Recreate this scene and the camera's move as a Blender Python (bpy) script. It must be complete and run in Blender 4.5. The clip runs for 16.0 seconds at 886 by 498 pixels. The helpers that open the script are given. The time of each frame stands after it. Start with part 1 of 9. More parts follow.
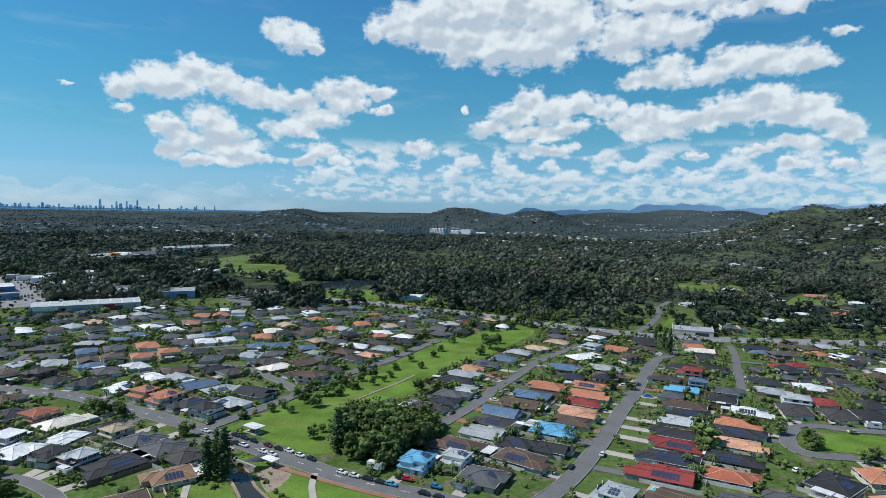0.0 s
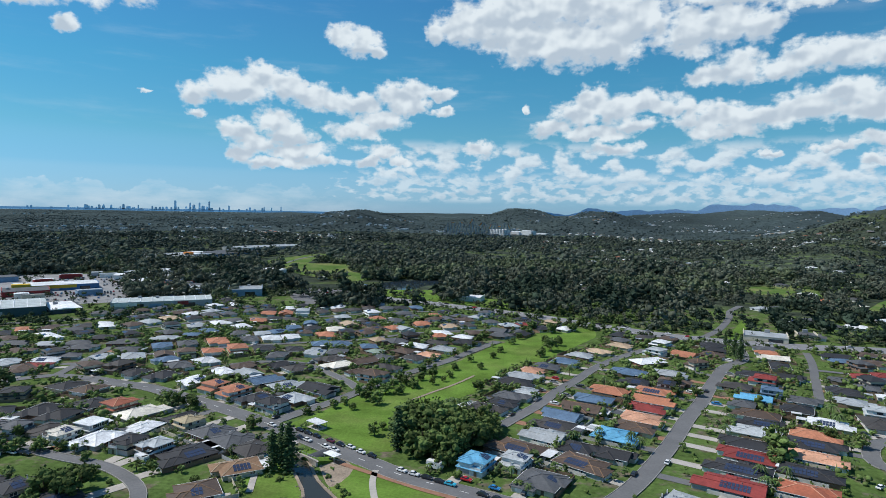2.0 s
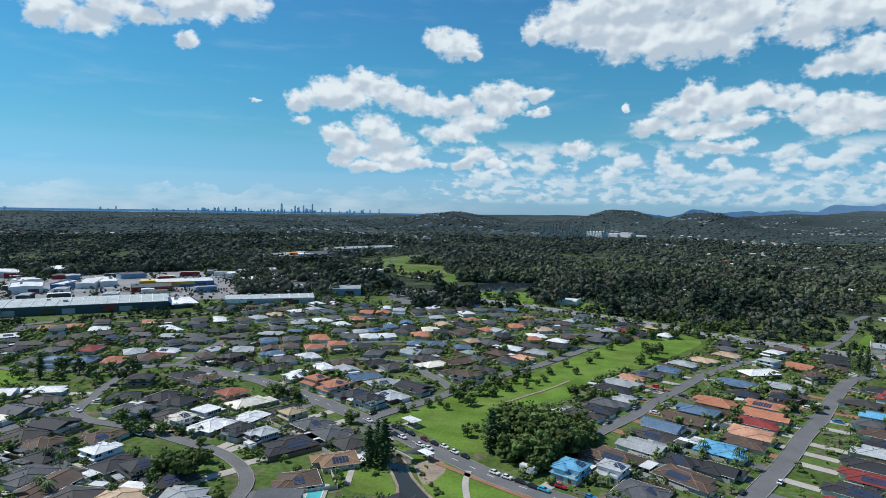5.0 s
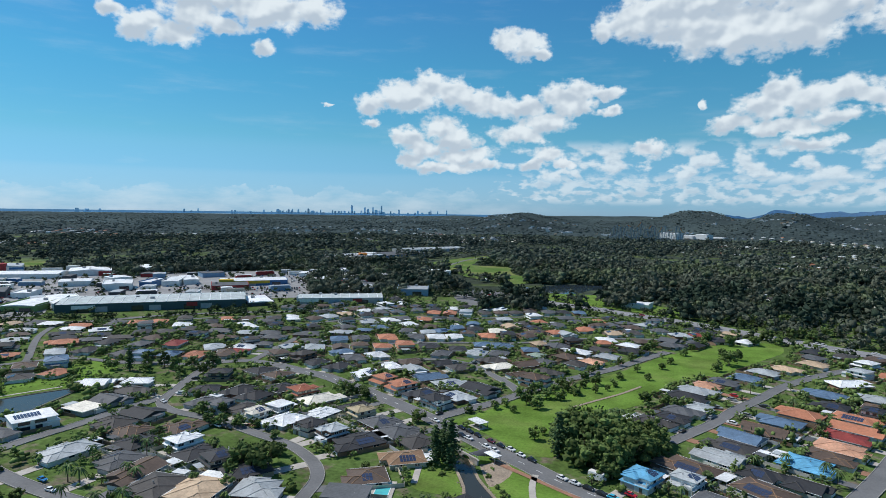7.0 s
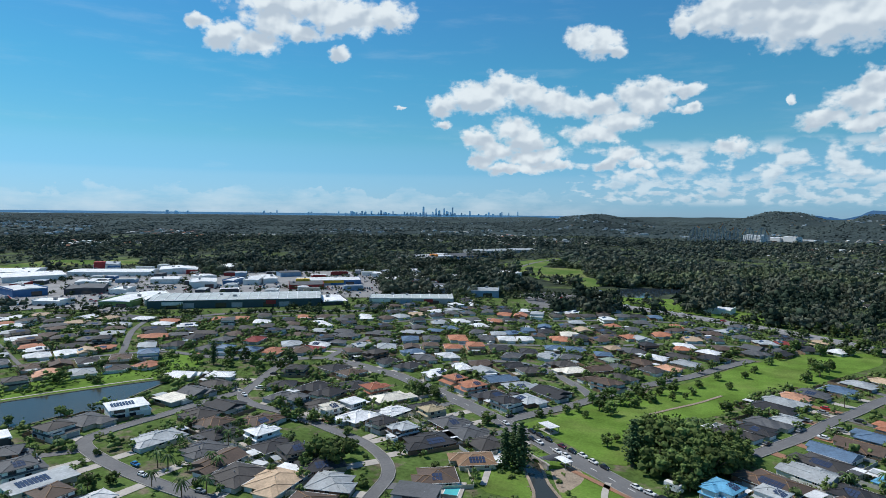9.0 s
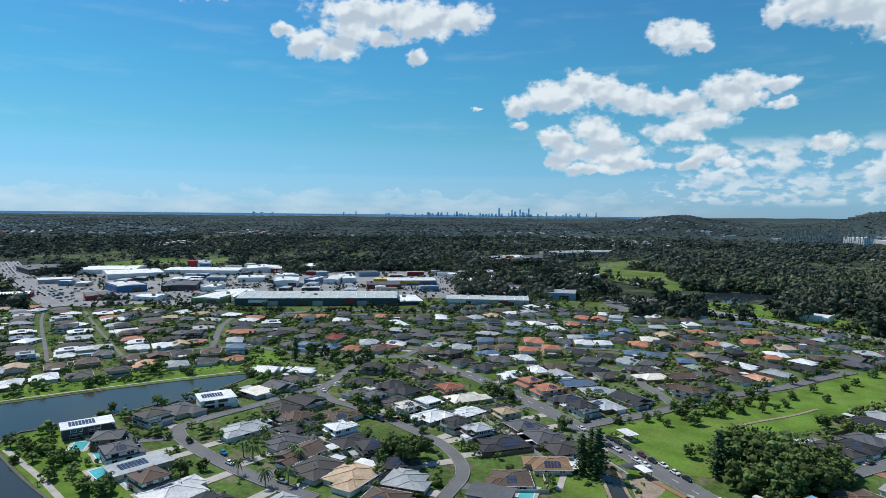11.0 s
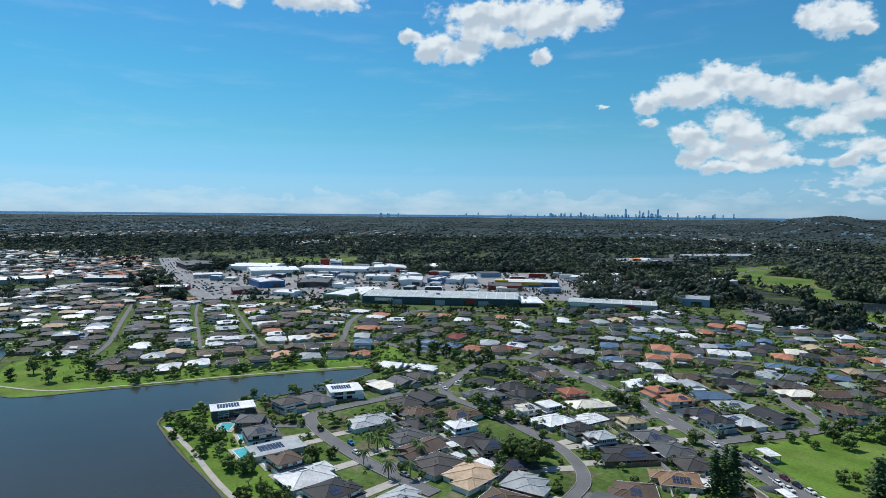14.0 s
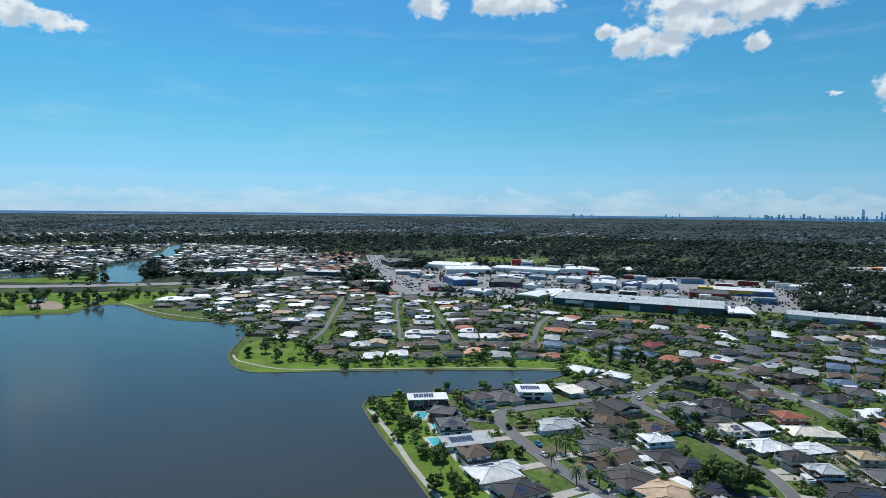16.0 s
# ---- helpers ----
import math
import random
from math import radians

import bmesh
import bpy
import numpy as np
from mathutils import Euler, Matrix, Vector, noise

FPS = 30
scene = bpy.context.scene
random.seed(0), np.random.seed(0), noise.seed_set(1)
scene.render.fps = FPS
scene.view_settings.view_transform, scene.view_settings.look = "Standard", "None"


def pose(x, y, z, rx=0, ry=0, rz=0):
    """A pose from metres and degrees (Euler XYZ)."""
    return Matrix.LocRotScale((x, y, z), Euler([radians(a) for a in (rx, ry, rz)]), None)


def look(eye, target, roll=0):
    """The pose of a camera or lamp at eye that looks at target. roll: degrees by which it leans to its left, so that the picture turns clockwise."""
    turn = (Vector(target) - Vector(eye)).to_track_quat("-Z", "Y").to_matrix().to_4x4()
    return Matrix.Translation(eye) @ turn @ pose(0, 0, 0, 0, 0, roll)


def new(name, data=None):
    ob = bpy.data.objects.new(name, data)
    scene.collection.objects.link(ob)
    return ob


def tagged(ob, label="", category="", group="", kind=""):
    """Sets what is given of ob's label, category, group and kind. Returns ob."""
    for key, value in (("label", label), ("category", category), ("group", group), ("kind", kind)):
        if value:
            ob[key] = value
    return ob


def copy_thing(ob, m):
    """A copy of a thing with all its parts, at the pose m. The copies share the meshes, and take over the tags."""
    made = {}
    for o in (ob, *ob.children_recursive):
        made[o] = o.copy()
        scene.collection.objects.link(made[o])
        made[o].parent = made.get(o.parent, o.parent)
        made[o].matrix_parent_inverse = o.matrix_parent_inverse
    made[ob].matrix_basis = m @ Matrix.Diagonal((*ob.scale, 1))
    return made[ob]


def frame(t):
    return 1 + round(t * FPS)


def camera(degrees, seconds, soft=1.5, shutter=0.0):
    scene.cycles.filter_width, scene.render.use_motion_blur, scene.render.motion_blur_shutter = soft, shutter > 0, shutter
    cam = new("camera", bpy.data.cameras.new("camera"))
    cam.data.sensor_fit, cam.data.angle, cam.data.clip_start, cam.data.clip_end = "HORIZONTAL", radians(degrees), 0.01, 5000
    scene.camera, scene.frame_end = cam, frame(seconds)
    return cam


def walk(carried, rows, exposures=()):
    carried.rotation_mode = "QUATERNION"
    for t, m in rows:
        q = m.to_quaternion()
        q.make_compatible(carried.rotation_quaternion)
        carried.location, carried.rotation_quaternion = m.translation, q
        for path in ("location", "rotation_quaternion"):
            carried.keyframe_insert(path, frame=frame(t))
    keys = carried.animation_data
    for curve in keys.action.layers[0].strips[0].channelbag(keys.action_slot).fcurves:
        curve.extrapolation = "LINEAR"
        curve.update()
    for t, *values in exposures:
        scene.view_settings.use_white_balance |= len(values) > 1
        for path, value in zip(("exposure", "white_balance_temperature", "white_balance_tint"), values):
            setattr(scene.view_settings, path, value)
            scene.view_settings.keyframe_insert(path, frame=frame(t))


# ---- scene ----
# Camera: hovers 90 m above the ground and turns to its left
cam = camera(71.92, 16.0, soft=0.8)
EYE = 90.0
TURNS = [  # seconds, yaw, pitch, roll
    (0.0, 0.00, -3.49, 1.15),
    (0.5, 1.46, -3.50, 1.14),
    (1.0, 2.87, -3.51, 1.12),
    (1.5, 4.24, -3.52, 1.10),
    (2.0, 5.64, -3.53, 1.08),
    (2.5, 7.03, -3.53, 1.06),
    (3.0, 8.44, -3.53, 1.04),
    (3.5, 9.82, -3.53, 1.01),
    (4.0, 11.36, -3.53, 0.99),
    (6.5, 19.22, -3.49, 0.85),
    (7.0, 20.82, -3.49, 0.82),
    (7.5, 22.46, -3.48, 0.79),
    (8.0, 24.13, -3.47, 0.77),
    (8.5, 25.82, -3.46, 0.74),
    (9.0, 27.46, -3.45, 0.72),
    (11.5, 36.41, -3.42, 0.61),
    (12.0, 38.28, -3.42, 0.60),
    (12.5, 40.16, -3.42, 0.59),
    (13.0, 42.09, -3.42, 0.58),
    (13.5, 44.02, -3.43, 0.57),
    (14.0, 45.94, -3.43, 0.56),
    (14.5, 48.03, -3.44, 0.56),
    (14.6, 48.60, -3.45, 0.56),
    (14.7, 49.30, -3.45, 0.56),
    (14.8, 50.09, -3.45, 0.56),
    (14.9, 51.06, -3.46, 0.56),
    (15.0, 52.10, -3.46, 0.56),
    (15.1, 53.36, -3.46, 0.56),
    (15.2, 54.77, -3.46, 0.57),
    (15.3, 56.28, -3.47, 0.57),
    (15.4, 57.99, -3.47, 0.57),
    (15.5, 59.61, -3.48, 0.57),
    (15.6, 60.94, -3.48, 0.57),
    (15.7, 61.93, -3.48, 0.57),
    (15.8, 62.75, -3.49, 0.57),
    (15.9, 63.33, -3.49, 0.58),
    (16.0, 63.79, -3.50, 0.58),
]
walk(cam, [(t, pose(0, 0, EYE, 90 + pitch, 0, yaw) @ pose(0, 0, 0, 0, 0, roll)) for t, yaw, pitch, roll in TURNS])

# ---- daylight: high morning sun from the left of the first view, blue sky with cumulus ----
SUN_AZ, SUN_EL = 87.0, 53.0
scene.view_settings.exposure = 0.0
sun = new("sun", bpy.data.lights.new("sun", "SUN"))
sun.data.energy, sun.data.angle, sun.data.color = 4.05, radians(0.53), (1.0, 0.967, 0.91)
SUN_DIR = Vector((-math.sin(radians(SUN_AZ)) * math.cos(radians(SUN_EL)), math.cos(radians(SUN_AZ)) * math.cos(radians(SUN_EL)), math.sin(radians(SUN_EL))))
sun.matrix_world = look(SUN_DIR * 100, (0, 0, 0))

world = bpy.data.worlds.new("sky")
scene.world = world
world.use_nodes = True
wt = world.node_tree
wt.nodes.clear()


def wnode(kind, **values):
    n = wt.nodes.new(kind)
    for k, v in values.items():
        setattr(n, k, v)
    return n


def wmath(op, a, b=None, c=None, clamp=False):
    n = wnode("ShaderNodeMath", operation=op, use_clamp=clamp)
    for i, v in enumerate((a, b, c)):
        if v is None:
            continue
        if isinstance(v, (int, float)):
            n.inputs[i].default_value = v
        else:
            wt.links.new(v, n.inputs[i])
    return n.outputs[0]


def wvec(op, a, b, out=0):
    n = wnode("ShaderNodeVectorMath", operation=op)
    for i, v in enumerate((a, b)):
        if v is None:
            continue
        if isinstance(v, tuple):
            n.inputs[i].default_value = v
        else:
            wt.links.new(v, n.inputs[i])
    return n.outputs[out]


sky = wnode("ShaderNodeTexSky", sky_type="NISHITA", sun_disc=False, sun_elevation=radians(SUN_EL), sun_rotation=radians(-SUN_AZ), altitude=90.0, air_density=1.0, dust_density=0.05, ozone_density=3.5)
coord = wnode("ShaderNodeTexCoord")
split = wnode("ShaderNodeSeparateXYZ")
wt.links.new(coord.outputs["Generated"], split.inputs[0])
az = wmath("MULTIPLY", wmath("ARCTAN2", wmath("MULTIPLY", split.outputs[0], -1.0), split.outputs[1]), 57.2958)
el = wmath("MULTIPLY", wmath("ARCSINE", split.outputs[2]), 57.2958)
flat = wnode("ShaderNodeCombineXYZ")
wt.links.new(az, flat.inputs[0])
wt.links.new(el, flat.inputs[1])


def wnoise(scale, detail, rough, stretch=(1, 1, 1), source=None):
    n = wnode("ShaderNodeTexNoise", noise_dimensions="2D")
    n.inputs["Scale"].default_value, n.inputs["Detail"].default_value, n.inputs["Roughness"].default_value = scale, detail, rough
    wt.links.new(wvec("MULTIPLY", source or flat.outputs[0], stretch), n.inputs["Vector"])
    return n


# billows: the cloud shapes are bent by noise at two sizes
def billow(scale, amount):
    n = wvec("SCALE", wvec("SUBTRACT", wnoise(scale, 3, 0.5).outputs["Color"], (0.5, 0.5, 0.5)), None)
    n.node.inputs["Scale"].default_value = amount
    return n


spot = wvec("ADD", wvec("ADD", flat.outputs[0], billow(0.42, 1.3)), billow(1.5, 0.55))
body, belly = None, None


def reach(scale, shift):
    n = wnode("ShaderNodeVectorMath", operation="MULTIPLY_ADD")
    wt.links.new(spot, n.inputs[0])
    n.inputs[1].default_value, n.inputs[2].default_value = scale, shift
    return wvec("LENGTH", n.outputs[0], None, 1)


def cloud(a, e, w, h):
    """A lobe of cumulus at an azimuth and a height, with its half width and half height in degrees."""
    global body, belly
    far = reach((1 / w, 1 / h, 0), (-a / w, -e / h, 0))
    low = reach((1 / w, 1 / h, 0), (-a / w - 0.12, -e / h + 0.62, 0))
    body = far if body is None else wmath("SMOOTH_MIN", body, far, 0.22)
    belly = low if belly is None else wmath("SMOOTH_MIN", belly, low, 0.3)


cloud(27.7, 9.7, 1.66, 1.03)
cloud(25.5, 10.5, 2.04, 1.23)
cloud(23.3, 10.4, 2.81, 1.54)
cloud(22.2, 11.6, 1.57, 1.15)
cloud(20.1, 10.9, 2.20, 1.47)
cloud(18.0, 10.1, 2.50, 1.20)
cloud(15.8, 9.7, 2.30, 1.11)
cloud(13.3, 9.5, 2.35, 1.02)
cloud(10.5, 10.4, 2.12, 1.33)
cloud(8.7, 10.9, 2.03, 1.03)
cloud(6.6, 10.7, 1.73, 0.72)
cloud(5.8, 9.1, 1.08, 0.47)
cloud(9.2, 9.6, 2.14, 0.93)
cloud(27.7, 8.0, 1.05, 0.47)
cloud(24.2, 6.8, 1.76, 1.08)
cloud(21.0, 7.6, 2.03, 1.20)
cloud(19.6, 6.6, 2.47, 1.01)
cloud(22.9, 5.7, 2.37, 1.00)
cloud(23.8, 4.7, 1.59, 0.70)
cloud(19.2, 5.3, 2.98, 0.82)
cloud(21.0, 4.1, 3.40, 0.61)
cloud(17.2, 4.5, 2.28, 0.62)
cloud(14.0, 7.1, 2.86, 0.83)
cloud(11.5, 8.1, 2.64, 0.94)
cloud(11.2, 5.3, 1.49, 0.80)
cloud(9.9, 4.7, 1.39, 0.53)
cloud(12.7, 4.4, 1.47, 0.53)
cloud(15.3, 15.5, 1.53, 1.05)
cloud(13.3, 14.9, 1.87, 1.26)
cloud(12.1, 14.2, 0.94, 0.59)
cloud(6.5, 15.8, 1.07, 0.98)
cloud(4.2, 16.6, 2.80, 1.85)
cloud(1.0, 16.9, 3.78, 2.52)
cloud(-2.1, 15.5, 4.30, 2.36)
cloud(-5.7, 15.0, 4.25, 2.26)
cloud(-9.3, 15.4, 4.17, 2.33)
cloud(-11.7, 16.7, 3.07, 2.27)
cloud(-2.0, 18.0, 6.42, 1.90)
cloud(-7.2, 18.2, 6.30, 1.88)
cloud(-15.6, 15.6, 2.47, 1.89)
cloud(-18.4, 15.8, 3.25, 1.76)
cloud(-21.1, 15.5, 2.21, 1.37)
cloud(-15.7, 14.0, 1.78, 0.77)
cloud(-18.8, 17.8, 7.09, 0.90)
cloud(-27.3, 17.0, 5.38, 0.77)
cloud(-17.2, 11.8, 1.75, 1.07)
cloud(-19.9, 12.3, 2.44, 1.33)
cloud(-22.6, 11.9, 2.17, 1.03)
cloud(-24.7, 12.7, 2.09, 1.28)
cloud(-27.5, 12.8, 2.82, 1.33)
cloud(-30.2, 12.8, 1.96, 1.04)
cloud(-32.5, 14.3, 1.04, 0.37)
cloud(-7.6, 10.5, 1.70, 1.03)
cloud(-6.4, 8.9, 2.24, 1.35)
cloud(-9.5, 9.4, 3.46, 1.24)
cloud(-12.9, 9.8, 2.86, 1.01)
cloud(-14.9, 9.3, 1.60, 0.60)
cloud(-3.9, 7.6, 2.05, 0.95)
cloud(-7.5, 7.2, 3.51, 0.74)
cloud(-11.5, 8.0, 2.38, 0.72)
cloud(-9.6, 5.9, 2.42, 0.63)
cloud(-15.9, 8.3, 1.29, 1.01)
cloud(-18.7, 8.3, 3.17, 1.49)
cloud(-21.9, 8.1, 2.57, 1.17)
cloud(-24.8, 8.9, 2.89, 1.51)
cloud(-27.7, 9.8, 2.32, 1.28)
cloud(-29.3, 8.6, 3.46, 1.18)
cloud(-31.6, 8.0, 1.99, 0.89)
cloud(-18.8, 7.0, 3.17, 0.60)
cloud(-33.1, 7.1, 1.70, 1.05)
cloud(-29.8, 6.2, 2.23, 0.73)
cloud(-27.0, 5.8, 1.77, 0.47)
cloud(2.1, 5.8, 1.75, 0.86)
cloud(-1.7, 9.5, 0.38, 0.73)
cloud(-29.9, 4.6, 1.68, 0.55)
cloud(-22.2, 5.2, 1.01, 0.35)
cloud(-33.2, 4.3, 1.04, 0.53)
cloud(31.5, 9.7, 0.57, 0.23)
cloud(49.2, 15.7, 1.21, 0.55)
cloud(47.1, 14.9, 2.01, 1.31)
cloud(44.6, 14.4, 2.28, 1.14)
cloud(43.1, 16.1, 2.60, 1.79)
cloud(40.2, 15.5, 1.65, 0.77)
cloud(37.2, 17.1, 4.61, 1.71)
cloud(32.6, 17.3, 2.46, 1.44)
cloud(41.2, 17.7, 5.59, 1.12)
cloud(37.2, 13.9, 1.16, 0.69)
cloud(98.3, 14.5, 1.54, 1.07)
cloud(96.1, 14.2, 1.23, 0.84)
cloud(94.6, 14.1, 0.88, 0.47)
cloud(65.3, 18.3, 1.83, 1.14)
cloud(58.0, 18.5, 3.52, 1.41)
cloud(55.0, 18.4, 1.89, 0.75)


def span(src, a, b, lo=0.0, hi=1.0):
    n = wnode("ShaderNodeMapRange", interpolation_type="SMOOTHSTEP")
    wt.links.new(src, n.inputs[0])
    n.inputs[1].default_value, n.inputs[2].default_value, n.inputs[3].default_value, n.inputs[4].default_value = a, b, lo, hi
    return n.outputs[0]


puff = wnoise(0.62, 4, 0.46, (1, 1.25, 1)).outputs[0]
soft_puff = wnoise(0.50, 2, 0.4, (1, 1.3, 1)).outputs[0]
sunward = wnoise(0.50, 2, 0.4, (1, 1.3, 1), wvec("ADD", flat.outputs[0], (0.30, 0.45, 0))).outputs[0]
wisp = wnoise(1.6, 5, 0.55, (1, 1.6, 1)).outputs[0]
relief = wmath("SUBTRACT", soft_puff, sunward)
cover = wmath("ADD", wmath("SUBTRACT", 1.0, body), wmath("ADD", wmath("MULTIPLY", wmath("SUBTRACT", puff, 0.5), 1.1), wmath("MULTIPLY", wmath("SUBTRACT", wisp, 0.5), 0.55)))
mask = span(cover, -0.16, 0.42)
# low field of small cumulus over the hills, thinning out over the sea
hill_side = span(az, 10, 24, 0.0, 0.5)
small = wnoise(0.44, 5, 0.5, (1, 1.7, 1)).outputs[0]
tiny = wnoise(0.80, 5, 0.5, (1, 2.1, 1)).outputs[0]
small_up = wnoise(0.44, 5, 0.5, (1, 1.7, 1), wvec("ADD", flat.outputs[0], (0.2, 0.3, 0))).outputs[0]
high_field = wmath("MULTIPLY", span(wmath("SUBTRACT", small, hill_side), 0.42, 0.60, 0.04, 0.82), wmath("MULTIPLY", span(el, 2.2, 3.4), span(el, 5.4, 6.8, 1.0, 0.0)))
low_field = wmath("MULTIPLY", span(wmath("SUBTRACT", tiny, hill_side), 0.38, 0.60, 0.10, 0.64), wmath("MULTIPLY", span(el, 0.6, 1.4), span(el, 3.0, 4.0, 1.0, 0.0)))
bank = wmath("MAXIMUM", high_field, low_field)
# a soft bank with a billowed top, low over the sea
top_noise = wnoise(0.34, 6, 0.6, (1, 1.3, 1))
sea_side = wnode("ShaderNodeMapRange", interpolation_type="SMOOTHSTEP")
wt.links.new(az, sea_side.inputs[0])
sea_side.inputs[1].default_value, sea_side.inputs[2].default_value, sea_side.inputs[3].default_value, sea_side.inputs[4].default_value = 4, 24, 0.0, 1.0
sea_bank = wnode("ShaderNodeMapRange", interpolation_type="SMOOTHSTEP")
wt.links.new(wmath("ADD", wmath("SUBTRACT", 2.0, el), wmath("MULTIPLY", wmath("SUBTRACT", top_noise.outputs[0], 0.5), 3.8)), sea_bank.inputs[0])
sea_bank.inputs[1].default_value, sea_bank.inputs[2].default_value = -0.1, 0.45
streak = wnode("ShaderNodeMapRange")
wt.links.new(wnoise(0.22, 5, 0.6, (1, 3.5, 1)).outputs[0], streak.inputs[0])
streak.inputs[1].default_value, streak.inputs[2].default_value, streak.inputs[3].default_value, streak.inputs[4].default_value = 0.3, 0.7, 0.06, 0.40
low_bank = wmath("MULTIPLY", wmath("MULTIPLY", sea_bank.outputs[0], sea_side.outputs[0]), streak.outputs[0])
veil_noise = wnoise(0.10, 5, 0.6, (1, 6.0, 1))
veil = wnode("ShaderNodeMapRange", interpolation_type="SMOOTHSTEP")
wt.links.new(veil_noise.outputs[0], veil.inputs[0])
veil.inputs[1].default_value, veil.inputs[2].default_value, veil.inputs[4].default_value = 0.50, 0.9, 0.12
dark = span(wmath("SUBTRACT", wmath("SUBTRACT", 1.05, belly), wmath("MULTIPLY", relief, 2.6)), -0.2, 1.05)
dark = wmath("MAXIMUM", wmath("MULTIPLY", dark, mask), wmath("MULTIPLY", bank, span(wmath("SUBTRACT", small_up, small), -0.14, 0.20)))
tone = wnode("ShaderNodeMix", data_type="RGBA")
wt.links.new(dark, tone.inputs[0])
tone.inputs[6].default_value, tone.inputs[7].default_value = (0.86, 0.945, 1.0, 1), (0.54, 0.64, 0.745, 1)
# unseen clouds overhead, added to make the fill light less blue
over = wmath("MULTIPLY", span(wnoise(2.6, 5, 0.55, (1, 1, 1), coord.outputs["Generated"]).outputs[0], 0.56, 0.66), span(el, 26, 36, 0.0, 0.25))
total = wmath("MAXIMUM", wmath("MAXIMUM", wmath("MAXIMUM", mask, over), wmath("MAXIMUM", bank, low_bank)), veil.outputs[0])
sky_bg, cloud_bg = wnode("ShaderNodeBackground"), wnode("ShaderNodeBackground")
clear = wnode("ShaderNodeMix", data_type="RGBA", blend_type="MULTIPLY")
clear.inputs[0].default_value = 1.0
ramp = wnode("ShaderNodeValToRGB")  # the air's own blue, by height over the horizon
for k, (at, tint) in enumerate(((0.0, (0.30, 0.56, 1.05)), (0.15, (0.35, 0.74, 0.83)), (0.27, (0.30, 0.81, 0.89)), (0.45, (0.31, 0.81, 0.99)), (1.0, (0.45, 0.80, 0.95)))):
    stop = ramp.color_ramp.elements[k] if k < 2 else ramp.color_ramp.elements.new(at)
    stop.position, stop.color = at, (*tint, 1)
wt.links.new(wmath("DIVIDE", el, 45.0, clamp=True), ramp.inputs[0])
wt.links.new(ramp.outputs[0], clear.inputs[7])
wt.links.new(sky.outputs[0], clear.inputs[6])
wt.links.new(clear.outputs[2], sky_bg.inputs[0])
sky_bg.inputs[1].default_value = 0.11
wt.links.new(tone.outputs[2], cloud_bg.inputs[0])
cloud_bg.inputs[1].default_value = 0.90
mixed = wnode("ShaderNodeMixShader")
wt.links.new(wmath("MULTIPLY", total, 0.97), mixed.inputs[0])
wt.links.new(sky_bg.outputs[0], mixed.inputs[1])
wt.links.new(cloud_bg.outputs[0], mixed.inputs[2])
wt.links.new(mixed.outputs[0], wnode("ShaderNodeOutputWorld").inputs[0])

# ---- materials ----
def material(name, base, rough=0.8, metal=0.0, grain=1.0, grain_amount=0.25, stain=0.08, stain_amount=0.25, bump=0.3, bump_scale=None, vary=0.0, island=0.0, second=None, second_scale=0.05, second_edge=(0.45, 0.6), spec=0.4):
    """A surface with fine grain, broad stains, relief, and a spread of tone from object to object or clump to clump."""
    m = bpy.data.materials.new(name)
    m.use_nodes = True
    t = m.node_tree
    b = t.nodes["Principled BSDF"]
    b.inputs["Roughness"].default_value, b.inputs["Metallic"].default_value, b.inputs["Specular IOR Level"].default_value = rough, metal, spec
    co = t.nodes.new("ShaderNodeNewGeometry")

    def nz(scale, detail=4):
        n = t.nodes.new("ShaderNodeTexNoise")
        n.inputs["Scale"].default_value, n.inputs["Detail"].default_value, n.inputs["Roughness"].default_value = scale, detail, 0.6
        t.links.new(co.outputs["Position"], n.inputs["Vector"])
        return n.outputs[0]

    def rng(src, lo, hi, a=0.25, c=0.75):
        n = t.nodes.new("ShaderNodeMapRange")
        t.links.new(src, n.inputs[0])
        n.inputs[1].default_value, n.inputs[2].default_value, n.inputs[3].default_value, n.inputs[4].default_value = a, c, lo, hi
        return n.outputs[0]

    def mul(p, q):
        n = t.nodes.new("ShaderNodeMath")
        n.operation = "MULTIPLY"
        t.links.new(p, n.inputs[0])
        t.links.new(q, n.inputs[1])
        return n.outputs[0]

    fine = nz(grain)
    value = mul(rng(fine, 1 - grain_amount, 1 + grain_amount), rng(nz(stain, 3), 1 - stain_amount, 1 + stain_amount))
    if vary:
        value = mul(value, rng(t.nodes.new("ShaderNodeObjectInfo").outputs["Random"], 1 - vary, 1 + vary, 0, 1))
    if island:
        value = mul(value, rng(co.outputs["Random Per Island"], 1 - island, 1 + island, 0, 1))
    mix = t.nodes.new("ShaderNodeMix")
    mix.data_type = "RGBA"
    mix.inputs[6].default_value = (*base, 1)
    mix.inputs[7].default_value = (*(second or base), 1)
    mix.inputs[0].default_value = 0
    if second:
        t.links.new(rng(nz(second_scale, 5), 0, 1, *second_edge), mix.inputs[0])
    sc = t.nodes.new("ShaderNodeVectorMath")
    sc.operation = "SCALE"
    t.links.new(mix.outputs[2], sc.inputs[0])
    t.links.new(value, sc.inputs["Scale"])
    t.links.new(sc.outputs[0], b.inputs["Base Color"])
    if bump:
        bp = t.nodes.new("ShaderNodeBump")
        bp.inputs["Strength"].default_value, bp.inputs["Distance"].default_value = bump, 0.3 / (bump_scale or grain)
        t.links.new(nz(bump_scale) if bump_scale else fine, bp.inputs["Height"])
        t.links.new(bp.outputs[0], b.inputs["Normal"])
    return m


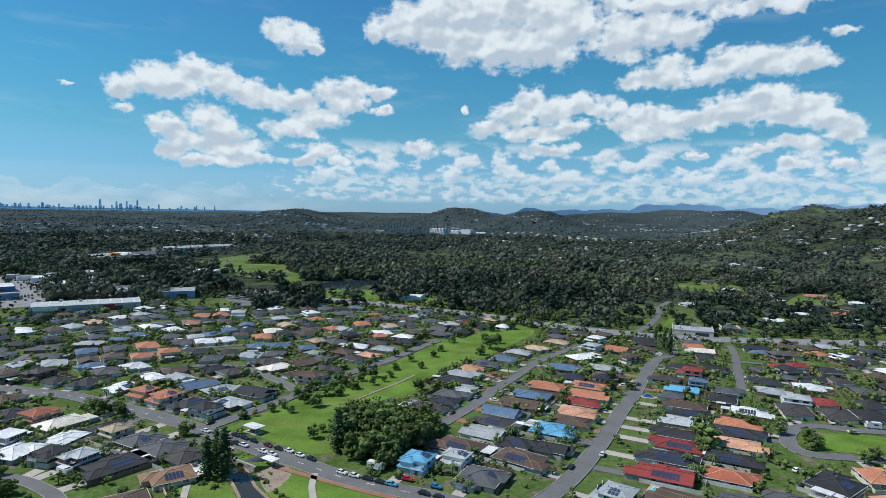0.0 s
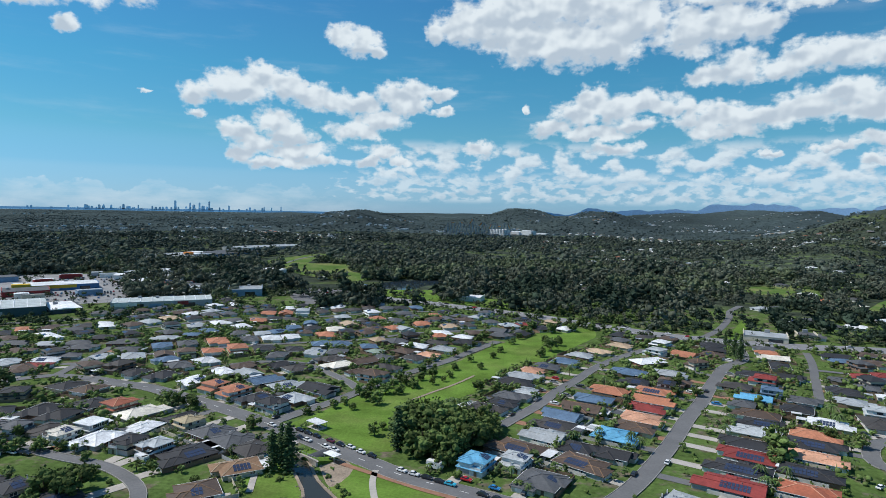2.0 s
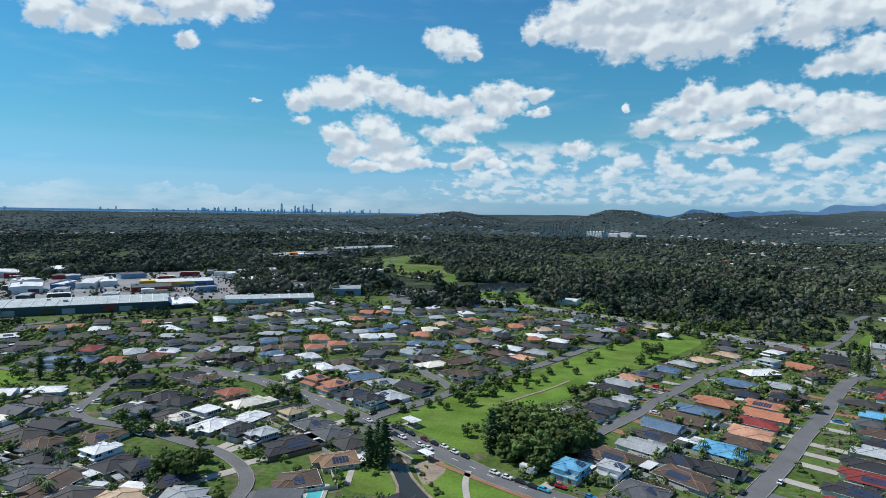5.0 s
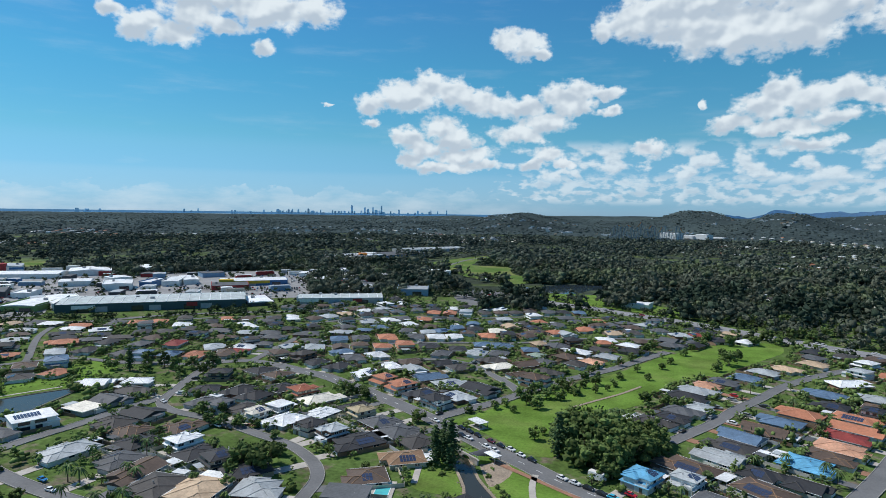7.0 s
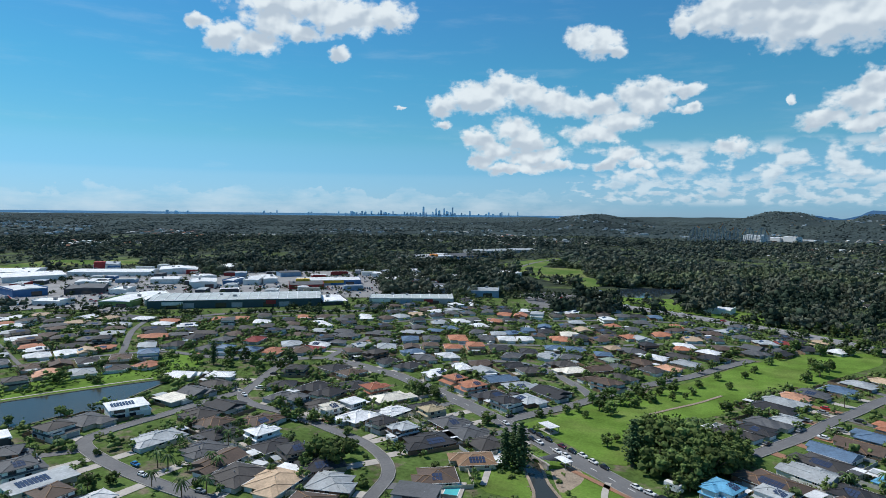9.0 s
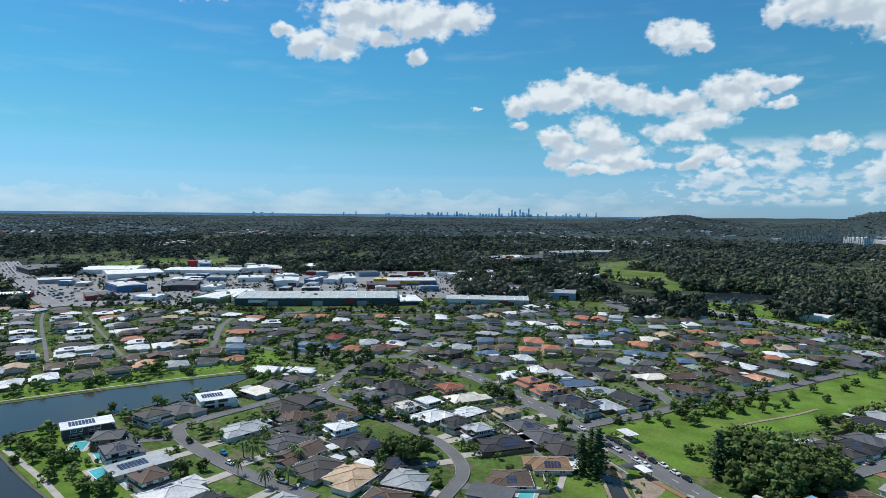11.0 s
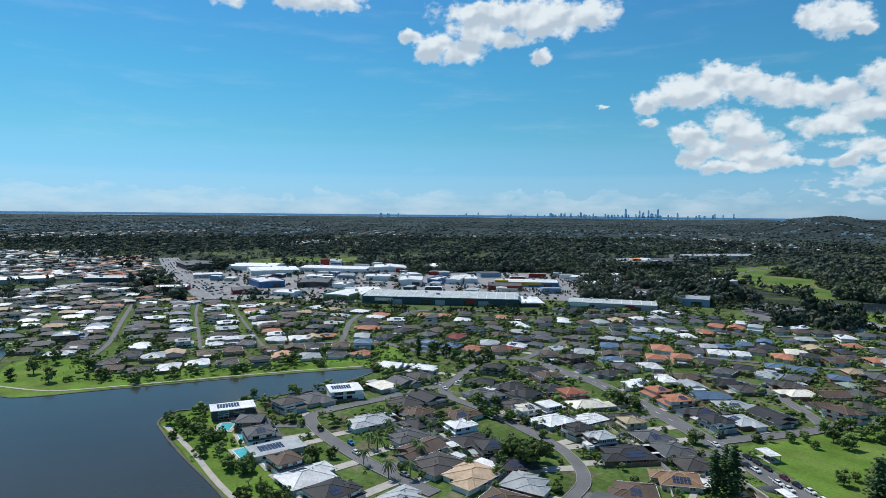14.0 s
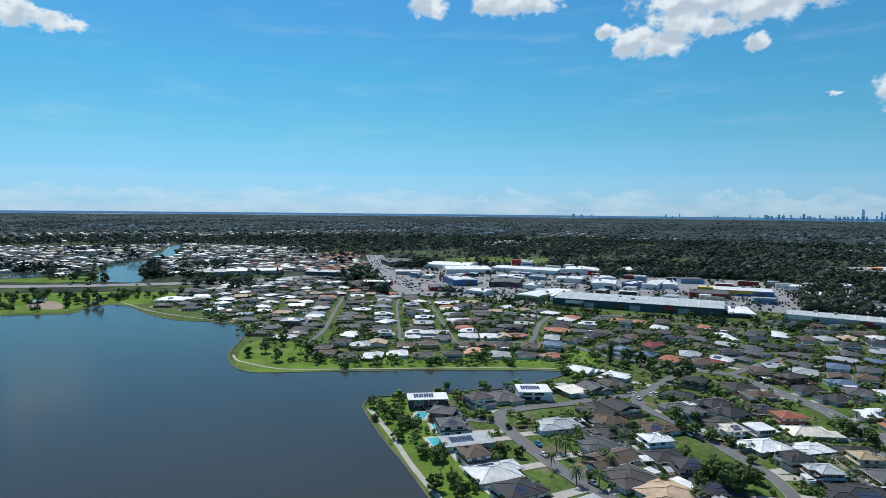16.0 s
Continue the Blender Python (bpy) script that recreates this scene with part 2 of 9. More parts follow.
ROOF_TONES = {"k": ((0.029, 0.030, 0.034), "charcoal"), "g": ((0.088, 0.092, 0.098), "mid-grey"), "l": ((0.37, 0.395, 0.405), "pale blue-grey"), "w": ((0.70, 0.71, 0.71), "white"),
              "b": ((0.095, 0.155, 0.235), "slate-blue"), "c": ((0.11, 0.34, 0.52), "bright blue"), "o": ((0.42, 0.17, 0.095), "orange terracotta"), "r": ((0.24, 0.042, 0.036), "red"),
              "n": ((0.092, 0.064, 0.049), "brown"), "m": ((0.060, 0.055, 0.052), "dark grey-brown"), "t": ((0.45, 0.33, 0.22), "tan"), "s": ((0.54, 0.29, 0.185), "salmon"),
              "u": ((0.25, 0.15, 0.085), "warm brown"), "e": ((0.66, 0.62, 0.53), "cream"), "y": ((0.33, 0.27, 0.17), "ochre"), "d": ((0.32, 0.10, 0.055), "rust-red"), "v": ((0.24, 0.30, 0.24), "grey-green"),
              "z": ((0.40, 0.44, 0.43), "zinc-grey")}
ROOFS = {k: material("roof_" + k, c, 0.55 if k in "wlzb" else 0.75, grain=1.1, grain_amount=0.24, stain=0.16, stain_amount=0.24, bump=0.45, bump_scale=2.2, vary=0.14) for k, (c, _) in ROOF_TONES.items()}
WALL_TONES = {"white": (0.74, 0.74, 0.71), "cream": (0.58, 0.52, 0.41), "grey": (0.38, 0.39, 0.40), "tan": (0.42, 0.33, 0.24), "brick": (0.28, 0.15, 0.10), "dark": (0.07, 0.075, 0.085), "teal": (0.05, 0.09, 0.10),
              "yellow": (0.62, 0.40, 0.04), "blue": (0.07, 0.17, 0.34), "red": (0.30, 0.04, 0.04), "green": (0.16, 0.27, 0.10), "bluegrey": (0.22, 0.33, 0.45), "orange": (0.75, 0.25, 0.05)}
WALLS = {k: material("wall_" + k, c, 0.85, grain=1.5, grain_amount=0.1, stain=0.25, stain_amount=0.14, bump=0.2) for k, c in WALL_TONES.items()}
M_TRIM = material("white_trim", (0.72, 0.72, 0.70), 0.6, grain_amount=0.08)
M_DARK_TRIM = material("dark_trim", (0.06, 0.06, 0.065), 0.55, grain_amount=0.1)
M_GLASS = material("window_glass", (0.02, 0.03, 0.04), 0.06, grain_amount=0.1, bump=0, spec=0.8)
M_SOLAR = material("solar_cells", (0.042, 0.058, 0.105), 0.22, grain_amount=0.15, bump=0, spec=0.6, island=0.25)
M_GROUND = material("garden_ground", (0.086, 0.136, 0.038), 0.95, grain=0.45, grain_amount=0.42, stain=0.05, stain_amount=0.35, bump=0.5, second=(0.16, 0.138, 0.10), second_scale=0.11, second_edge=(0.52, 0.63), spec=0.03)
M_LAWN = material("mown_lawn", (0.120, 0.206, 0.038), 0.95, grain=0.9, grain_amount=0.24, stain=0.06, stain_amount=0.36, bump=0.3, second=(0.15, 0.19, 0.055), second_scale=0.035, second_edge=(0.48, 0.75), spec=0.03)
M_FIELD = material("field_grass", (0.10, 0.17, 0.042), 0.95, grain=0.2, stain=0.02, stain_amount=0.3, second=(0.155, 0.175, 0.065), second_scale=0.02, spec=0.03)
M_ASPHALT = material("asphalt", (0.145, 0.146, 0.148), 0.9, grain=1.2, grain_amount=0.15, stain=0.08, stain_amount=0.18, bump=0.15)
M_HIGHWAY = material("pale_asphalt", (0.23, 0.23, 0.235), 0.9, grain=0.6, grain_amount=0.12, stain=0.05, stain_amount=0.2, bump=0.15)
M_CARPARK = material("worn_asphalt", (0.25, 0.25, 0.25), 0.9, grain=0.5, grain_amount=0.2, stain=0.04, stain_amount=0.3, bump=0.15)
M_PAVING = material("concrete_paving", (0.42, 0.39, 0.35), 0.9, grain=1.1, grain_amount=0.14, stain=0.15, stain_amount=0.15)
M_KERB = material("concrete_kerb", (0.30, 0.29, 0.27), 0.9, grain=1.1, grain_amount=0.14, stain=0.15, stain_amount=0.2)
M_CLAY_PAVING = material("clay_paving", (0.30, 0.16, 0.10), 0.9, grain=1.1, grain_amount=0.16, stain=0.15, stain_amount=0.15)
M_LINE = material("road_paint", (0.72, 0.72, 0.70), 0.7, grain=2, grain_amount=0.2)
M_SOIL = material("bare_soil", (0.30, 0.24, 0.18), 0.95, grain=1.2, grain_amount=0.3, stain=0.2, stain_amount=0.25)
# bluish base: part of the sky's reflection is put into the colour
M_POND = material("pond_water", (0.030, 0.046, 0.062), 0.06, grain=0.5, grain_amount=0.05, stain=0.01, stain_amount=0.15, bump=0.03, bump_scale=0.8, spec=0.6)
M_WATER = material("lake_water", (0.042, 0.043, 0.033), 0.15, grain=0.5, grain_amount=0.05, stain=0.01, stain_amount=0.15, bump=0.05, bump_scale=0.8, spec=0.27)
M_POOL = material("pool_water", (0.10, 0.50, 0.52), 0.08, grain=0.8, grain_amount=0.12, bump=0.05, spec=0.5)
M_TRUNK = material("bark", (0.14, 0.105, 0.075), 0.95, grain=3, grain_amount=0.3, spec=0.03)
M_LEAF = {"broad": material("leaves_broad", (0.096, 0.140, 0.043), 0.9, grain=0.9, grain_amount=0.35, stain=0.2, bump=0.4, vary=0.35, island=0.4, second=(0.085, 0.118, 0.036), second_scale=0.05, spec=0.12),
          "gum": material("leaves_gum", (0.075, 0.105, 0.040), 0.85, grain=0.7, grain_amount=0.35, stain=0.1, bump=0.4, vary=0.3, island=0.35, spec=0.12),
          "pine": material("leaves_pine", (0.060, 0.098, 0.040), 0.85, grain=1.2, grain_amount=0.35, bump=0.4, island=0.3, spec=0.12),
          "palm": material("leaves_palm", (0.075, 0.13, 0.028), 0.6, grain=1.2, grain_amount=0.25, vary=0.25, island=0.25),
          "bush": material("leaves_bush", (0.084, 0.124, 0.033), 0.85, grain=1.3, grain_amount=0.35, vary=0.5, island=0.3, spec=0.12)}
M_FOREST = material("forest_canopy", (0.049, 0.071, 0.037), 0.9, grain=0.3, grain_amount=0.4, stain=0.025, stain_amount=0.55, bump=0.6, bump_scale=0.5, island=0.3, second=(0.070, 0.092, 0.045), second_scale=0.006, second_edge=(0.42, 0.62), spec=0.03)
# distance haze is put into this canopy as a bluish base colour
M_HAZE_FOREST = material("far_haze_canopy", (0.060, 0.082, 0.078), 0.95, grain=0.1, grain_amount=0.35, stain=0.004, stain_amount=0.45, bump=0.6, bump_scale=0.2, island=0.25, second=(0.076, 0.096, 0.086), second_scale=0.004, spec=0.03)
# three tones of trees, with extra blue put in for haze
WOODS = (material("dark_canopy", (0.036, 0.054, 0.037), 0.9, grain=0.9, grain_amount=0.45, stain=0.025, stain_amount=0.4, bump=0.8, bump_scale=1.1, island=0.3, spec=0.03),
         material("olive_canopy", (0.096, 0.110, 0.080), 0.9, grain=0.9, grain_amount=0.45, stain=0.025, stain_amount=0.4, bump=0.8, bump_scale=1.1, island=0.3, spec=0.03),
         material("bright_canopy", (0.106, 0.130, 0.074), 0.9, grain=0.9, grain_amount=0.45, stain=0.025, stain_amount=0.3, bump=0.8, bump_scale=1.1, island=0.3, spec=0.03))
# paler, bluer set of the same tones: haze painted into farther crowns
MID_HAZE_WOODS = (material("dark_haze_canopy", (0.046, 0.062, 0.052), 0.9, grain=0.5, grain_amount=0.4, stain=0.025, stain_amount=0.4, bump=0.8, bump_scale=0.9, island=0.3, spec=0.03),
             material("olive_haze_canopy", (0.090, 0.106, 0.084), 0.9, grain=0.5, grain_amount=0.4, stain=0.025, stain_amount=0.4, bump=0.8, bump_scale=0.9, island=0.3, spec=0.03),
             material("bright_haze_canopy", (0.096, 0.118, 0.084), 0.9, grain=0.5, grain_amount=0.4, stain=0.025, stain_amount=0.3, bump=0.8, bump_scale=0.9, island=0.3, spec=0.03))
# farthest crowns, tinted bluer still as painted haze
FAR_HAZE_WOODS = (material("far_haze_dark_canopy", (0.050, 0.068, 0.066), 0.95, grain=0.1, grain_amount=0.35, stain=0.004, stain_amount=0.4, bump=0.6, bump_scale=0.2, island=0.25, spec=0.03), M_HAZE_FOREST, M_HAZE_FOREST)
# open ground, its blue raised a little as painted haze
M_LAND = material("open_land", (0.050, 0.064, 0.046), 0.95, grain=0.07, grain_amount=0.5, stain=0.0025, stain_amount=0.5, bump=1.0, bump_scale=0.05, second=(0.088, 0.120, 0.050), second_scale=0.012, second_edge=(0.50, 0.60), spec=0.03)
# far ground with haze painted in: a blue-grey tint
M_HAZE_LAND = material("far_haze_plain", (0.048, 0.067, 0.068), 0.95, grain=0.05, grain_amount=0.4, stain=0.0018, stain_amount=0.5, bump=1.0, bump_scale=0.03, second=(0.058, 0.078, 0.074), second_scale=0.003, second_edge=(0.5, 0.7), spec=0.03)
M_STONE = material("stone_edging", (0.11, 0.115, 0.085), 0.95, grain=1.5, grain_amount=0.3, stain=0.1)
M_FENCE = material("painted_fence", (0.55, 0.54, 0.50), 0.8, grain=1, grain_amount=0.15, vary=0.4)
M_TIMBER = material("fence_timber", (0.17, 0.12, 0.08), 0.9, grain=1.5, grain_amount=0.25, vary=0.3)
M_TYRE = material("tyre", (0.02, 0.02, 0.02), 0.9, grain_amount=0.1)
M_STEEL = material("galvanised_steel", (0.30, 0.31, 0.32), 0.5, metal=0.3, grain_amount=0.1)
# pale blue base colour stands for the haze over the far city
M_HAZE = material("hazed_towers", (0.70, 0.77, 0.82), 0.8, grain=0.02, grain_amount=0.2, stain_amount=0.1, bump=0, vary=0.25)
CAR_TONES = {"w": ((0.75, 0.75, 0.74), "white"), "k": ((0.02, 0.022, 0.028), "dark grey"), "g": ((0.25, 0.26, 0.27), "silver-grey"), "r": ((0.45, 0.02, 0.03), "red"), "b": ((0.03, 0.20, 0.45), "blue"), "c": ((0.05, 0.42, 0.60), "turquoise"), "d": ((0.12, 0.02, 0.03), "maroon")}
M_CAR = {k: material("car_paint_" + k, c, 0.25, grain=1, grain_amount=0.04, stain_amount=0.04, bump=0, spec=0.6) for k, (c, _) in CAR_TONES.items()}


# ---- building blocks ----
class Solid:
    """Points and faces of one mesh."""

    def __init__(self):
        self.v, self.f = [], []

    def add(self, pts, faces):
        n = len(self.v)
        self.v += [tuple(p) for p in pts]
        self.f += [tuple(n + i for i in q) for q in faces]
        return self

    def box(self, x, y, z, sx, sy, sz, turn=0.0):
        """A box whose base centre is x, y, z."""
        c, s = math.cos(radians(turn)), math.sin(radians(turn))
        p = [(x + c * a * sx / 2 - s * b * sy / 2, y + s * a * sx / 2 + c * b * sy / 2, z + h * sz) for h in (0, 1) for a, b in ((-1, -1), (1, -1), (1, 1), (-1, 1))]
        return self.add(p, ((3, 2, 1, 0), (4, 5, 6, 7), (0, 1, 5, 4), (1, 2, 6, 5), (2, 3, 7, 6), (3, 0, 4, 7)))

    def hip(self, x0, x1, y0, y1, z, pitch=23.0, over=0.55, gable=False, thick=0.2):
        """A hipped or gabled roof over a rectangle, with eaves of some thickness. Returns the height of its ridge."""
        x0, x1, y0, y1 = x0 - over, x1 + over, y0 - over, y1 + over
        w, d = x1 - x0, y1 - y0
        h = min(w, d) / 2 * math.tan(radians(pitch))
        low = [(x0, y0, z - thick), (x1, y0, z - thick), (x1, y1, z - thick), (x0, y1, z - thick)]
        top = [(a, b, z) for a, b, _ in low]
        if w >= d:
            e = 0.02 if gable else d / 2
            ridge = [(x0 + e, (y0 + y1) / 2, z + h), (x1 - e, (y0 + y1) / 2, z + h)]
            slopes = ((4, 5, 9, 8), (5, 6, 9), (6, 7, 8, 9), (7, 4, 8))
        else:
            e = 0.02 if gable else w / 2
            ridge = [((x0 + x1) / 2, y0 + e, z + h), ((x0 + x1) / 2, y1 - e, z + h)]
            slopes = ((4, 5, 8), (5, 6, 9, 8), (6, 7, 9), (7, 4, 8, 9))
        self.add(low + top + ridge, ((3, 2, 1, 0), (0, 1, 5, 4), (1, 2, 6, 5), (2, 3, 7, 6), (3, 0, 4, 7), *slopes))
        return z + h, (ridge, () if gable else top)

    def skirt(self, x0, x1, y0, y1, a0, a1, b0, b1, z, rise):
        """A low roof that runs round an upper storey."""
        p = [(x0, y0, z), (x1, y0, z), (x1, y1, z), (x0, y1, z), (a0, b0, z + rise), (a1, b0, z + rise), (a1, b1, z + rise), (a0, b1, z + rise)]
        return self.add(p, ((3, 2, 1, 0), (4, 5, 6, 7), (0, 1, 5, 4), (1, 2, 6, 5), (2, 3, 7, 6), (3, 0, 4, 7)))

    def beam(self, p, q, w):
        """A square bar from p to q."""
        p, q = Vector(p), Vector(q)
        d = (q - p).normalized()
        a = d.cross(Vector((0, 0, 1)) if abs(d.z) < 0.9 else Vector((1, 0, 0))).normalized() * w / 2
        b = d.cross(a).normalized() * w / 2
        return self.add([e + s * a + u * b for e in (p, q) for s, u in ((-1, -1), (1, -1), (1, 1), (-1, 1))], ((3, 2, 1, 0), (4, 5, 6, 7), (0, 1, 5, 4), (1, 2, 6, 5), (2, 3, 7, 6), (3, 0, 4, 7)))

    def tube(self, rings, n=7):
        """A tapered tube through rings of (x, y, z, radius)."""
        start = len(self.v)
        for x, y, z, r in rings:
            self.v += [(x + r * math.cos(2 * math.pi * k / n), y + r * math.sin(2 * math.pi * k / n), z) for k in range(n)]
        for i in range(len(rings) - 1):
            for k in range(n):
                a, b = start + i * n + k, start + i * n + (k + 1) % n
                self.f.append((a, b, b + n, a + n))
        self.f.append(tuple(range(start + (len(rings) - 1) * n, start + len(rings) * n)))
        return self

    def mesh(self, name, mat, smooth=False):
        me = bpy.data.meshes.new(name)
        me.from_pydata(self.v, [], self.f)
        me.materials.append(mat)
        if smooth:
            me.shade_smooth()
        return me


def part(name, solid, mat, parent, label="", smooth=False):
    ob = new(name, solid.mesh(name, mat, smooth))
    ob.parent = parent
    return tagged(ob, label)


def thing(name, m, label, category, group=""):
    ob = new(name)
    ob.matrix_world = m
    ob.empty_display_size = 1.0
    return tagged(ob, label, category, group)


def inside(poly, x, y):
    """Which of the points lie within a polygon (arrays or numbers)."""
    x, y = np.asarray(x, float), np.asarray(y, float)
    hit = np.zeros(x.shape, bool)
    for (ax, ay), (bx, by) in zip(poly, (*poly[1:], poly[0])):
        if ay == by:
            continue
        hit ^= ((ay > y) != (by > y)) & (x < (bx - ax) * (y - ay) / (by - ay) + ax)
    return hit


def far_from(line, x, y):
    """Distance of points from a polyline."""
    x, y = np.asarray(x, float), np.asarray(y, float)
    best = np.full(x.shape, 1e9)
    for (ax, ay), (bx, by) in zip(line, line[1:]):
        dx, dy = bx - ax, by - ay
        u = np.clip(((x - ax) * dx + (y - ay) * dy) / (dx * dx + dy * dy + 1e-9), 0, 1)
        best = np.minimum(best, np.hypot(x - ax - u * dx, y - ay - u * dy))
    return best


# ---- the land: level near the camera, wooded hills and a high rim farther off ----
HILLS = ((13.5, 3000, -0.02, 4.2, 500), (-1.5, 3300, 0.42, 3.6, 500), (-8.6, 2900, 0.30, 3.8, 420), (-31.5, 2300, 1.02, 6.6, 430), (-35.5, 2150, 1.1, 4.5, 420), (19.8, 4300, -0.12, 1.7, 260),
         (-16, 3900, 0.28, 6.0, 420), (-25, 3700, 0.55, 5.0, 450), (-21, 4350, 0.62, 5.0, 330), (5, 4300, -0.14, 6.0, 300), (-38, 1500, -1.9, 5.0, 260), (-27.5, 1750, -1.6, 3.5, 260))


def land(x, y):
    x, y = np.asarray(x, float), np.asarray(y, float)
    r = np.hypot(x, y) + 1e-6
    a = np.degrees(np.arctan2(-x, y))
    deep = np.where(r > 2000, 2000 * np.exp((np.maximum(r, 2000) - 2000) / 1216.0), r)
    base = np.where(r > 2000, EYE - r * EYE / deep, 0.0)
    high = base.copy()
    for ha, hr, he, wa, wr in HILLS:
        hd = 2000 * math.exp((hr - 2000) / 1216.0) if hr > 2000 else hr
        b0 = EYE - hr * EYE / hd if hr > 2000 else 0.0
        top = EYE + hr * math.tan(radians(he)) - b0
        bump = top * np.exp(-((a - ha) / wa) ** 2 - ((r - hr) / wr) ** 2)
        high = np.maximum(high, base + bump)
    shore = np.clip((a - 12) / 8, 0, 1) * np.clip((r - 3900) / 500, 0, 1)  # the coast lies lower
    high = high + shore * np.minimum(0, EYE - r * math.tan(radians(0.44)) - high)
    wob = (1 - shore) * (np.sin(x * 0.0061 + 1.3) * np.sin(y * 0.0047) + 0.6 * np.sin(x * 0.013 + y * 0.011))
    return high + np.clip((r - 1900) / 800, 0, 1) * wob * 3.0 + (high - base) * 0.05 * np.sin(a * 2.1 + r * 0.01)


def shrink(r):
    """How much smaller things stand on the far land, which is drawn together towards the horizon."""
    r = np.maximum(np.asarray(r, float), 2000.0)
    return r / (2000 * np.exp((r - 2000) / 1216.0))


rings = [0.0] + [60 * 1.0 * k for k in range(1, 10)] + list(np.geomspace(600, 4920, 62))
spokes = 360
gx = np.array([[r * -math.sin(radians(k * 360 / spokes)) for k in range(spokes)] for r in rings])
gy = np.array([[r * math.cos(radians(k * 360 / spokes)) for k in range(spokes)] for r in rings])
gz = land(gx, gy)
me = bpy.data.meshes.new("ground")
me.from_pydata(np.stack([gx, gy, gz], -1).reshape(-1, 3).tolist(), [], [(i * spokes + k, i * spokes + (k + 1) % spokes, (i + 1) * spokes + (k + 1) % spokes, (i + 1) * spokes + k) for i in range(1, len(rings) - 1) for k in range(spokes)] + [tuple(spokes + k for k in range(spokes))])
me.materials.append(M_GROUND)
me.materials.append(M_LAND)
me.materials.append(M_HAZE_LAND)
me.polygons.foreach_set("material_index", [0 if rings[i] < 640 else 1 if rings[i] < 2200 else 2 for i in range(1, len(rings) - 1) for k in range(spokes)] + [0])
me.shade_smooth()
tagged(new("ground", me), "suburban ground of grass and soil reaching the horizon", "ground", kind="structure")

AREAS, WATERS, STREETS = {}, {}, []


def sheet(name, outline, z, mat, label, category):
    """A level patch laid on the ground."""
    from mathutils.geometry import tessellate_polygon
    pts = [Vector((x, y, z)) for x, y in outline]
    tris = tessellate_polygon([pts])
    me = bpy.data.meshes.new(name)
    me.from_pydata([tuple(p) for p in pts], [], [t if (pts[t[1]] - pts[t[0]]).cross(pts[t[2]] - pts[t[0]]).z > 0 else t[::-1] for t in map(tuple, tris)])
    me.materials.append(mat)
    return tagged(new(name, me), label, category, kind="structure")


def rounded(line, step=4.0):
    """A polyline through the points as a smooth curve."""
    p = [Vector((*q, 0)) for q in line]
    if len(p) < 3:
        return [tuple(q.xy) for q in p]
    p = [2 * p[0] - p[1]] + p + [2 * p[-1] - p[-2]]
    made = []
    for a, b, c, d in zip(p, p[1:], p[2:], p[3:]):
        n = max(2, int((c - b).length / step))
        for i in range(n):
            u = i / n
            made.append(tuple((0.5 * ((2 * b) + (c - a) * u + (2 * a - 5 * b + 4 * c - d) * u * u + (3 * b - a - 3 * c + d) * u ** 3)).xy))
    made.append(tuple(p[-2].xy))
    return made


def ribbon(line, half0, half1, z0, z1=None):
    """A strip between two offsets from a line; with z1 it has height."""
    s = Solid()
    n = len(line)
    side = []
    for i in range(n):
        a, b = Vector(line[max(i - 1, 0)]), Vector(line[min(i + 1, n - 1)])
        d = (b - a).normalized()
        side.append(Vector((-d.y, d.x)))
    for i in range(n):
        q = Vector(line[i])
        l, r = q + side[i] * half1, q + side[i] * half0
        s.v += [(l.x, l.y, z1 or z0), (r.x, r.y, z1 or z0)]
        if z1:
            s.v += [(l.x, l.y, z0), (r.x, r.y, z0)]
    k = 4 if z1 else 2
    for i in range(n - 1):
        a, b = i * k, (i + 1) * k
        s.f.append((a, a + 1, b + 1, b))
        if z1:
            s.f += [(a + 2, a, b, b + 2), (a + 1, a + 3, b + 3, b + 1)]
    return s


def street(name, width, line):
    STREETS.append((name, width if width > 12 else width * (0.74 if name == "second_street" else 0.82), rounded(line)))


def footpath(name, width, line):
    width = 1.5 if name.startswith(('shore', 'dirt')) else width
    line = rounded(line, 3.0)
    PATHS.append(line)
    bare = name == "dirt_track"
    ob = new("footpath", ribbon(line, -width / 2, width / 2, 0.26).mesh("footpath", M_SOIL if bare else M_CLAY_PAVING if name == "verge_path" else M_PAVING))
    tagged(ob, "worn strip of bare soil in the park" if bare else "brown brick footpath along the road verge" if name == "verge_path" else "pale concrete footpath through the grass", "path", kind="structure")


PATHS = []
street("main_road", 10, ((-211, 292), (-190, 286), (-173, 282), (-156, 274), (-141, 267), (-117, 254), (-95, 241), (-78, 230), (-62, 219), (-47, 210), (-32, 200), (-16, 193), (3, 185), (21, 176)))
street("park_road", 7, ((-94, 245), (-87, 258), (-77, 275), (-69, 293), (-59, 316), (-45, 340), (-31, 363), (-18, 391), (-2, 423)))
street("west_street", 6.45, ((1, 254), (9, 268), (19, 286), (29, 309), (41, 331), (56, 361), (74, 388), (97, 416)))
street("middle_street", 7.74, ((27, 180), (39, 194), (49, 209), (59, 227), (70, 248), (83, 275), (97, 301), (111, 331), (121, 351), (133, 374), (152, 397), (162, 431), (162, 452)))
street("north_street", 6.02, ((121, 351), (114, 359), (108, 372)))
street("link_road", 7, ((145, 459), (173, 502), (200, 558), (216, 600), (240, 640)))
street("arterial_road", 20, ((-234, 624), (-206, 628), (-165, 626), (-126, 611), (-78, 591), (-33, 568), (24, 537), (82, 494), (137, 461), (195, 446), (264, 442), (338, 441)))
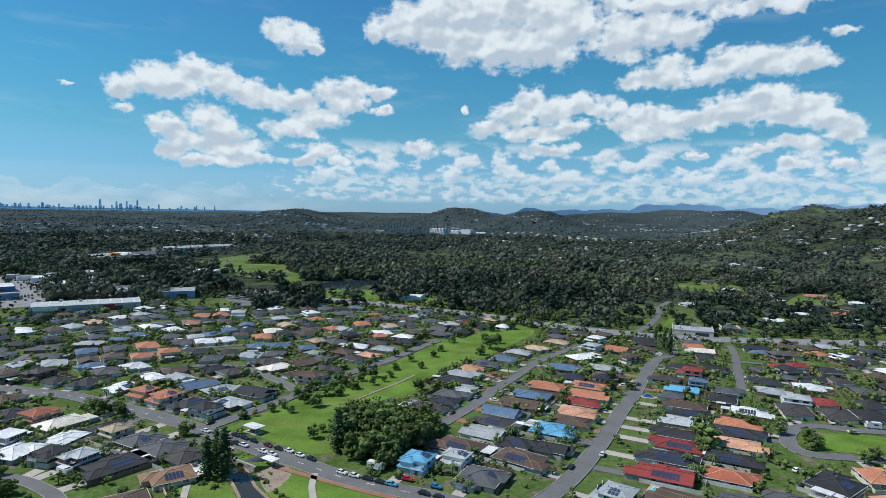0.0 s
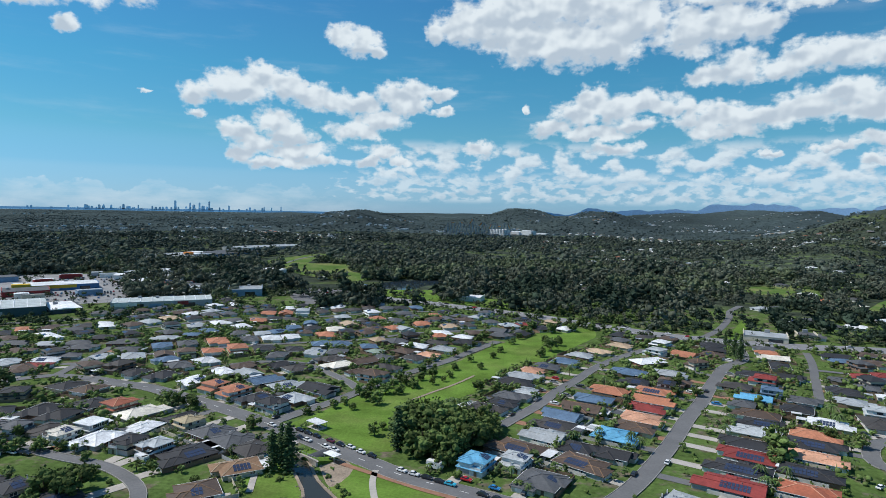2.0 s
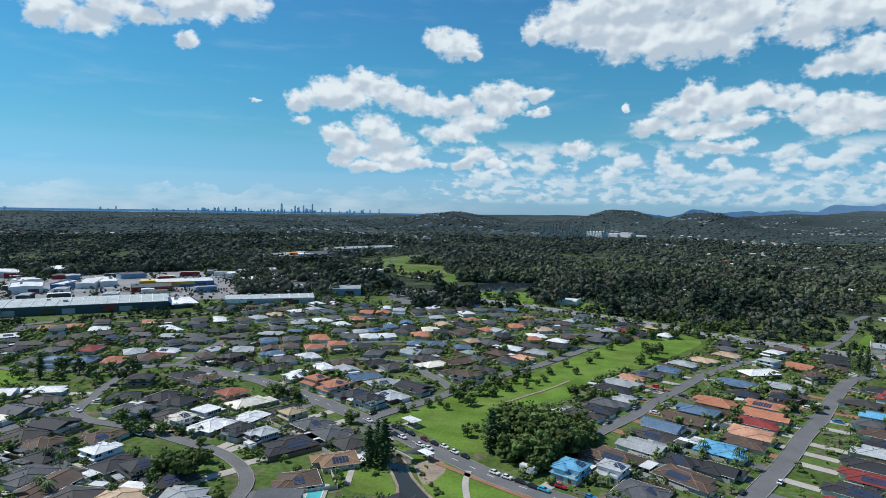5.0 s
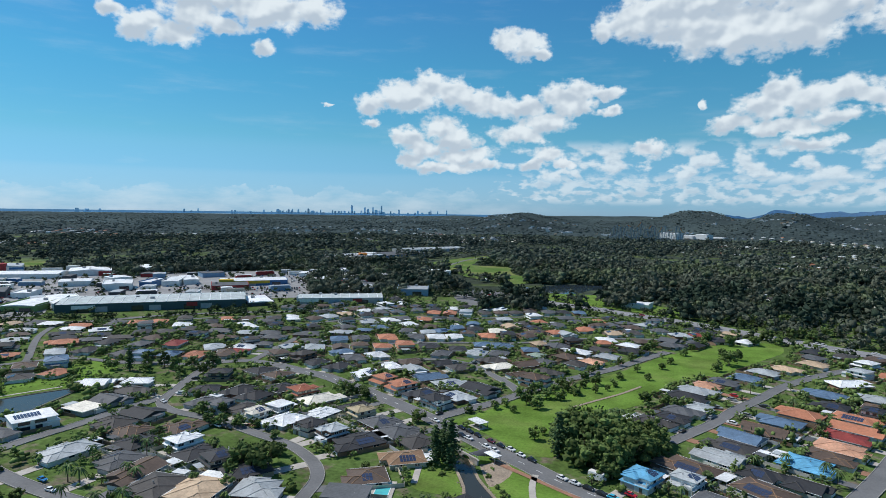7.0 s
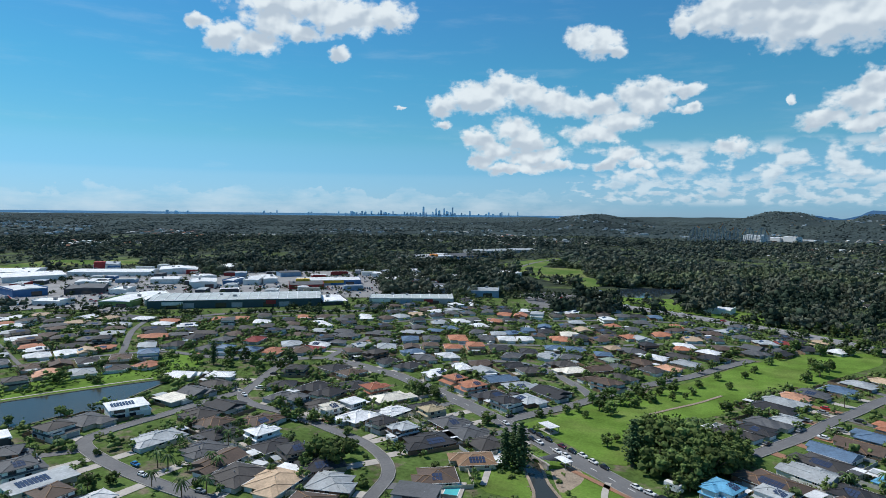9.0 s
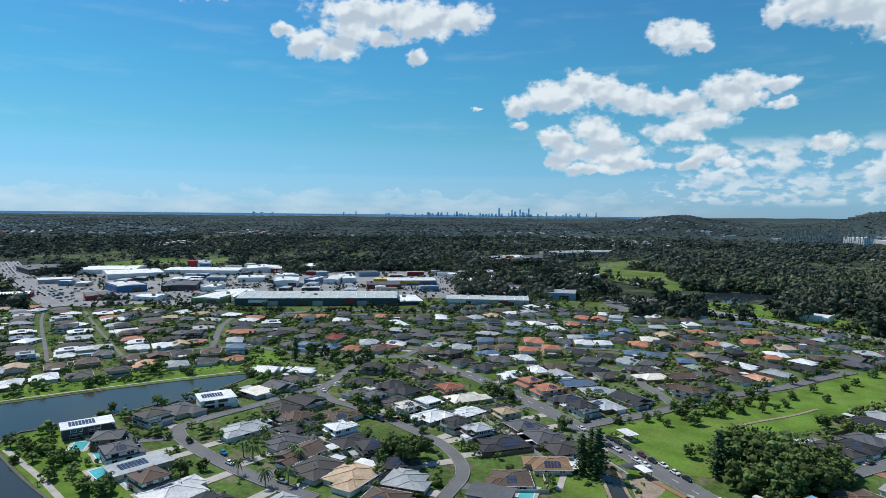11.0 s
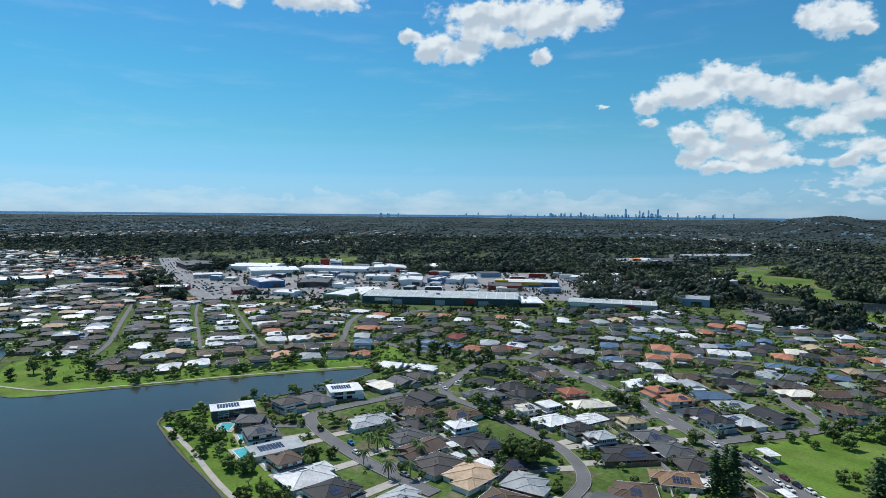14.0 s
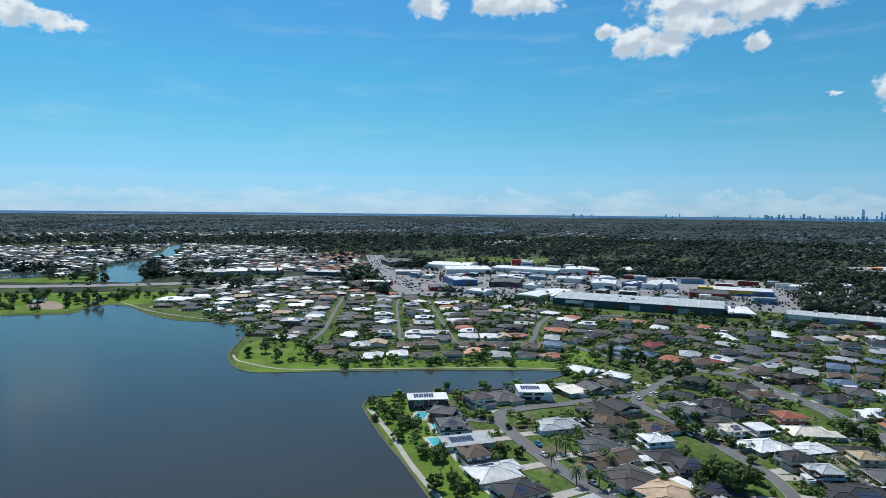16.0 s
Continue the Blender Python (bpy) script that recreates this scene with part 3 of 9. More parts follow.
street("loop_road", 7, ((192, 254), (175, 257), (163, 261), (150, 255), (142, 244), (139, 234), (143, 228), (155, 226), (171, 224)))
street("east_street", 5.59, ((158, 315), (176, 357), (192, 394), (203, 425)))
street("lake_street", 6.45, ((-225, 217), (-227, 196), (-228, 177), (-230, 160), (-230, 144), (-223, 138), (-208, 134), (-186, 131), (-169, 130), (-154, 130), (-138, 131)))
street("second_street", 6.02, ((-248, 283), (-242, 261), (-229, 232), (-219, 213), (-204, 206), (-189, 205), (-173, 203), (-155, 198), (-138, 194), (-127, 189), (-116, 181), (-109, 171), (-106, 158), (-102, 141)))
street("junction_road", 8, ((-301, 260), (-278, 267), (-258, 273), (-248, 283), (-232, 294), (-211, 292)))
street("far_side_street", 6.02, ((-232, 294), (-236, 313), (-243, 348), (-250, 375)))
street("shore_street", 5.59, ((-301, 260), (-331, 256), (-351, 233), (-368, 198), (-385, 154), (-396, 134)))
street("bay_street", 4, ((-410, 101), (-447, 121), (-500, 142), (-564, 167), (-618, 189)))
street("hill_street", 2.8, ((-389, 159), (-446, 181), (-527, 212), (-577, 234)))
street("white_street", 2.8, ((-370, 193), (-432, 214), (-498, 237), (-558, 259)))
street("cross_street", 5.16, ((-349, 241), (-412, 295), (-436, 337), (-394, 364), (-343, 406), (-294, 439)))
street("mid_street", 5.59, ((-214, 345), (-195, 358), (-169, 375), (-133, 394), (-100, 408), (-58, 443), (-9, 463)))
street("back_street", 5.59, ((-271, 402), (-252, 433), (-212, 472), (-164, 485), (-108, 521), (-61, 539)))
street("inner_street", 5.59, ((-163, 316), (-143, 338), (-115, 340), (-82, 311), (-69, 293)))
street("far_right_street", 5.59, ((181, 378), (199, 372), (220, 367), (245, 362), (274, 371)))
street("service_road", 9, ((-573, 267), (-507, 322), (-436, 337), (-393, 395), (-341, 436), (-301, 463), (-261, 526)))
street("highway", 34, ((-1176, 423), (-972, 360), (-811, 315), (-687, 283), (-602, 263)))
street("motorway", 26, ((-858, -212), (-821, -90), (-798, 47), (-814, 180), (-882, 315), (-846, 413), (-768, 429)))
street("distant_road", 14, ((-372, 1789), (-382, 2234), (-398, 2972), (-459, 3824)))
street("field_track", 7, ((-353, 942), (-363, 1077), (-350, 1165)))
WATERS["lake"] = ((-619, -168), (-611, -107), (-602, -58), (-633, -44), (-640, -19), (-566, 6), (-531, 26), (-511, 54), (-474, 70), (-444, 62), (-400, 48), (-376, 45), (-347, 51), (-332, 86), (-316, 127), (-298, 171), (-278, 210), (-271, 212), (-265, 191), (-257, 166), (-265, 152), (-266, 122), (-275, 102), (-267, 91), (-256, 88), (-224, 84), (-195, 82), (-166, 79), (-131, 76), (-60, -40), (-260, -160), (-700, -260))
WATERS["creek"] = ((-74, 206), (-69, 209), (-64, 201), (-59, 192), (-51, 182), (-41, 169), (-54, 168), (-62, 185), (-69, 197))
WATERS["canal_1"] = ((-856, -55), (-1018, -55), (-1111, -32), (-1169, 7), (-979, 2), (-835, -1))
WATERS["canal_2"] = ((-960, -202), (-953, -166), (-1050, -142), (-953, -126), (-933, -151))
WATERS["canal_3"] = ((-1236, 8), (-1372, 33), (-1592, 57), (-1660, 83), (-1399, 63), (-1239, 44))
WATERS["canal_4"] = ((-1316, -143), (-1367, -111), (-1388, -74), (-1322, -70), (-1277, -113))
WATERS["pond"] = ((-150, 741), (-117, 776), (-61, 793), (-57, 765), (-89, 733), (-104, 686), (-134, 687))
AREAS["trade_streets"] = ((-900, 430), (-760, 300), (-640, 330), (-560, 330), (-520, 400), (-440, 470), (-330, 550), (-270, 590), (-330, 740), (-480, 760), (-640, 690), (-800, 620))
AREAS["park_lawn"] = ((-89, 239), (-75, 268), (-67, 287), (-52, 310), (-42, 330), (-27, 357), (-14, 389), (4, 423), (30, 460), (67, 483), (70, 456), (53, 422), (37, 393), (24, 365), (14, 364), (-6, 325), (-10, 304), (-24, 283), (-30, 272), (-32, 246), (-36, 225), (-45, 219), (-59, 227), (-76, 238))
AREAS["creek_lawn"] = ((-54, 212), (-42, 206), (-25, 196), (-10, 191), (4, 181), (-11, 161), (-33, 160), (-50, 178), (-57, 197), (-56, 207))
AREAS["creek_bank_lawn"] = ((-75, 177), (-83, 184), (-84, 205), (-83, 212), (-74, 206), (-63, 185), (-58, 178))
AREAS["rock_bank"] = ((-63, 205), (-57, 211), (-51, 206), (-50, 198), (-53, 189), (-56, 191))
AREAS["oval_lawn"] = ((150, 249), (165, 252), (188, 248), (175, 230), (158, 231), (147, 234), (146, 240))
AREAS["shore_lawn"] = ((-375, 48), (-423, 63), (-426, 94), (-367, 95), (-345, 138), (-326, 187), (-312, 235), (-321, 253), (-296, 256), (-278, 234), (-281, 212), (-319, 128), (-334, 86), (-347, 51))
AREAS["point_lawn"] = ((-262, 90), (-272, 106), (-272, 115), (-237, 111), (-216, 109), (-174, 100), (-155, 95), (-161, 81), (-206, 83))
AREAS["west_park"] = ((-781, -193), (-758, -88), (-742, -24), (-701, 41), (-636, -7), (-647, -45), (-617, -64), (-624, -109), (-631, -156))
AREAS["farm_field"] = ((-406, 952), (-393, 1095), (-365, 1203), (-329, 1109), (-321, 986), (-248, 989), (-223, 878), (-178, 822), (-172, 767), (-193, 746), (-235, 776), (-279, 813), (-324, 879))
AREAS["paddock"] = ((299, 809), (368, 847), (433, 852), (482, 840), (443, 778), (337, 714), (293, 754))
AREAS["horse_field"] = ((366, 647), (429, 723), (488, 742), (468, 691), (424, 643), (359, 604))
AREAS["corner_green"] = ((154, 436), (173, 478), (207, 547), (198, 512), (166, 437))
AREAS["reserve_lawn"] = ((-138, 666), (-91, 688), (-51, 670), (-7, 624), (23, 565), (-23, 580), (-81, 609), (-131, 631))
AREAS["ridge_field"] = ((-1009, 470), (-1065, 608), (-1021, 647), (-929, 702), (-869, 650), (-946, 576), (-955, 477))
AREAS["intersection"] = ((-233, 647), (-209, 674), (-159, 649), (-164, 602), (-160, 549), (-178, 543), (-212, 595))
AREAS["playground"] = ((-650, -94), (-629, -69), (-656, -67), (-688, -79), (-692, -98))
AREAS["canal_green"] = ((-909, -192), (-919, -148), (-929, -63), (-863, -56), (-859, -94))
AREAS["car_park"] = ((-590, 316), (-663, 425), (-593, 491), (-565, 594), (-497, 549), (-532, 678), (-479, 733), (-375, 576), (-402, 513), (-445, 559), (-581, 447), (-488, 349), (-541, 323))
AREAS["yard"] = ((-720, 280), (-731, 340), (-581, 340), (-564, 309), (-601, 266))
footpath("lake_path", 2.2, ((-259, 91), (-224, 88), (-194, 84), (-167, 82), (-150, 81)))
footpath("shore_path", 1.5, ((-392, 49), (-379, 49), (-369, 53), (-348, 67), (-337, 87), (-321, 128), (-302, 174), (-283, 213)))
footpath("shore_path_b", 1.5, ((-656, -19), (-588, 7), (-542, 36), (-515, 59), (-481, 76)))
footpath("culvert_path", 2.2, ((-84, 209), (-82, 196), (-78, 181)))
footpath("park_path", 2.2, ((-42, 203), (-41, 193), (-37, 179)))
footpath("dirt_track", 2.2, ((-42, 282), (-33, 297), (-23, 313), (-14, 331)))
footpath("verge_path", 2.2, ((-71, 215), (-50, 204), (-25, 191), (-13, 186)))
LAWN_NOTE = {"trade_streets": (M_CARPARK, "grey paved streets and yards round the stores"), "car_park": (M_CARPARK, "asphalt car park between the stores"), "yard": (M_CARPARK, "asphalt forecourt beside the highway"), "intersection": (M_ASPHALT, "asphalt road junction"), "playground": (M_SOIL, "sandy playground in the lakeside park"), "rock_bank": (M_SOIL, "bank of pale rock and soil beside the creek"), "paddock": (M_FIELD, "open grass paddock among the woods"), "horse_field": (M_FIELD, "open grass paddock among the woods"), "ridge_field": (M_FIELD, "strip of open grass behind the stores"), "farm_field": (M_FIELD, "open green field among the woods")}
for i, (name, outline) in enumerate(AREAS.items()):
    mat, note = LAWN_NOTE.get(name, (M_LAWN, "mown bright green lawn"))
    sheet(name, rounded((*outline, outline[0]), 8.0)[:-1], 0.06 + 0.01 * i, mat, note, "car park" if mat in (M_ASPHALT, M_CARPARK) else "lawn")
for name, outline in WATERS.items():
    line = rounded((*outline, outline[0]), 8.0)[:-1]
    sheet(name, line, 0.2, M_POND if name == "pond" else M_WATER, "calm dark blue-grey water", "water")
    if name in ("lake", "creek"):
        bank = new("bank", ribbon(line + line[:1], -0.5, 0.5, 0.0, 0.38).mesh("bank", M_SOIL if name == "creek" else M_STONE))
        tagged(bank, "low stone edging along the water", "bank", kind="structure")

for i, (name, width, line) in enumerate(STREETS):
    z = 0.22 + 0.006 * i
    ob = new("road", ribbon(line, -width / 2, width / 2, z).mesh("road", M_HIGHWAY if width > 12 else M_ASPHALT))
    tagged(ob, "grey asphalt suburban street" if width < 12 else "wide asphalt main road", "road", kind="structure")
    if width < 20 and min(math.hypot(*q) for q in line) < 320:
        kerb = Solid()
        ox, oy, ex, ey, oh = np.array([(*a, *b, w / 2) for n2, w, l in STREETS if n2 != name for a, b in zip(l, l[1:])]).T
        dx, dy = ex - ox, ey - oy
        dd = dx * dx + dy * dy + 1e-9
        for side in (-1, 1):
            for a, b in zip(line, line[1:]):
                d = Vector(b) - Vector(a)
                if d.length < 0.01:
                    continue
                m = (Vector(a) + Vector(b)) / 2 + Vector((-d.y, d.x)).normalized() * side * (width / 2 + 0.15)
                u = np.clip(((m.x - ox) * dx + (m.y - oy) * dy) / dd, 0, 1)
                if (np.hypot(m.x - ox - u * dx, m.y - oy - u * dy) < oh + 0.4).any():
                    continue
                kerb.box(m.x, m.y, 0.1, d.length + 0.05, 0.24, z + 0.03, math.degrees(math.atan2(d.y, d.x)))
        if kerb.f:
            part("kerb", kerb, M_KERB, ob, "pale concrete kerb")
    if width >= 8 and name != "distant_road":
        marks, run = Solid(), 0.0
        for lane in ((0,) if width < 20 else (-0.3, 0, 0.3)):
            run = 0.0
            for a, b in zip(line, line[1:]):
                d = Vector(b) - Vector(a)
                run += d.length
                if run > 9 or lane == 0 and width > 20:
                    run = 0.0
                    m = (Vector(a) + Vector(b)) / 2 + Vector((-d.y, d.x)).normalized() * lane * width
                    marks.box(m.x, m.y, z + 0.005, min(3.2, d.length), 0.2, 0.012, math.degrees(math.atan2(d.y, d.x)))
        if marks.f:
            part("lane_marking", marks, M_LINE, ob, "white dashed lane lines")


RUNS = np.array([(*a, *b, w / 2) for _, w, l in STREETS for a, b in zip(l, l[1:])])


def clear_of_roads(x, y, gap):
    ax, ay, bx, by, half = RUNS.T
    dx, dy = bx - ax, by - ay
    u = np.clip(((x - ax) * dx + (y - ay) * dy) / (dx * dx + dy * dy + 1e-9), 0, 1)
    return bool((np.hypot(x - ax - u * dx, y - ay - u * dy) > half + gap).all())

# ---- houses ----
CAPS = {k: ROOFS[v] for k, v in (("k", "m"), ("n", "u"), ("o", "s"), ("u", "t"), ("d", "s"))}
LOW = 0.8  # low-set houses
BUILT = []
BOXES = []
DRIVES = []
FAR_V, FAR_F, FAR_M, FAR_SLOTS = [], [], [], []


def far_slot(mat):
    if mat not in FAR_SLOTS:
        FAR_SLOTS.append(mat)
    return FAR_SLOTS.index(mat)


PANEL = Solid().add([(-0.49, -0.81, 0), (0.49, -0.81, 0), (0.49, 0.81, 0), (-0.49, 0.81, 0), (-0.49, -0.81, -0.06), (0.49, -0.81, -0.06), (0.49, 0.81, -0.06), (-0.49, 0.81, -0.06)], ((0, 1, 2, 3), (4, 5, 1, 0), (5, 6, 2, 1), (6, 7, 3, 2), (7, 4, 0, 3))).mesh("solar_panel", M_SOLAR)


def panels(parent, cx, cy, cz, ax, slope, cols, rows, cell=(1.16, 1.84)):
    """Rows of panels on a slope: ax is the way along the eaves, slope the way up the roof."""
    n = ax.cross(slope).normalized()
    if n.z < 0:
        ax, n = -ax, -n
    turn = Matrix((ax, slope, n)).transposed().to_4x4()
    for i in range(cols):
        for j in range(rows):
            ob = new("solar_panel", PANEL)
            ob.parent = parent
            ob.matrix_local = Matrix.Translation(Vector((cx, cy, cz)) + ax * (i - (cols - 1) / 2) * cell[0] + slope * (j - (rows - 1) / 2) * cell[1] + n * 0.12) @ turn
            ob["label"] = "dark blue solar panel"


def opening(parent, x, y, z, w, h, facing, near, rng, name="window"):
    """A framed window on a wall: facing is the wall's outward angle in the house."""
    c, s = math.cos(radians(facing)), math.sin(radians(facing))
    dark = rng.random() < 0.35
    frame_mat = M_DARK_TRIM if dark else M_TRIM
    if near:
        rim = Solid()
        for du, dz, wu, hz in ((-w / 2 + 0.06, 0, 0.12, h), (w / 2 - 0.06, 0, 0.12, h), (0, 0, 0.08, h)):
            rim.box(x - s * du + c * 0.05, y + c * du + s * 0.05, z + dz, 0.12, wu, hz, facing)
        rim.box(x + c * 0.06, y + s * 0.06, z - 0.1, 0.16, w + 0.2, 0.12, facing)
        rim.box(x + c * 0.05, y + s * 0.05, z + h - 0.08, 0.12, w, 0.1, facing)
        f = part(name, rim, frame_mat, parent)
        part("pane", Solid().box(x + c * 0.02, y + s * 0.02, z, 0.05, w - 0.1, h - 0.05, facing), M_GLASS, f, "dark reflecting glass")
    else:
        part(name, Solid().box(x + c * 0.03, y + s * 0.03, z, 0.08, w, h, facing), M_GLASS, parent, "dark reflecting glass")


def house(x, y, rot, length, width, tone, storeys, flags="", wall=None):
    rng = random.Random(int(x * 31 + y * 17))
    away = math.hypot(x, y)
    if away > 330:
        length, width = length * 0.93, width * 0.93
    near, mid = away < 285, away < 470
    w = wall or ("white" if "W" in flags else rng.choice(("white", "cream", "white", "grey", "tan", "brick", "white", "cream")))
    note = "%s %s house with %s %s roof%s" % ("two-storey" if storeys == 2 else "single-storey", {"brick": "brick"}.get(w, w + "-walled"), ROOF_TONES[tone][1], "flat" if "f" in flags else "hipped", " and solar panels" if "s" in flags else "")
    joined = len(BOXES) >= 300
    root = None if joined else thing("house", pose(x, y, 0, 0, 0, rot), note, "house", "suburban houses")
    if root:
        root.scale = (1, 1, LOW)
    BUILT.append((x, y, max(length, width) / 2 + 1.0))
    BOXES.append((x, y, radians(rot), length / 2, width / 2))
    hl, hw = length / 2, width / 2
    side = rng.choice((-1, 1))
    eave = 2.5 if storeys == 1 else 5.4
    pitch = rng.uniform(17, 22)
    walls, roof, ridges = Solid(), Solid(), []
    mx = hl - length * 0.16
    y0, y1 = (-hw, hw * 0.12) if side < 0 else (-hw * 0.12, hw)
    if "f" in flags:
        walls.box(-length * 0.04, 0, 0, length * 0.9, width * 0.86, eave + 0.2)
        low = 3.0 if storeys == 2 else 2.2
        walls.box(hl * 0.6, side * hw * 0.4, 0, length * 0.36, width * 0.5, low)
        roof.box(-length * 0.03, 0, eave + 0.2, length * 0.98, width, 0.35)
        roof.box(hl * 0.6, side * hw * 0.42, low, length * 0.40, width * 0.56, 0.3)
        top, slope_mid = eave + 0.56, None
    elif storeys == 2:
        a0, a1, b0, b1 = -hl + 0.6, hl * 0.55, -hw + 0.5, hw - 0.5
        walls.box(0, 0, 0, length - 0.6, width - 0.8, 2.9)
        walls.box((a0 + a1) / 2, (b0 + b1) / 2, 2.9, a1 - a0, b1 - b0, eave - 2.9)
        roof.skirt(-hl - 0.2, hl + 0.3, -hw - 0.1, hw + 0.1, a0 - 0.02, a1 + 0.02, b0 - 0.02, b1 + 0.02, 2.85, 0.75)
        top, rr = roof.hip(a0, a1, b0, b1, eave, pitch)
        ridges.append(rr)
        if rng.random() < 0.6:
            _, rr = roof.hip(a1 - 3, min(a1 + 2.2, hl), y0 * 0.8, y1 * 0.8, eave - 0.05, pitch)
            walls.box((a1 - 3 + min(a1 + 2.2, hl)) / 2, (y0 + y1) * 0.4, 2.9, 5.0, (y1 - y0) * 0.8, eave - 2.95)
            ridges.append(rr)
    else:
        walls.box((mx - hl) / 2, 0, 0, mx + hl, width - 0.02, eave)
        walls.box((mx - 4 + hl) / 2, (y0 + y1) / 2, 0, hl - mx + 4, y1 - y0 - 0.04, eave - 0.02)
        gable = rng.random() < 0.12
        top, rr = roof.hip(-hl, mx, -hw, hw, eave, pitch, gable=gable)
        ridges.append(rr)
        _, rr = roof.hip(mx - 6.5, hl, y0, y1, eave + 0.004, pitch, gable=gable)
        ridges.append(rr)
        if rng.random() < 0.5:
            bx = -hl * rng.uniform(0.1, 0.6)
            _, rr = roof.hip(bx - 3.2, bx + 3.2, -hw - 1.5 if side > 0 else -1, 1 if side > 0 else hw + 1.5, eave + 0.008, pitch)
            walls.box(bx, -side * (hw * 0.5 + 0.9), 0, 5.6, hw + 0.4, eave - 0.03)
            ridges.append(rr)
    if joined:  # one of the many past those that can be counted
        m = pose(x, y, float(land(x, y)) if away > 1500 else 0.0, 0, 0, rot) @ Matrix.Diagonal((shrink(away), shrink(away), LOW * shrink(away), 1))
        glass, cells, trims = Solid(), Solid(), Solid()
        if away < 1300:
            yy = hw - (0.4 if storeys == 2 else 0.0)
            for u in (-0.55, 0.0, 0.5):
                for sd in (-1, 1):
                    glass.box(u * hl, sd * yy, 0.9, rng.choice((1.6, 2.2, 2.8)), 0.12, 1.3)
            glass.box(-hl + (0.3 if storeys == 2 else 0.0), hw * 0.2, 0.3, 0.12, 3.2, 2.0)
            trims.box(hl - (0.3 if storeys == 2 else 0.0), (y0 + y1) / 2, 0.1, 0.12, 4.6, 2.1)
            if storeys == 2:
                for sd in (-1, 1):
                    glass.box(-hl * 0.3, sd * (hw - 0.5), 3.7, 3.0, 0.12, 1.2)
        if away < 760 and rng.random() < 0.32 and "f" not in flags:
            t, sd = math.tan(radians(pitch)), (-1 if math.cos(radians(rot)) > 0 else 1)
            half, cx = hw + (0.05 if storeys == 2 else 0.55), -hl * 0.15
            wide = rng.uniform(1.6, 3.0)
            cells.add([(cx + a * wide, sd * half * b, eave + half * (1 - b) * t + 0.1) for a, b in ((-1, 0.75), (1, 0.75), (1, 0.3), (-1, 0.3))], ((0, 1, 2, 3) if sd < 0 else (3, 2, 1, 0),))
        for solid, mat in ((walls, WALLS[w]), (roof, ROOFS[tone]), (glass, M_GLASS), (cells, M_SOLAR), (trims, M_TRIM)):
            k, slot = len(FAR_V), far_slot(mat)
            FAR_V.extend(tuple(m @ Vector(p)) for p in solid.v)
            FAR_F.extend(tuple(k + i for i in f) for f in solid.f)
            FAR_M.extend([slot] * len(solid.f))
        return None
    part("wall", walls, WALLS[w], root)
    part("roof", roof, ROOFS[tone], root, ROOF_TONES[tone][1] + (" flat metal roof" if "f" in flags else " tiled roof" if tone not in "wlzbcv" else " metal roof"))
    for (p, q), frame4 in ridges:
        cap = Solid()
        if (Vector(p) - Vector(q)).length > 0.6:
            cap.beam((*p[:2], p[2] + 0.02), (*q[:2], q[2] + 0.02), 0.3)
        for cx, cy, cz in frame4:
            e = min((p, q), key=lambda r: (r[0] - cx) ** 2 + (r[1] - cy) ** 2)
            cap.beam((cx, cy, cz + 0.02), (*e[:2], e[2] + 0.02), 0.24)
        part("ridge_cap", cap, CAPS.get(tone, ROOFS[tone]), root)
        if not near:
            break
    # openings
    if mid:
        zs = (0.9,) if storeys == 1 else (0.9, 3.6)
        for k, zz in enumerate(zs):
            for q in range(2 if near or storeys == 2 else 1):
                u = -hl + length * (0.22 + 0.34 * q)
                inset = 0.4 if storeys == 2 else 0.01
                yy = (hw - inset if k == 0 else hw - 0.5)
                if "f" in flags:
                    yy = width * 0.43
                opening(root, u, yy, zz, rng.choice((1.5, 1.9, 2.4)) if "f" not in flags else 4.2, 1.3 if "f" not in flags else 1.8, 90, near, rng)
                opening(root, u + rng.uniform(-0.8, 0.8), -yy, zz, rng.choice((1.5, 1.9, 2.4)) if "f" not in flags else 4.2, 1.3 if "f" not in flags else 1.8, -90, near, rng)
        fx = hl if storeys == 1 else hl - 0.3
        fx = hl * 0.6 + length * 0.18 if "f" in flags else fx
        part("garage_door", Solid().box(fx + 0.03, (y0 + y1) / 2, 0.05, 0.08, min(4.8, (y1 - y0) * 0.8), 2.2), WALLS["white"] if rng.random() < 0.6 else WALLS["grey"], root, "panelled garage door")
        if near:
            bx = -hl - (0.0 if storeys == 1 and "f" not in flags else -0.3)
            bx = -length * 0.49 if "f" in flags else bx
            opening(root, bx, hw * 0.3, 0.3, 2.6, 2.0, 180, True, rng)
            if storeys == 2:
                opening(root, -hl + 0.6 if "f" not in flags else bx, -hw * 0.2, 3.5, 2.6, 1.5, 180, True, rng)
            ex = mx if storeys == 1 and "f" not in flags else fx
            if storeys == 2 and "f" not in flags:  # balcony over the entrance
                bw, bo = hw * 0.8, -side * hw * 0.45
                px = a1 + 0.9
                balcony = part("balcony", Solid().box(px + 0.2, bo, 2.95, 2.6, bw, 0.18), M_TRIM, root, "white balcony slab")
                part("balustrade", Solid().box(px + 1.45, bo, 3.13, 0.05, bw, 0.95).box(px + 0.2, bo - bw / 2, 3.13, 2.5, 0.05, 0.95).box(px + 0.2, bo + bw / 2, 3.13, 2.5, 0.05, 0.95), M_GLASS if rng.random() < 0.4 else M_TRIM, balcony)
                for u in (-1, 1):
                    part("column", Solid().box(px + 1.3, bo + u * (bw / 2 - 0.15), 0, 0.26, 0.26, eave - 0.2), M_TRIM, root, "white column")
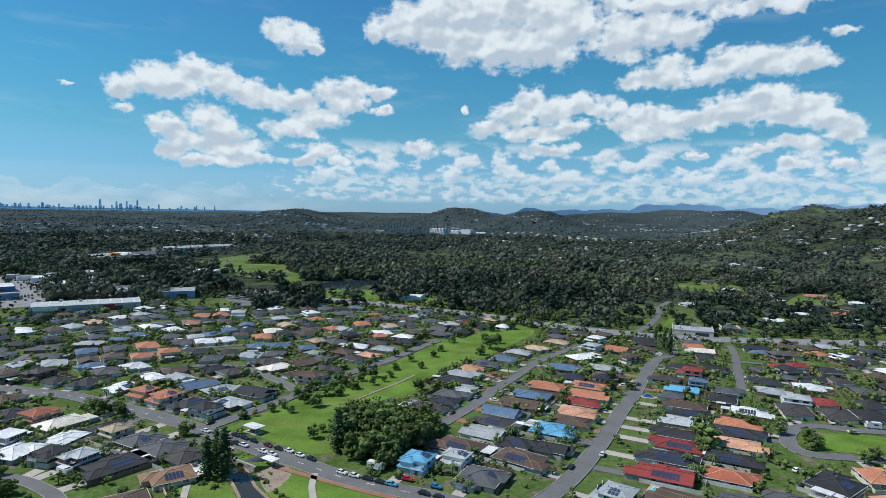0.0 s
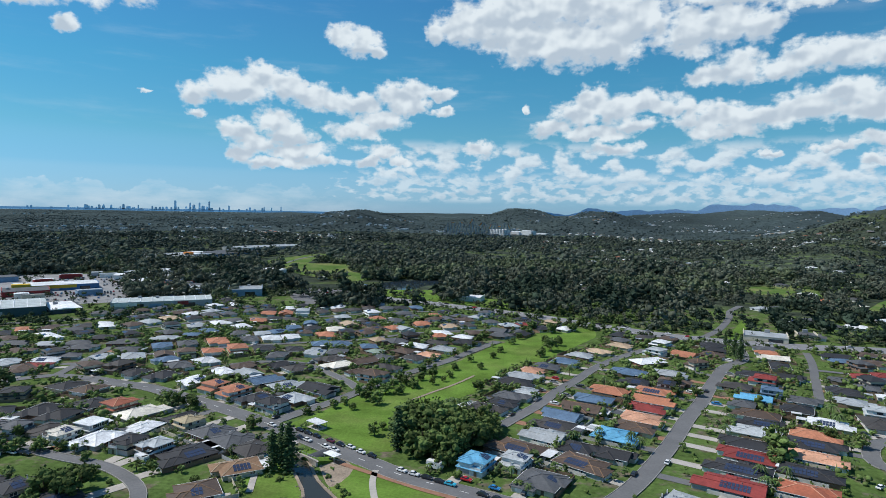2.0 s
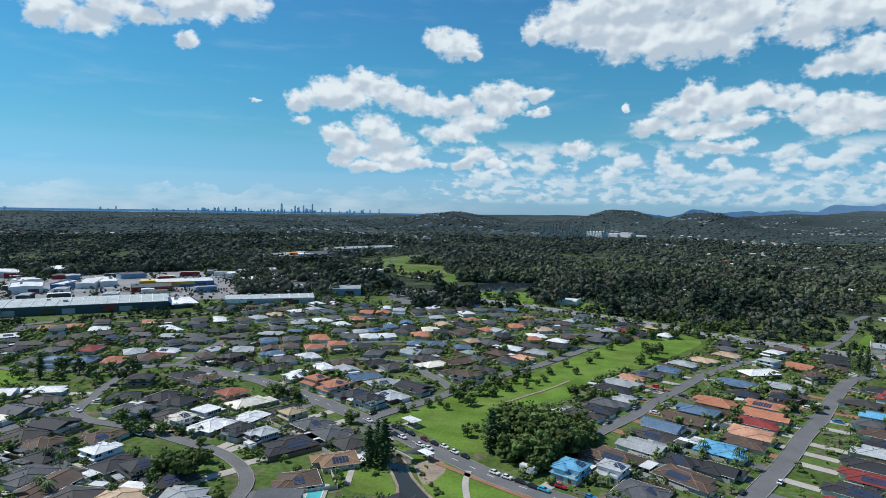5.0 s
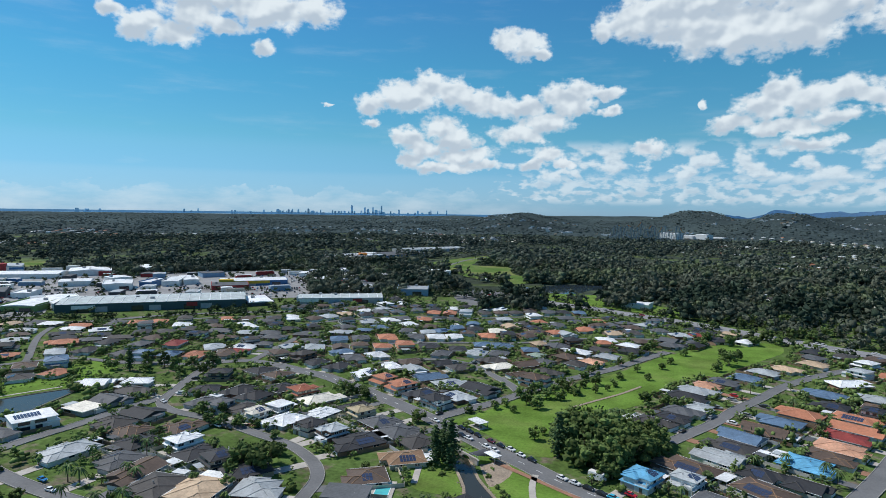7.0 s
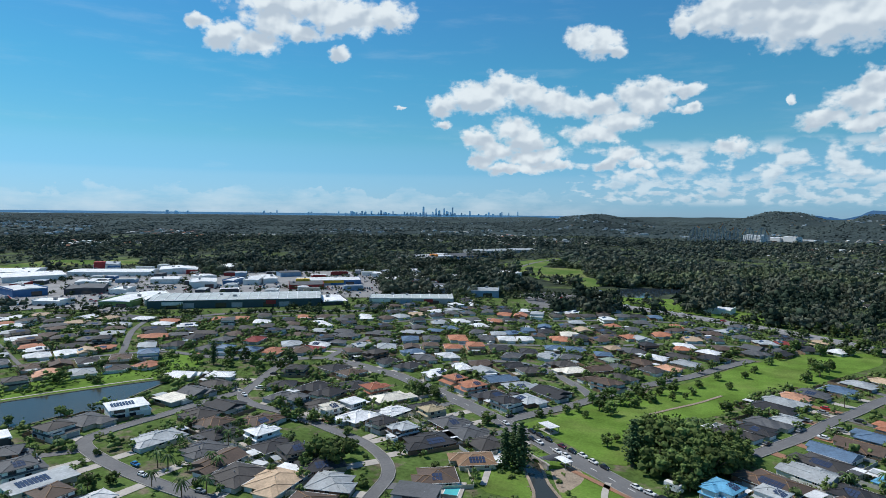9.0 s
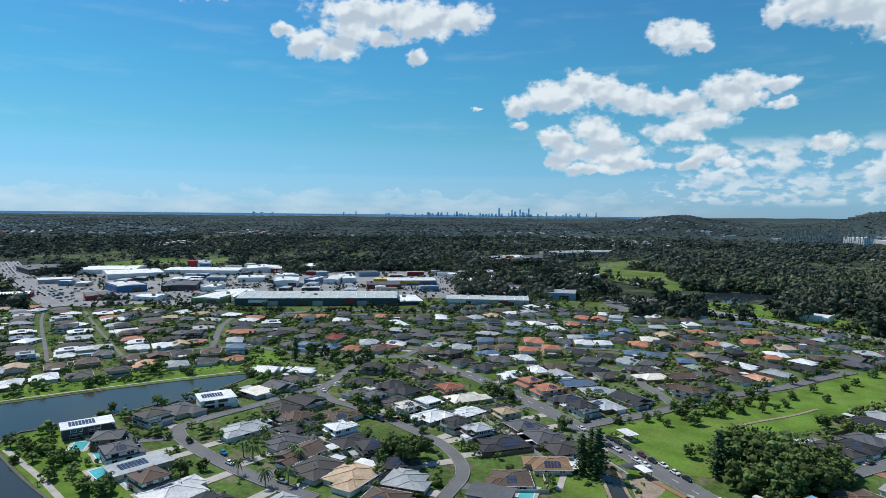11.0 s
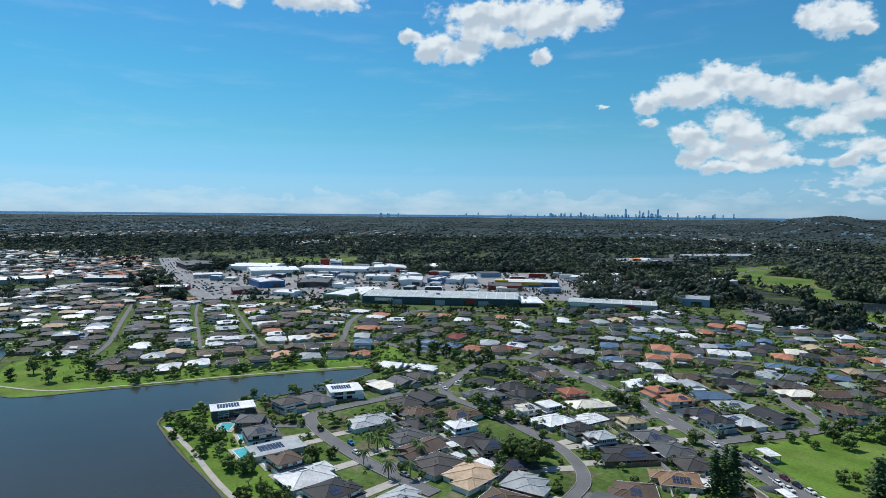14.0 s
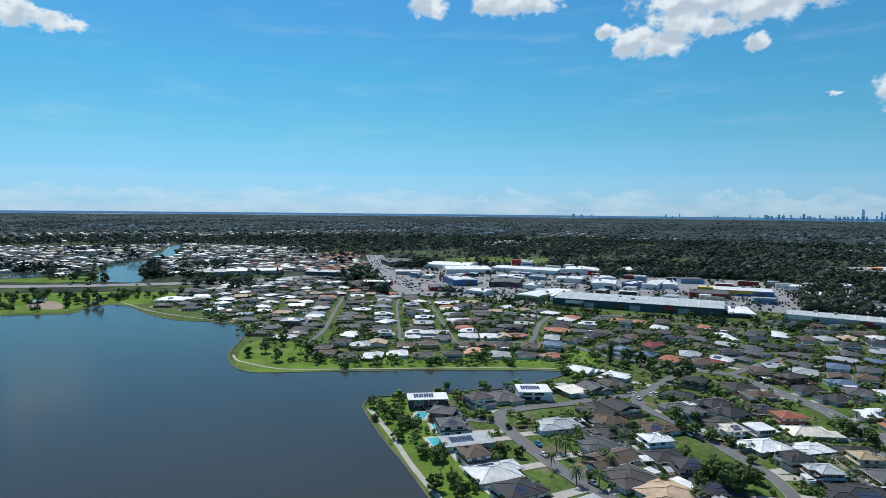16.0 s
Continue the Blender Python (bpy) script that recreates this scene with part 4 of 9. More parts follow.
            part("front_door", Solid().box(ex + 0.03, -side * hw * 0.45, 0.05, 0.09, 1.1, 2.1), M_TIMBER, root, "timber front door")
    if "f" not in flags and storeys == 1:
        g = Solid()
        for a, b, s1, s2 in (((mx - hl) / 2, -hw - 0.6, mx + hl + 1.2, 0.12), ((mx - hl) / 2, hw + 0.6, mx + hl + 1.2, 0.12), (-hl - 0.6, 0, 0.12, width + 1.2)):
            g.box(a, b, eave - 0.13, s1, s2, 0.15)
        part("gutter", g, M_TRIM if rng.random() < 0.6 else ROOFS[tone], root)
    # roof fittings
    if "s" in flags:
        if "f" in flags:
            panels(root, -hl * 0.25, 0, top + 0.1, Vector((1, 0, 0)), Vector((0, 0.98, 0.1)).normalized(), 8, 3)
        else:
            # the slope that looks towards the noon sun or the morning
            c = math.cos(radians(rot))
            up_side = -1 if c > 0 else 1
            if abs(c) < 0.35:
                up_side = rng.choice((-1, 1))
            if storeys == 2:
                cx, half, z0 = (-hl + 0.6 + hl * 0.55) / 2, hw - 0.5 + 0.55, eave
            else:
                cx, half, z0 = (mx - hl) / 2, hw + 0.55, eave
            t = math.tan(radians(pitch))
            cols = max(3, min(9, int((mx + hl - width) / 1.05) + 3))
            panels(root, cx + rng.uniform(-1, 1), up_side * half * 0.52, z0 + half * 0.48 * t, Vector((1, 0, 0)), Vector((0, -up_side, t)).normalized(), cols, 2)
    if "p" in flags or near and rng.random() < 0.3 and x > -140:
        part("patio_cover", Solid().box(-hl - 2.2, -side * hw * 0.3, 2.5, 4.6, width * 0.6, 0.12), ROOFS["w"], root, "white metal patio cover")
        for a in (-1, 1):
            part("patio_post", Solid().box(-hl - 4.3, -side * hw * 0.3 + a * width * 0.27, 0, 0.12, 0.12, 2.5), M_TRIM, root)
    if near:
        for _ in range(1):
            a = rng.uniform(-hl * 0.5, mx * 0.5)
            part("roof_vent", Solid().tube([(a, 0.9 * side, top - 0.8, 0.16), (a, 0.9 * side, top - 0.15, 0.2), (a, 0.9 * side, top + 0.05, 0.1)], 6), M_STEEL, root)
    # drive from the garage to the street
    if away < 620:
        c, s = math.cos(radians(rot)), math.sin(radians(rot))
        px, py = x + c * (hl + 0.6) - s * (y0 + y1) / 2, y + s * (hl + 0.6) + c * (y0 + y1) / 2
        for reach in range(2, 30):
            ex, ey = px + c * reach, py + s * reach
            if not clear_of_roads(ex, ey, -0.3):
                if reach < 16 and not any(inside(AREAS[k], (px + ex) / 2, (py + ey) / 2) for k in AREAS):
                    DRIVES.append((px, py, ex, ey, rng.random()))
                break
    return root


house(-95.3, 75.9, 104, 16.1, 11.3, "g", 1, "")
house(-25.0, 120.7, 65, 14.6, 11.8, "m", 1, "")
house(52.4, 112.0, 65, 13.7, 11.3, "m", 1, "")
house(-4.7, 125.3, 65, 15.7, 11.7, "m", 1, "")
house(-56.0, 112.6, 104, 13.7, 12.0, "m", 1, "")
house(-78.8, 99.0, 104, 13.6, 11.2, "k", 1, "")
house(37.8, 123.8, 65, 15.9, 11.0, "k", 1, "")
house(-115.5, 70.1, 95, 15.6, 10.5, "o", 1, "")
house(-101.8, 94.1, 14, 14.4, 11.9, "k", 1, "")
house(21.6, 141.8, 65, 16.0, 11.5, "l", 1, "")
house(-51.0, 135.2, 194, 14.7, 11.8, "k", 1, "")
house(-4.0, 148.4, 65, 13.9, 11.1, "w", 1, "")
house(66.0, 133.4, 140, 13.6, 11.6, "w", 1, "")
house(-87.1, 122.0, 104, 16.3, 10.8, "n", 1, "")
house(-102.5, 115.5, 14, 16.3, 11.2, "o", 1, "")
house(-19.5, 154.2, 65, 15.5, 11.7, "m", 1, "")
house(-42.6, 153.0, 67, 14.2, 11.5, "o", 1, "")
house(-132.2, 90.4, 95, 14.3, 11.7, "k", 1, "")
house(50.6, 154.1, 140, 14.7, 11.7, "w", 1, "")
house(9.6, 162.4, 65, 16.7, 11.3, "m", 1, "s")
house(87.3, 138.9, 140, 15.4, 11.2, "g", 1, "")
house(-119.2, 113.1, 95, 16.1, 10.5, "k", 1, "")
house(-3.0, 168.5, 65, 16.5, 12.1, "k", 1, "")
house(-87.8, 146.4, 194, 15.2, 11.3, "g", 1, "s")
house(76.7, 154.6, 140, 14.8, 11.9, "m", 1, "")
house(38.8, 169.6, 140, 16.1, 11.8, "m", 2, "")
house(-56.6, 169.0, 59, 15.8, 10.6, "k", 1, "")
house(63.7, 169.0, 140, 14.7, 11.6, "g", 1, "")
house(-139.8, 118.4, 95, 15.3, 11.7, "l", 1, "s")
house(-116.8, 141.3, 14, 15.4, 11.8, "n", 1, "s")
house(-91.2, 159.1, 194, 14.4, 9.9, "g", 2, "f")
house(86.2, 166.4, 144, 14.3, 11.0, "w", 1, "")
house(-155.7, 104.6, 91, 16.1, 12.6, "k", 2, "s")
house(55.2, 186.2, 144, 12.8, 10.8, "l", 2, "sW")
house(-120.0, 155.7, 16, 14.7, 11.5, "l", 1, "")
house(108.2, 165.0, 37, 15.2, 10.7, "m", 1, "")
house(13.9, 198.4, 245, 16.1, 13.5, "g", 1, "s")
house(-93.9, 176.3, 215, 14.4, 11.7, "n", 1, "s")
house(74.3, 185.4, 144, 16.5, 11.6, "n", 1, "")
house(-137.2, 146.8, 275, 18.7, 13.5, "t", 1, "")
house(-173.8, 107.0, 86, 18.7, 13.5, "w", 1, "s")
house(93.1, 185.1, 152, 12.5, 8.8, "g", 1, "")
house(-7.5, 208.6, 245, 11.3, 10.4, "c", 2, "sW")
house(-152.0, 144.6, 275, 16.1, 13.5, "m", 1, "")
house(6.2, 211.9, 245, 9.4, 9.5, "l", 2, "sW")
house(-133.1, 165.5, 54, 15.2, 11.2, "k", 1, "s")
house(-88.6, 195.0, 215, 15.6, 11.0, "u", 1, "s")
house(139.9, 163.1, 80, 15.6, 12.0, "o", 1, "")
house(-187.4, 106.4, 86, 12.0, 11.1, "n", 2, "s")
house(109.5, 185.9, 152, 13.7, 10.3, "g", 1, "")
house(30.8, 215.1, 324, 19.6, 11.7, "n", 1, "s")
house(76.1, 205.1, 153, 21.2, 11.7, "r", 1, "s")
house(125.1, 183.9, 37, 11.7, 9.2, "g", 1, "")
house(-146.7, 168.2, 64, 11.3, 10.7, "k", 2, "s")
house(-166.2, 149.3, 271, 19.2, 11.2, "n", 1, "")
house(100.3, 203.4, 332, 16.9, 10.4, "d", 1, "")
house(6.6, 227.0, 150, 21.2, 12.6, "n", 1, "s")
house(44.2, 225.0, 333, 11.9, 9.0, "k", 1, "")
house(155.6, 168.8, 83, 14.1, 11.1, "b", 1, "")
house(-89.5, 212.3, 56, 13.5, 11.6, "m", 1, "")
house(-111.3, 202.0, 234, 19.6, 12.6, "k", 1, "sp")
house(-202.7, 111.3, 81, 20.4, 11.7, "l", 1, "fs")
house(30.9, 229.8, 333, 13.4, 9.6, "k", 1, "s")
house(175.4, 151.6, 83, 13.5, 11.0, "g", 1, "")
house(-159.2, 170.4, 77, 14.1, 10.4, "k", 1, "")
house(83.9, 218.9, 152, 21.2, 10.8, "k", 1, "s")
house(-179.2, 154.4, 266, 14.1, 11.1, "g", 1, "s")
house(133.6, 199.7, 37, 17.6, 13.0, "k", 1, "s")
house(-124.1, 205.8, 244, 10.5, 9.1, "l", 2, "")
house(18.1, 240.8, 150, 16.5, 11.6, "l", 1, "")
house(-100.7, 219.5, 57, 14.4, 12.6, "g", 1, "")
house(174.0, 169.7, 83, 13.8, 11.4, "g", 1, "")
house(108.2, 218.6, 332, 19.2, 10.4, "k", 1, "s")
house(-169.8, 175.6, 75, 11.3, 9.9, "w", 2, "s")
house(-217.7, 112.8, 75, 13.6, 11.7, "g", 2, "s")
house(-135.5, 207.8, 257, 10.6, 9.6, "k", 2, "")
house(91.6, 231.6, 152, 19.6, 10.8, "r", 1, "s")
house(47.3, 245.5, 332, 17.0, 13.5, "c", 1, "")
house(167.0, 187.4, 83, 13.5, 11.7, "b", 1, "")
house(-186.6, 170.2, 83, 13.5, 10.8, "k", 1, "s")
house(-112.8, 226.3, 61, 13.6, 12.1, "g", 1, "s")
house(-203.2, 153.7, 261, 18.7, 11.7, "l", 1, "")
house(22.5, 254.4, 150, 17.8, 11.7, "m", 1, "s")
house(152.5, 206.3, 80, 14.1, 11.1, "o", 1, "s")
house(198.2, 165.2, 83, 14.2, 11.2, "m", 1, "")
house(-232.2, 116.5, 51, 13.5, 10.8, "g", 2, "")
house(-151.0, 211.7, 257, 17.0, 11.7, "w", 1, "")
house(117.6, 233.0, 332, 18.7, 10.8, "s", 1, "")
house(96.1, 243.7, 153, 19.6, 10.8, "k", 1, "")
house(56.5, 256.5, 333, 16.1, 10.8, "n", 1, "")
house(-124.8, 231.6, 61, 10.2, 9.0, "y", 2, "")
house(-183.3, 189.4, 83, 15.9, 11.7, "n", 1, "s")
house(-20.2, 263.0, 330, 18.7, 12.6, "s", 1, "")
house(-141.1, 225.0, 257, 14.7, 8.5, "w", 1, "")
house(-198.5, 177.8, 85, 12.8, 10.8, "n", 1, "")
house(166.9, 209.2, 83, 16.0, 12.2, "k", 2, "s")
house(26.8, 266.8, 152, 16.8, 11.2, "b", 1, "")
house(-165.0, 212.0, 255, 9.9, 9.6, "e", 2, "s")
house(189.0, 191.2, 83, 15.1, 10.7, "o", 1, "")
house(-6.0, 270.3, 330, 16.6, 12.2, "m", 1, "")
house(-132.0, 239.1, 61, 13.7, 8.8, "k", 1, "")
house(-160.5, 221.9, 255, 9.3, 9.2, "w", 2, "f")
house(123.4, 245.9, 332, 19.6, 10.8, "k", 1, "s")
house(62.5, 268.2, 333, 17.8, 12.6, "s", 1, "")
house(-100.7, 258.9, 334, 12.8, 10.8, "k", 2, "W")
house(104.8, 258.7, 153, 19.6, 11.7, "l", 1, "")
house(-252.2, 117.5, 70, 19.0, 10.5, "w", 2, "fs", "dark")
house(-212.9, 181.6, 177, 14.9, 12.0, "m", 1, "")
house(-243.0, 139.2, 0, 13.6, 11.7, "m", 2, "W")
house(-176.2, 218.0, 263, 13.6, 10.8, "m", 1, "")
house(2.7, 280.8, 332, 13.4, 10.4, "k", 1, "s")
house(221.3, 173.5, 173, 14.3, 11.3, "m", 1, "")
house(182.8, 214.0, 83, 14.6, 11.4, "n", 1, "")
house(37.1, 279.0, 156, 17.8, 11.7, "n", 1, "")
house(-187.5, 215.4, 263, 10.6, 9.5, "g", 2, "")
house(128.1, 256.6, 332, 17.6, 10.4, "o", 1, "")
house(-152.5, 243.8, 61, 19.6, 11.7, "e", 1, "")
house(209.0, 197.7, 83, 14.0, 11.9, "b", 1, "")
house(-94.5, 271.7, 330, 15.3, 10.8, "l", 1, "s")
house(-212.1, 195.5, 177, 14.8, 11.5, "k", 1, "")
house(-245.0, 153.6, 0, 17.8, 12.6, "g", 1, "")
house(67.3, 282.7, 333, 17.0, 10.8, "r", 1, "")
house(6.2, 291.1, 332, 16.0, 11.2, "g", 1, "")
house(-113.0, 269.0, 241, 15.3, 10.8, "k", 1, "s")
house(111.4, 269.7, 153, 17.8, 9.9, "k", 1, "s")
house(-199.0, 217.5, 265, 12.8, 9.9, "g", 1, "")
house(-242.7, 169.7, 66, 16.5, 14.0, "w", 2, "fs", "white")
house(44.3, 293.0, 156, 17.8, 11.7, "b", 1, "")
house(-183.6, 234.2, 263, 14.6, 11.2, "k", 1, "")
house(-165.8, 248.4, 65, 12.8, 10.8, "d", 2, "")
house(13.7, 300.3, 336, 11.2, 9.5, "l", 1, "")
house(-87.7, 288.4, 334, 18.7, 13.5, "k", 1, "")
house(-126.0, 274.7, 241, 13.6, 11.7, "o", 2, "s")
house(188.6, 238.2, 77, 16.6, 11.4, "n", 1, "")
house(114.7, 281.5, 153, 18.7, 10.8, "n", 1, "")
house(74.0, 295.1, 333, 18.7, 11.7, "o", 1, "")
house(-239.8, 190.6, 357, 14.4, 11.7, "e", 1, "f")
house(142.0, 272.4, 332, 17.0, 10.8, "w", 1, "s")
house(-195.9, 237.9, 265, 17.6, 11.2, "k", 1, "")
house(232.2, 202.9, 257, 13.7, 11.0, "b", 1, "")
house(-179.3, 251.5, 67, 14.4, 12.6, "k", 1, "")
house(207.4, 230.5, 257, 14.7, 10.8, "m", 1, "")
house(-105.2, 292.1, 48, 17.0, 12.6, "l", 1, "s")
house(54.4, 308.7, 153, 18.7, 12.6, "o", 1, "")
house(-139.1, 281.4, 245, 11.9, 10.8, "o", 2, "s")
house(-239.1, 203.7, 357, 14.3, 11.6, "g", 1, "")
house(-212.6, 233.5, 208, 12.8, 9.9, "k", 1, "")
house(8.5, 316.0, 336, 18.7, 11.7, "k", 1, "")
house(223.2, 224.9, 167, 15.5, 11.1, "n", 1, "")
house(113.7, 295.9, 154, 11.0, 9.0, "g", 1, "")
house(-66.0, 312.9, 337, 15.3, 11.7, "n", 2, "W")
house(77.5, 310.4, 333, 18.4, 11.2, "o", 1, "s")
house(163.8, 276.3, 255, 17.8, 12.6, "m", 1, "")
house(-120.1, 299.0, 48, 16.1, 11.7, "b", 1, "")
house(137.7, 292.5, 66, 13.5, 11.4, "k", 1, "")
house(247.7, 208.4, 257, 16.5, 10.7, "m", 1, "")
house(211.5, 246.1, 167, 16.5, 11.6, "k", 1, "")
house(-241.2, 217.8, 357, 17.0, 11.6, "m", 1, "")
house(180.5, 271.2, 257, 17.0, 12.6, "m", 1, "")
house(13.1, 329.1, 333, 18.7, 11.7, "l", 1, "")
house(-154.8, 291.7, 247, 17.8, 11.7, "w", 1, "s")
house(86.2, 318.9, 334, 11.3, 9.6, "k", 2, "sW")
house(123.5, 307.4, 154, 17.0, 9.9, "c", 1, "")
house(-77.3, 322.3, 228, 12.0, 10.0, "n", 1, "")
house(194.3, 271.0, 257, 16.6, 12.2, "k", 1, "")
house(-196.2, 270.9, 75, 14.7, 11.7, "n", 1, "")
house(70.7, 327.6, 153, 15.5, 11.1, "k", 1, "s")
house(171.9, 289.9, 156, 13.6, 10.8, "l", 2, "")
house(-134.2, 309.7, 138, 14.4, 11.7, "l", 1, "")
house(146.9, 306.1, 332, 15.3, 11.7, "g", 1, "")
house(217.0, 261.6, 167, 14.9, 11.3, "l", 1, "")
house(-64.0, 333.8, 329, 16.6, 12.2, "m", 1, "")
house(-223.8, 255.9, 203, 15.0, 11.1, "k", 2, "")
house(18.1, 340.5, 333, 14.6, 11.2, "s", 1, "")
house(254.8, 228.9, 257, 13.9, 11.9, "o", 1, "")
house(92.3, 330.3, 334, 17.3, 11.3, "n", 1, "")
house(-252.9, 232.0, 23, 14.7, 11.1, "w", 1, "")
house(185.9, 289.4, 257, 13.3, 9.9, "r", 1, "")
house(-111.6, 325.9, 48, 16.6, 12.2, "m", 1, "")
house(135.7, 316.8, 336, 10.2, 9.0, "b", 2, "")
house(-149.1, 311.2, 138, 16.9, 9.6, "w", 1, "")
house(-209.8, 274.3, 75, 15.3, 12.4, "k", 1, "")
house(-175.8, 298.4, 255, 16.6, 12.2, "k", 1, "")
house(-92.0, 334.7, 228, 18.7, 11.7, "e", 1, "")
house(-268.5, 221.8, 23, 15.0, 11.9, "w", 1, "")
house(168.4, 308.4, 152, 14.4, 11.2, "l", 1, "")
house(204.8, 286.1, 257, 15.6, 11.7, "k", 1, "")
house(239.7, 257.7, 257, 15.6, 10.7, "k", 1, "")
house(-124.4, 329.7, 48, 11.4, 9.5, "k", 1, "")
house(27.0, 351.9, 333, 16.6, 12.2, "g", 1, "s")
house(-79.4, 345.8, 228, 15.3, 11.7, "n", 1, "")
house(71.7, 347.6, 153, 20.4, 11.7, "b", 1, "")
house(-192.4, 301.1, 255, 13.8, 10.7, "k", 1, "")
house(96.0, 346.9, 333, 16.6, 12.2, "l", 1, "")
house(228.4, 278.6, 257, 13.8, 10.9, "k", 1, "")
house(-100.8, 347.5, 228, 15.7, 11.5, "m", 1, "")
house(-51.9, 359.3, 329, 13.8, 10.7, "m", 1, "")
house(-70.1, 357.5, 329, 12.9, 10.3, "g", 1, "")
house(-177.5, 319.1, 318, 16.6, 12.2, "g", 1, "")
house(39.3, 365.7, 333, 16.6, 12.2, "b", 1, "")
house(140.8, 339.9, 153, 14.4, 10.8, "r", 2, "W")
house(-328.1, 168.4, 159, 13.6, 11.7, "m", 2, "")
house(175.0, 325.8, 156, 16.6, 12.2, "k", 1, "")
house(262.5, 261.0, 257, 14.0, 10.5, "k", 1, "")
house(193.6, 316.2, 156, 14.7, 11.2, "w", 1, "")
house(-43.4, 368.2, 329, 14.6, 11.2, "s", 1, "")
house(-168.2, 331.1, 318, 14.9, 11.9, "w", 1, "")
house(-206.7, 308.6, 255, 16.6, 11.2, "m", 2, "")
house(-354.7, 110.6, 152, 14.4, 11.7, "m", 1, "")
house(-349.9, 125.2, 152, 17.8, 11.7, "w", 1, "")
house(-340.2, 154.9, 159, 15.3, 11.7, "m", 1, "")
house(-133.6, 351.4, 275, 15.0, 10.8, "g", 1, "")
house(-349.4, 141.7, 159, 15.3, 11.7, "w", 1, "")
house(-321.1, 198.4, 154, 16.1, 12.6, "l", 1, "")
house(-113.5, 361.2, 275, 15.3, 11.7, "l", 1, "s")
house(-101.3, 365.7, 275, 13.8, 10.7, "g", 1, "")
house(219.3, 310.1, 79, 16.6, 12.2, "g", 1, "")
house(239.9, 294.6, 257, 15.9, 11.6, "m", 1, "")
house(-60.4, 375.2, 329, 14.6, 11.2, "n", 1, "")
house(-314.7, 213.0, 140, 15.3, 11.7, "m", 1, "s")
house(-305.5, 226.2, 97, 14.4, 11.2, "o", 1, "")
house(-77.6, 372.2, 329, 10.7, 9.1, "v", 1, "")
house(141.2, 354.6, 152, 16.5, 12.2, "k", 1, "")
house(-369.1, 100.5, 242, 13.6, 11.7, "n", 1, "")
house(-334.5, 187.7, 154, 14.4, 10.8, "s", 1, "")
house(160.6, 350.5, 336, 14.2, 11.1, "k", 1, "")
house(190.5, 335.6, 156, 13.6, 10.8, "g", 1, "")
house(90.0, 376.1, 26, 23.8, 13.5, "w", 1, "")
house(50.1, 383.6, 326, 16.6, 12.2, "l", 1, "")
house(256.3, 290.3, 79, 15.6, 11.2, "m", 1, "")
house(-35.9, 386.0, 337, 16.6, 12.2, "l", 1, "")
house(115.6, 370.5, 206, 12.8, 9.9, "n", 2, "")
house(205.0, 331.6, 156, 13.8, 10.7, "k", 1, "")
house(-129.1, 368.3, 118, 14.6, 11.2, "k", 1, "")
house(-253.9, 298.6, 305, 18.7, 12.6, "n", 1, "")
house(-267.8, 287.4, 288, 18.7, 11.7, "o", 1, "")
house(-188.0, 345.8, 123, 14.0, 11.2, "n", 2, "")
house(-85.2, 385.1, 112, 12.9, 10.3, "b", 1, "")
house(-199.3, 341.0, 123, 13.8, 10.7, "n", 1, "")
house(219.0, 329.1, 79, 14.1, 10.4, "m", 1, "")
house(-162.9, 360.6, 123, 16.9, 12.2, "o", 2, "")
house(184.9, 350.1, 156, 10.7, 9.1, "g", 1, "")
house(-54.6, 392.2, 337, 16.6, 12.2, "w", 1, "")
house(-252.7, 305.6, 11, 15.5, 10.4, "r", 1, "")
house(-177.0, 355.7, 123, 13.6, 10.8, "o", 1, "")
house(-149.4, 368.6, 118, 16.1, 12.0, "k", 1, "")
house(-215.0, 335.1, 123, 16.6, 12.2, "l", 1, "")
house(-385.4, 103.9, 152, 14.3, 11.0, "m", 1, "")
house(-283.2, 282.0, 288, 15.7, 11.7, "b", 1, "s")
house(239.4, 320.0, 79, 13.6, 11.9, "k", 1, "")
house(-369.1, 155.1, 159, 15.8, 11.2, "n", 1, "")
house(-294.2, 271.7, 288, 14.0, 11.2, "b", 2, "")
house(62.8, 396.3, 326, 16.6, 12.2, "t", 1, "")
house(-355.1, 190.4, 159, 16.4, 11.2, "n", 1, "")
house(-105.1, 389.1, 112, 16.6, 12.2, "b", 1, "")
house(-349.7, 203.2, 154, 14.8, 11.3, "n", 1, "")
house(-342.5, 215.3, 154, 17.1, 12.2, "k", 1, "")
house(-383.6, 129.4, 152, 16.6, 12.2, "l", 1, "")
house(-325.0, 241.5, 140, 17.0, 12.6, "b", 2, "")
house(-118.2, 387.3, 112, 14.6, 11.2, "b", 1, "")
house(-334.3, 230.0, 140, 15.4, 11.5, "n", 1, "")
house(-43.0, 403.9, 337, 16.6, 12.2, "m", 1, "")
house(263.6, 309.5, 107, 15.9, 11.8, "m", 1, "")
house(-369.2, 171.4, 159, 16.6, 12.2, "n", 1, "")
house(-255.9, 317.1, 11, 16.0, 11.2, "w", 1, "s")
house(-384.4, 141.1, 152, 14.4, 11.7, "t", 1, "")
house(-22.7, 409.2, 333, 16.6, 12.2, "k", 1, "")
house(-71.5, 404.8, 130, 16.6, 12.2, "g", 1, "")
house(165.6, 376.6, 73, 19.6, 10.8, "k", 1, "")
house(-272.9, 308.5, 314, 17.0, 11.7, "l", 1, "")
house(210.0, 354.8, 76, 14.0, 11.2, "r", 2, "")
house(202.3, 359.5, 76, 13.6, 10.8, "r", 1, "")
house(98.8, 400.5, 140, 14.0, 11.2, "l", 2, "")
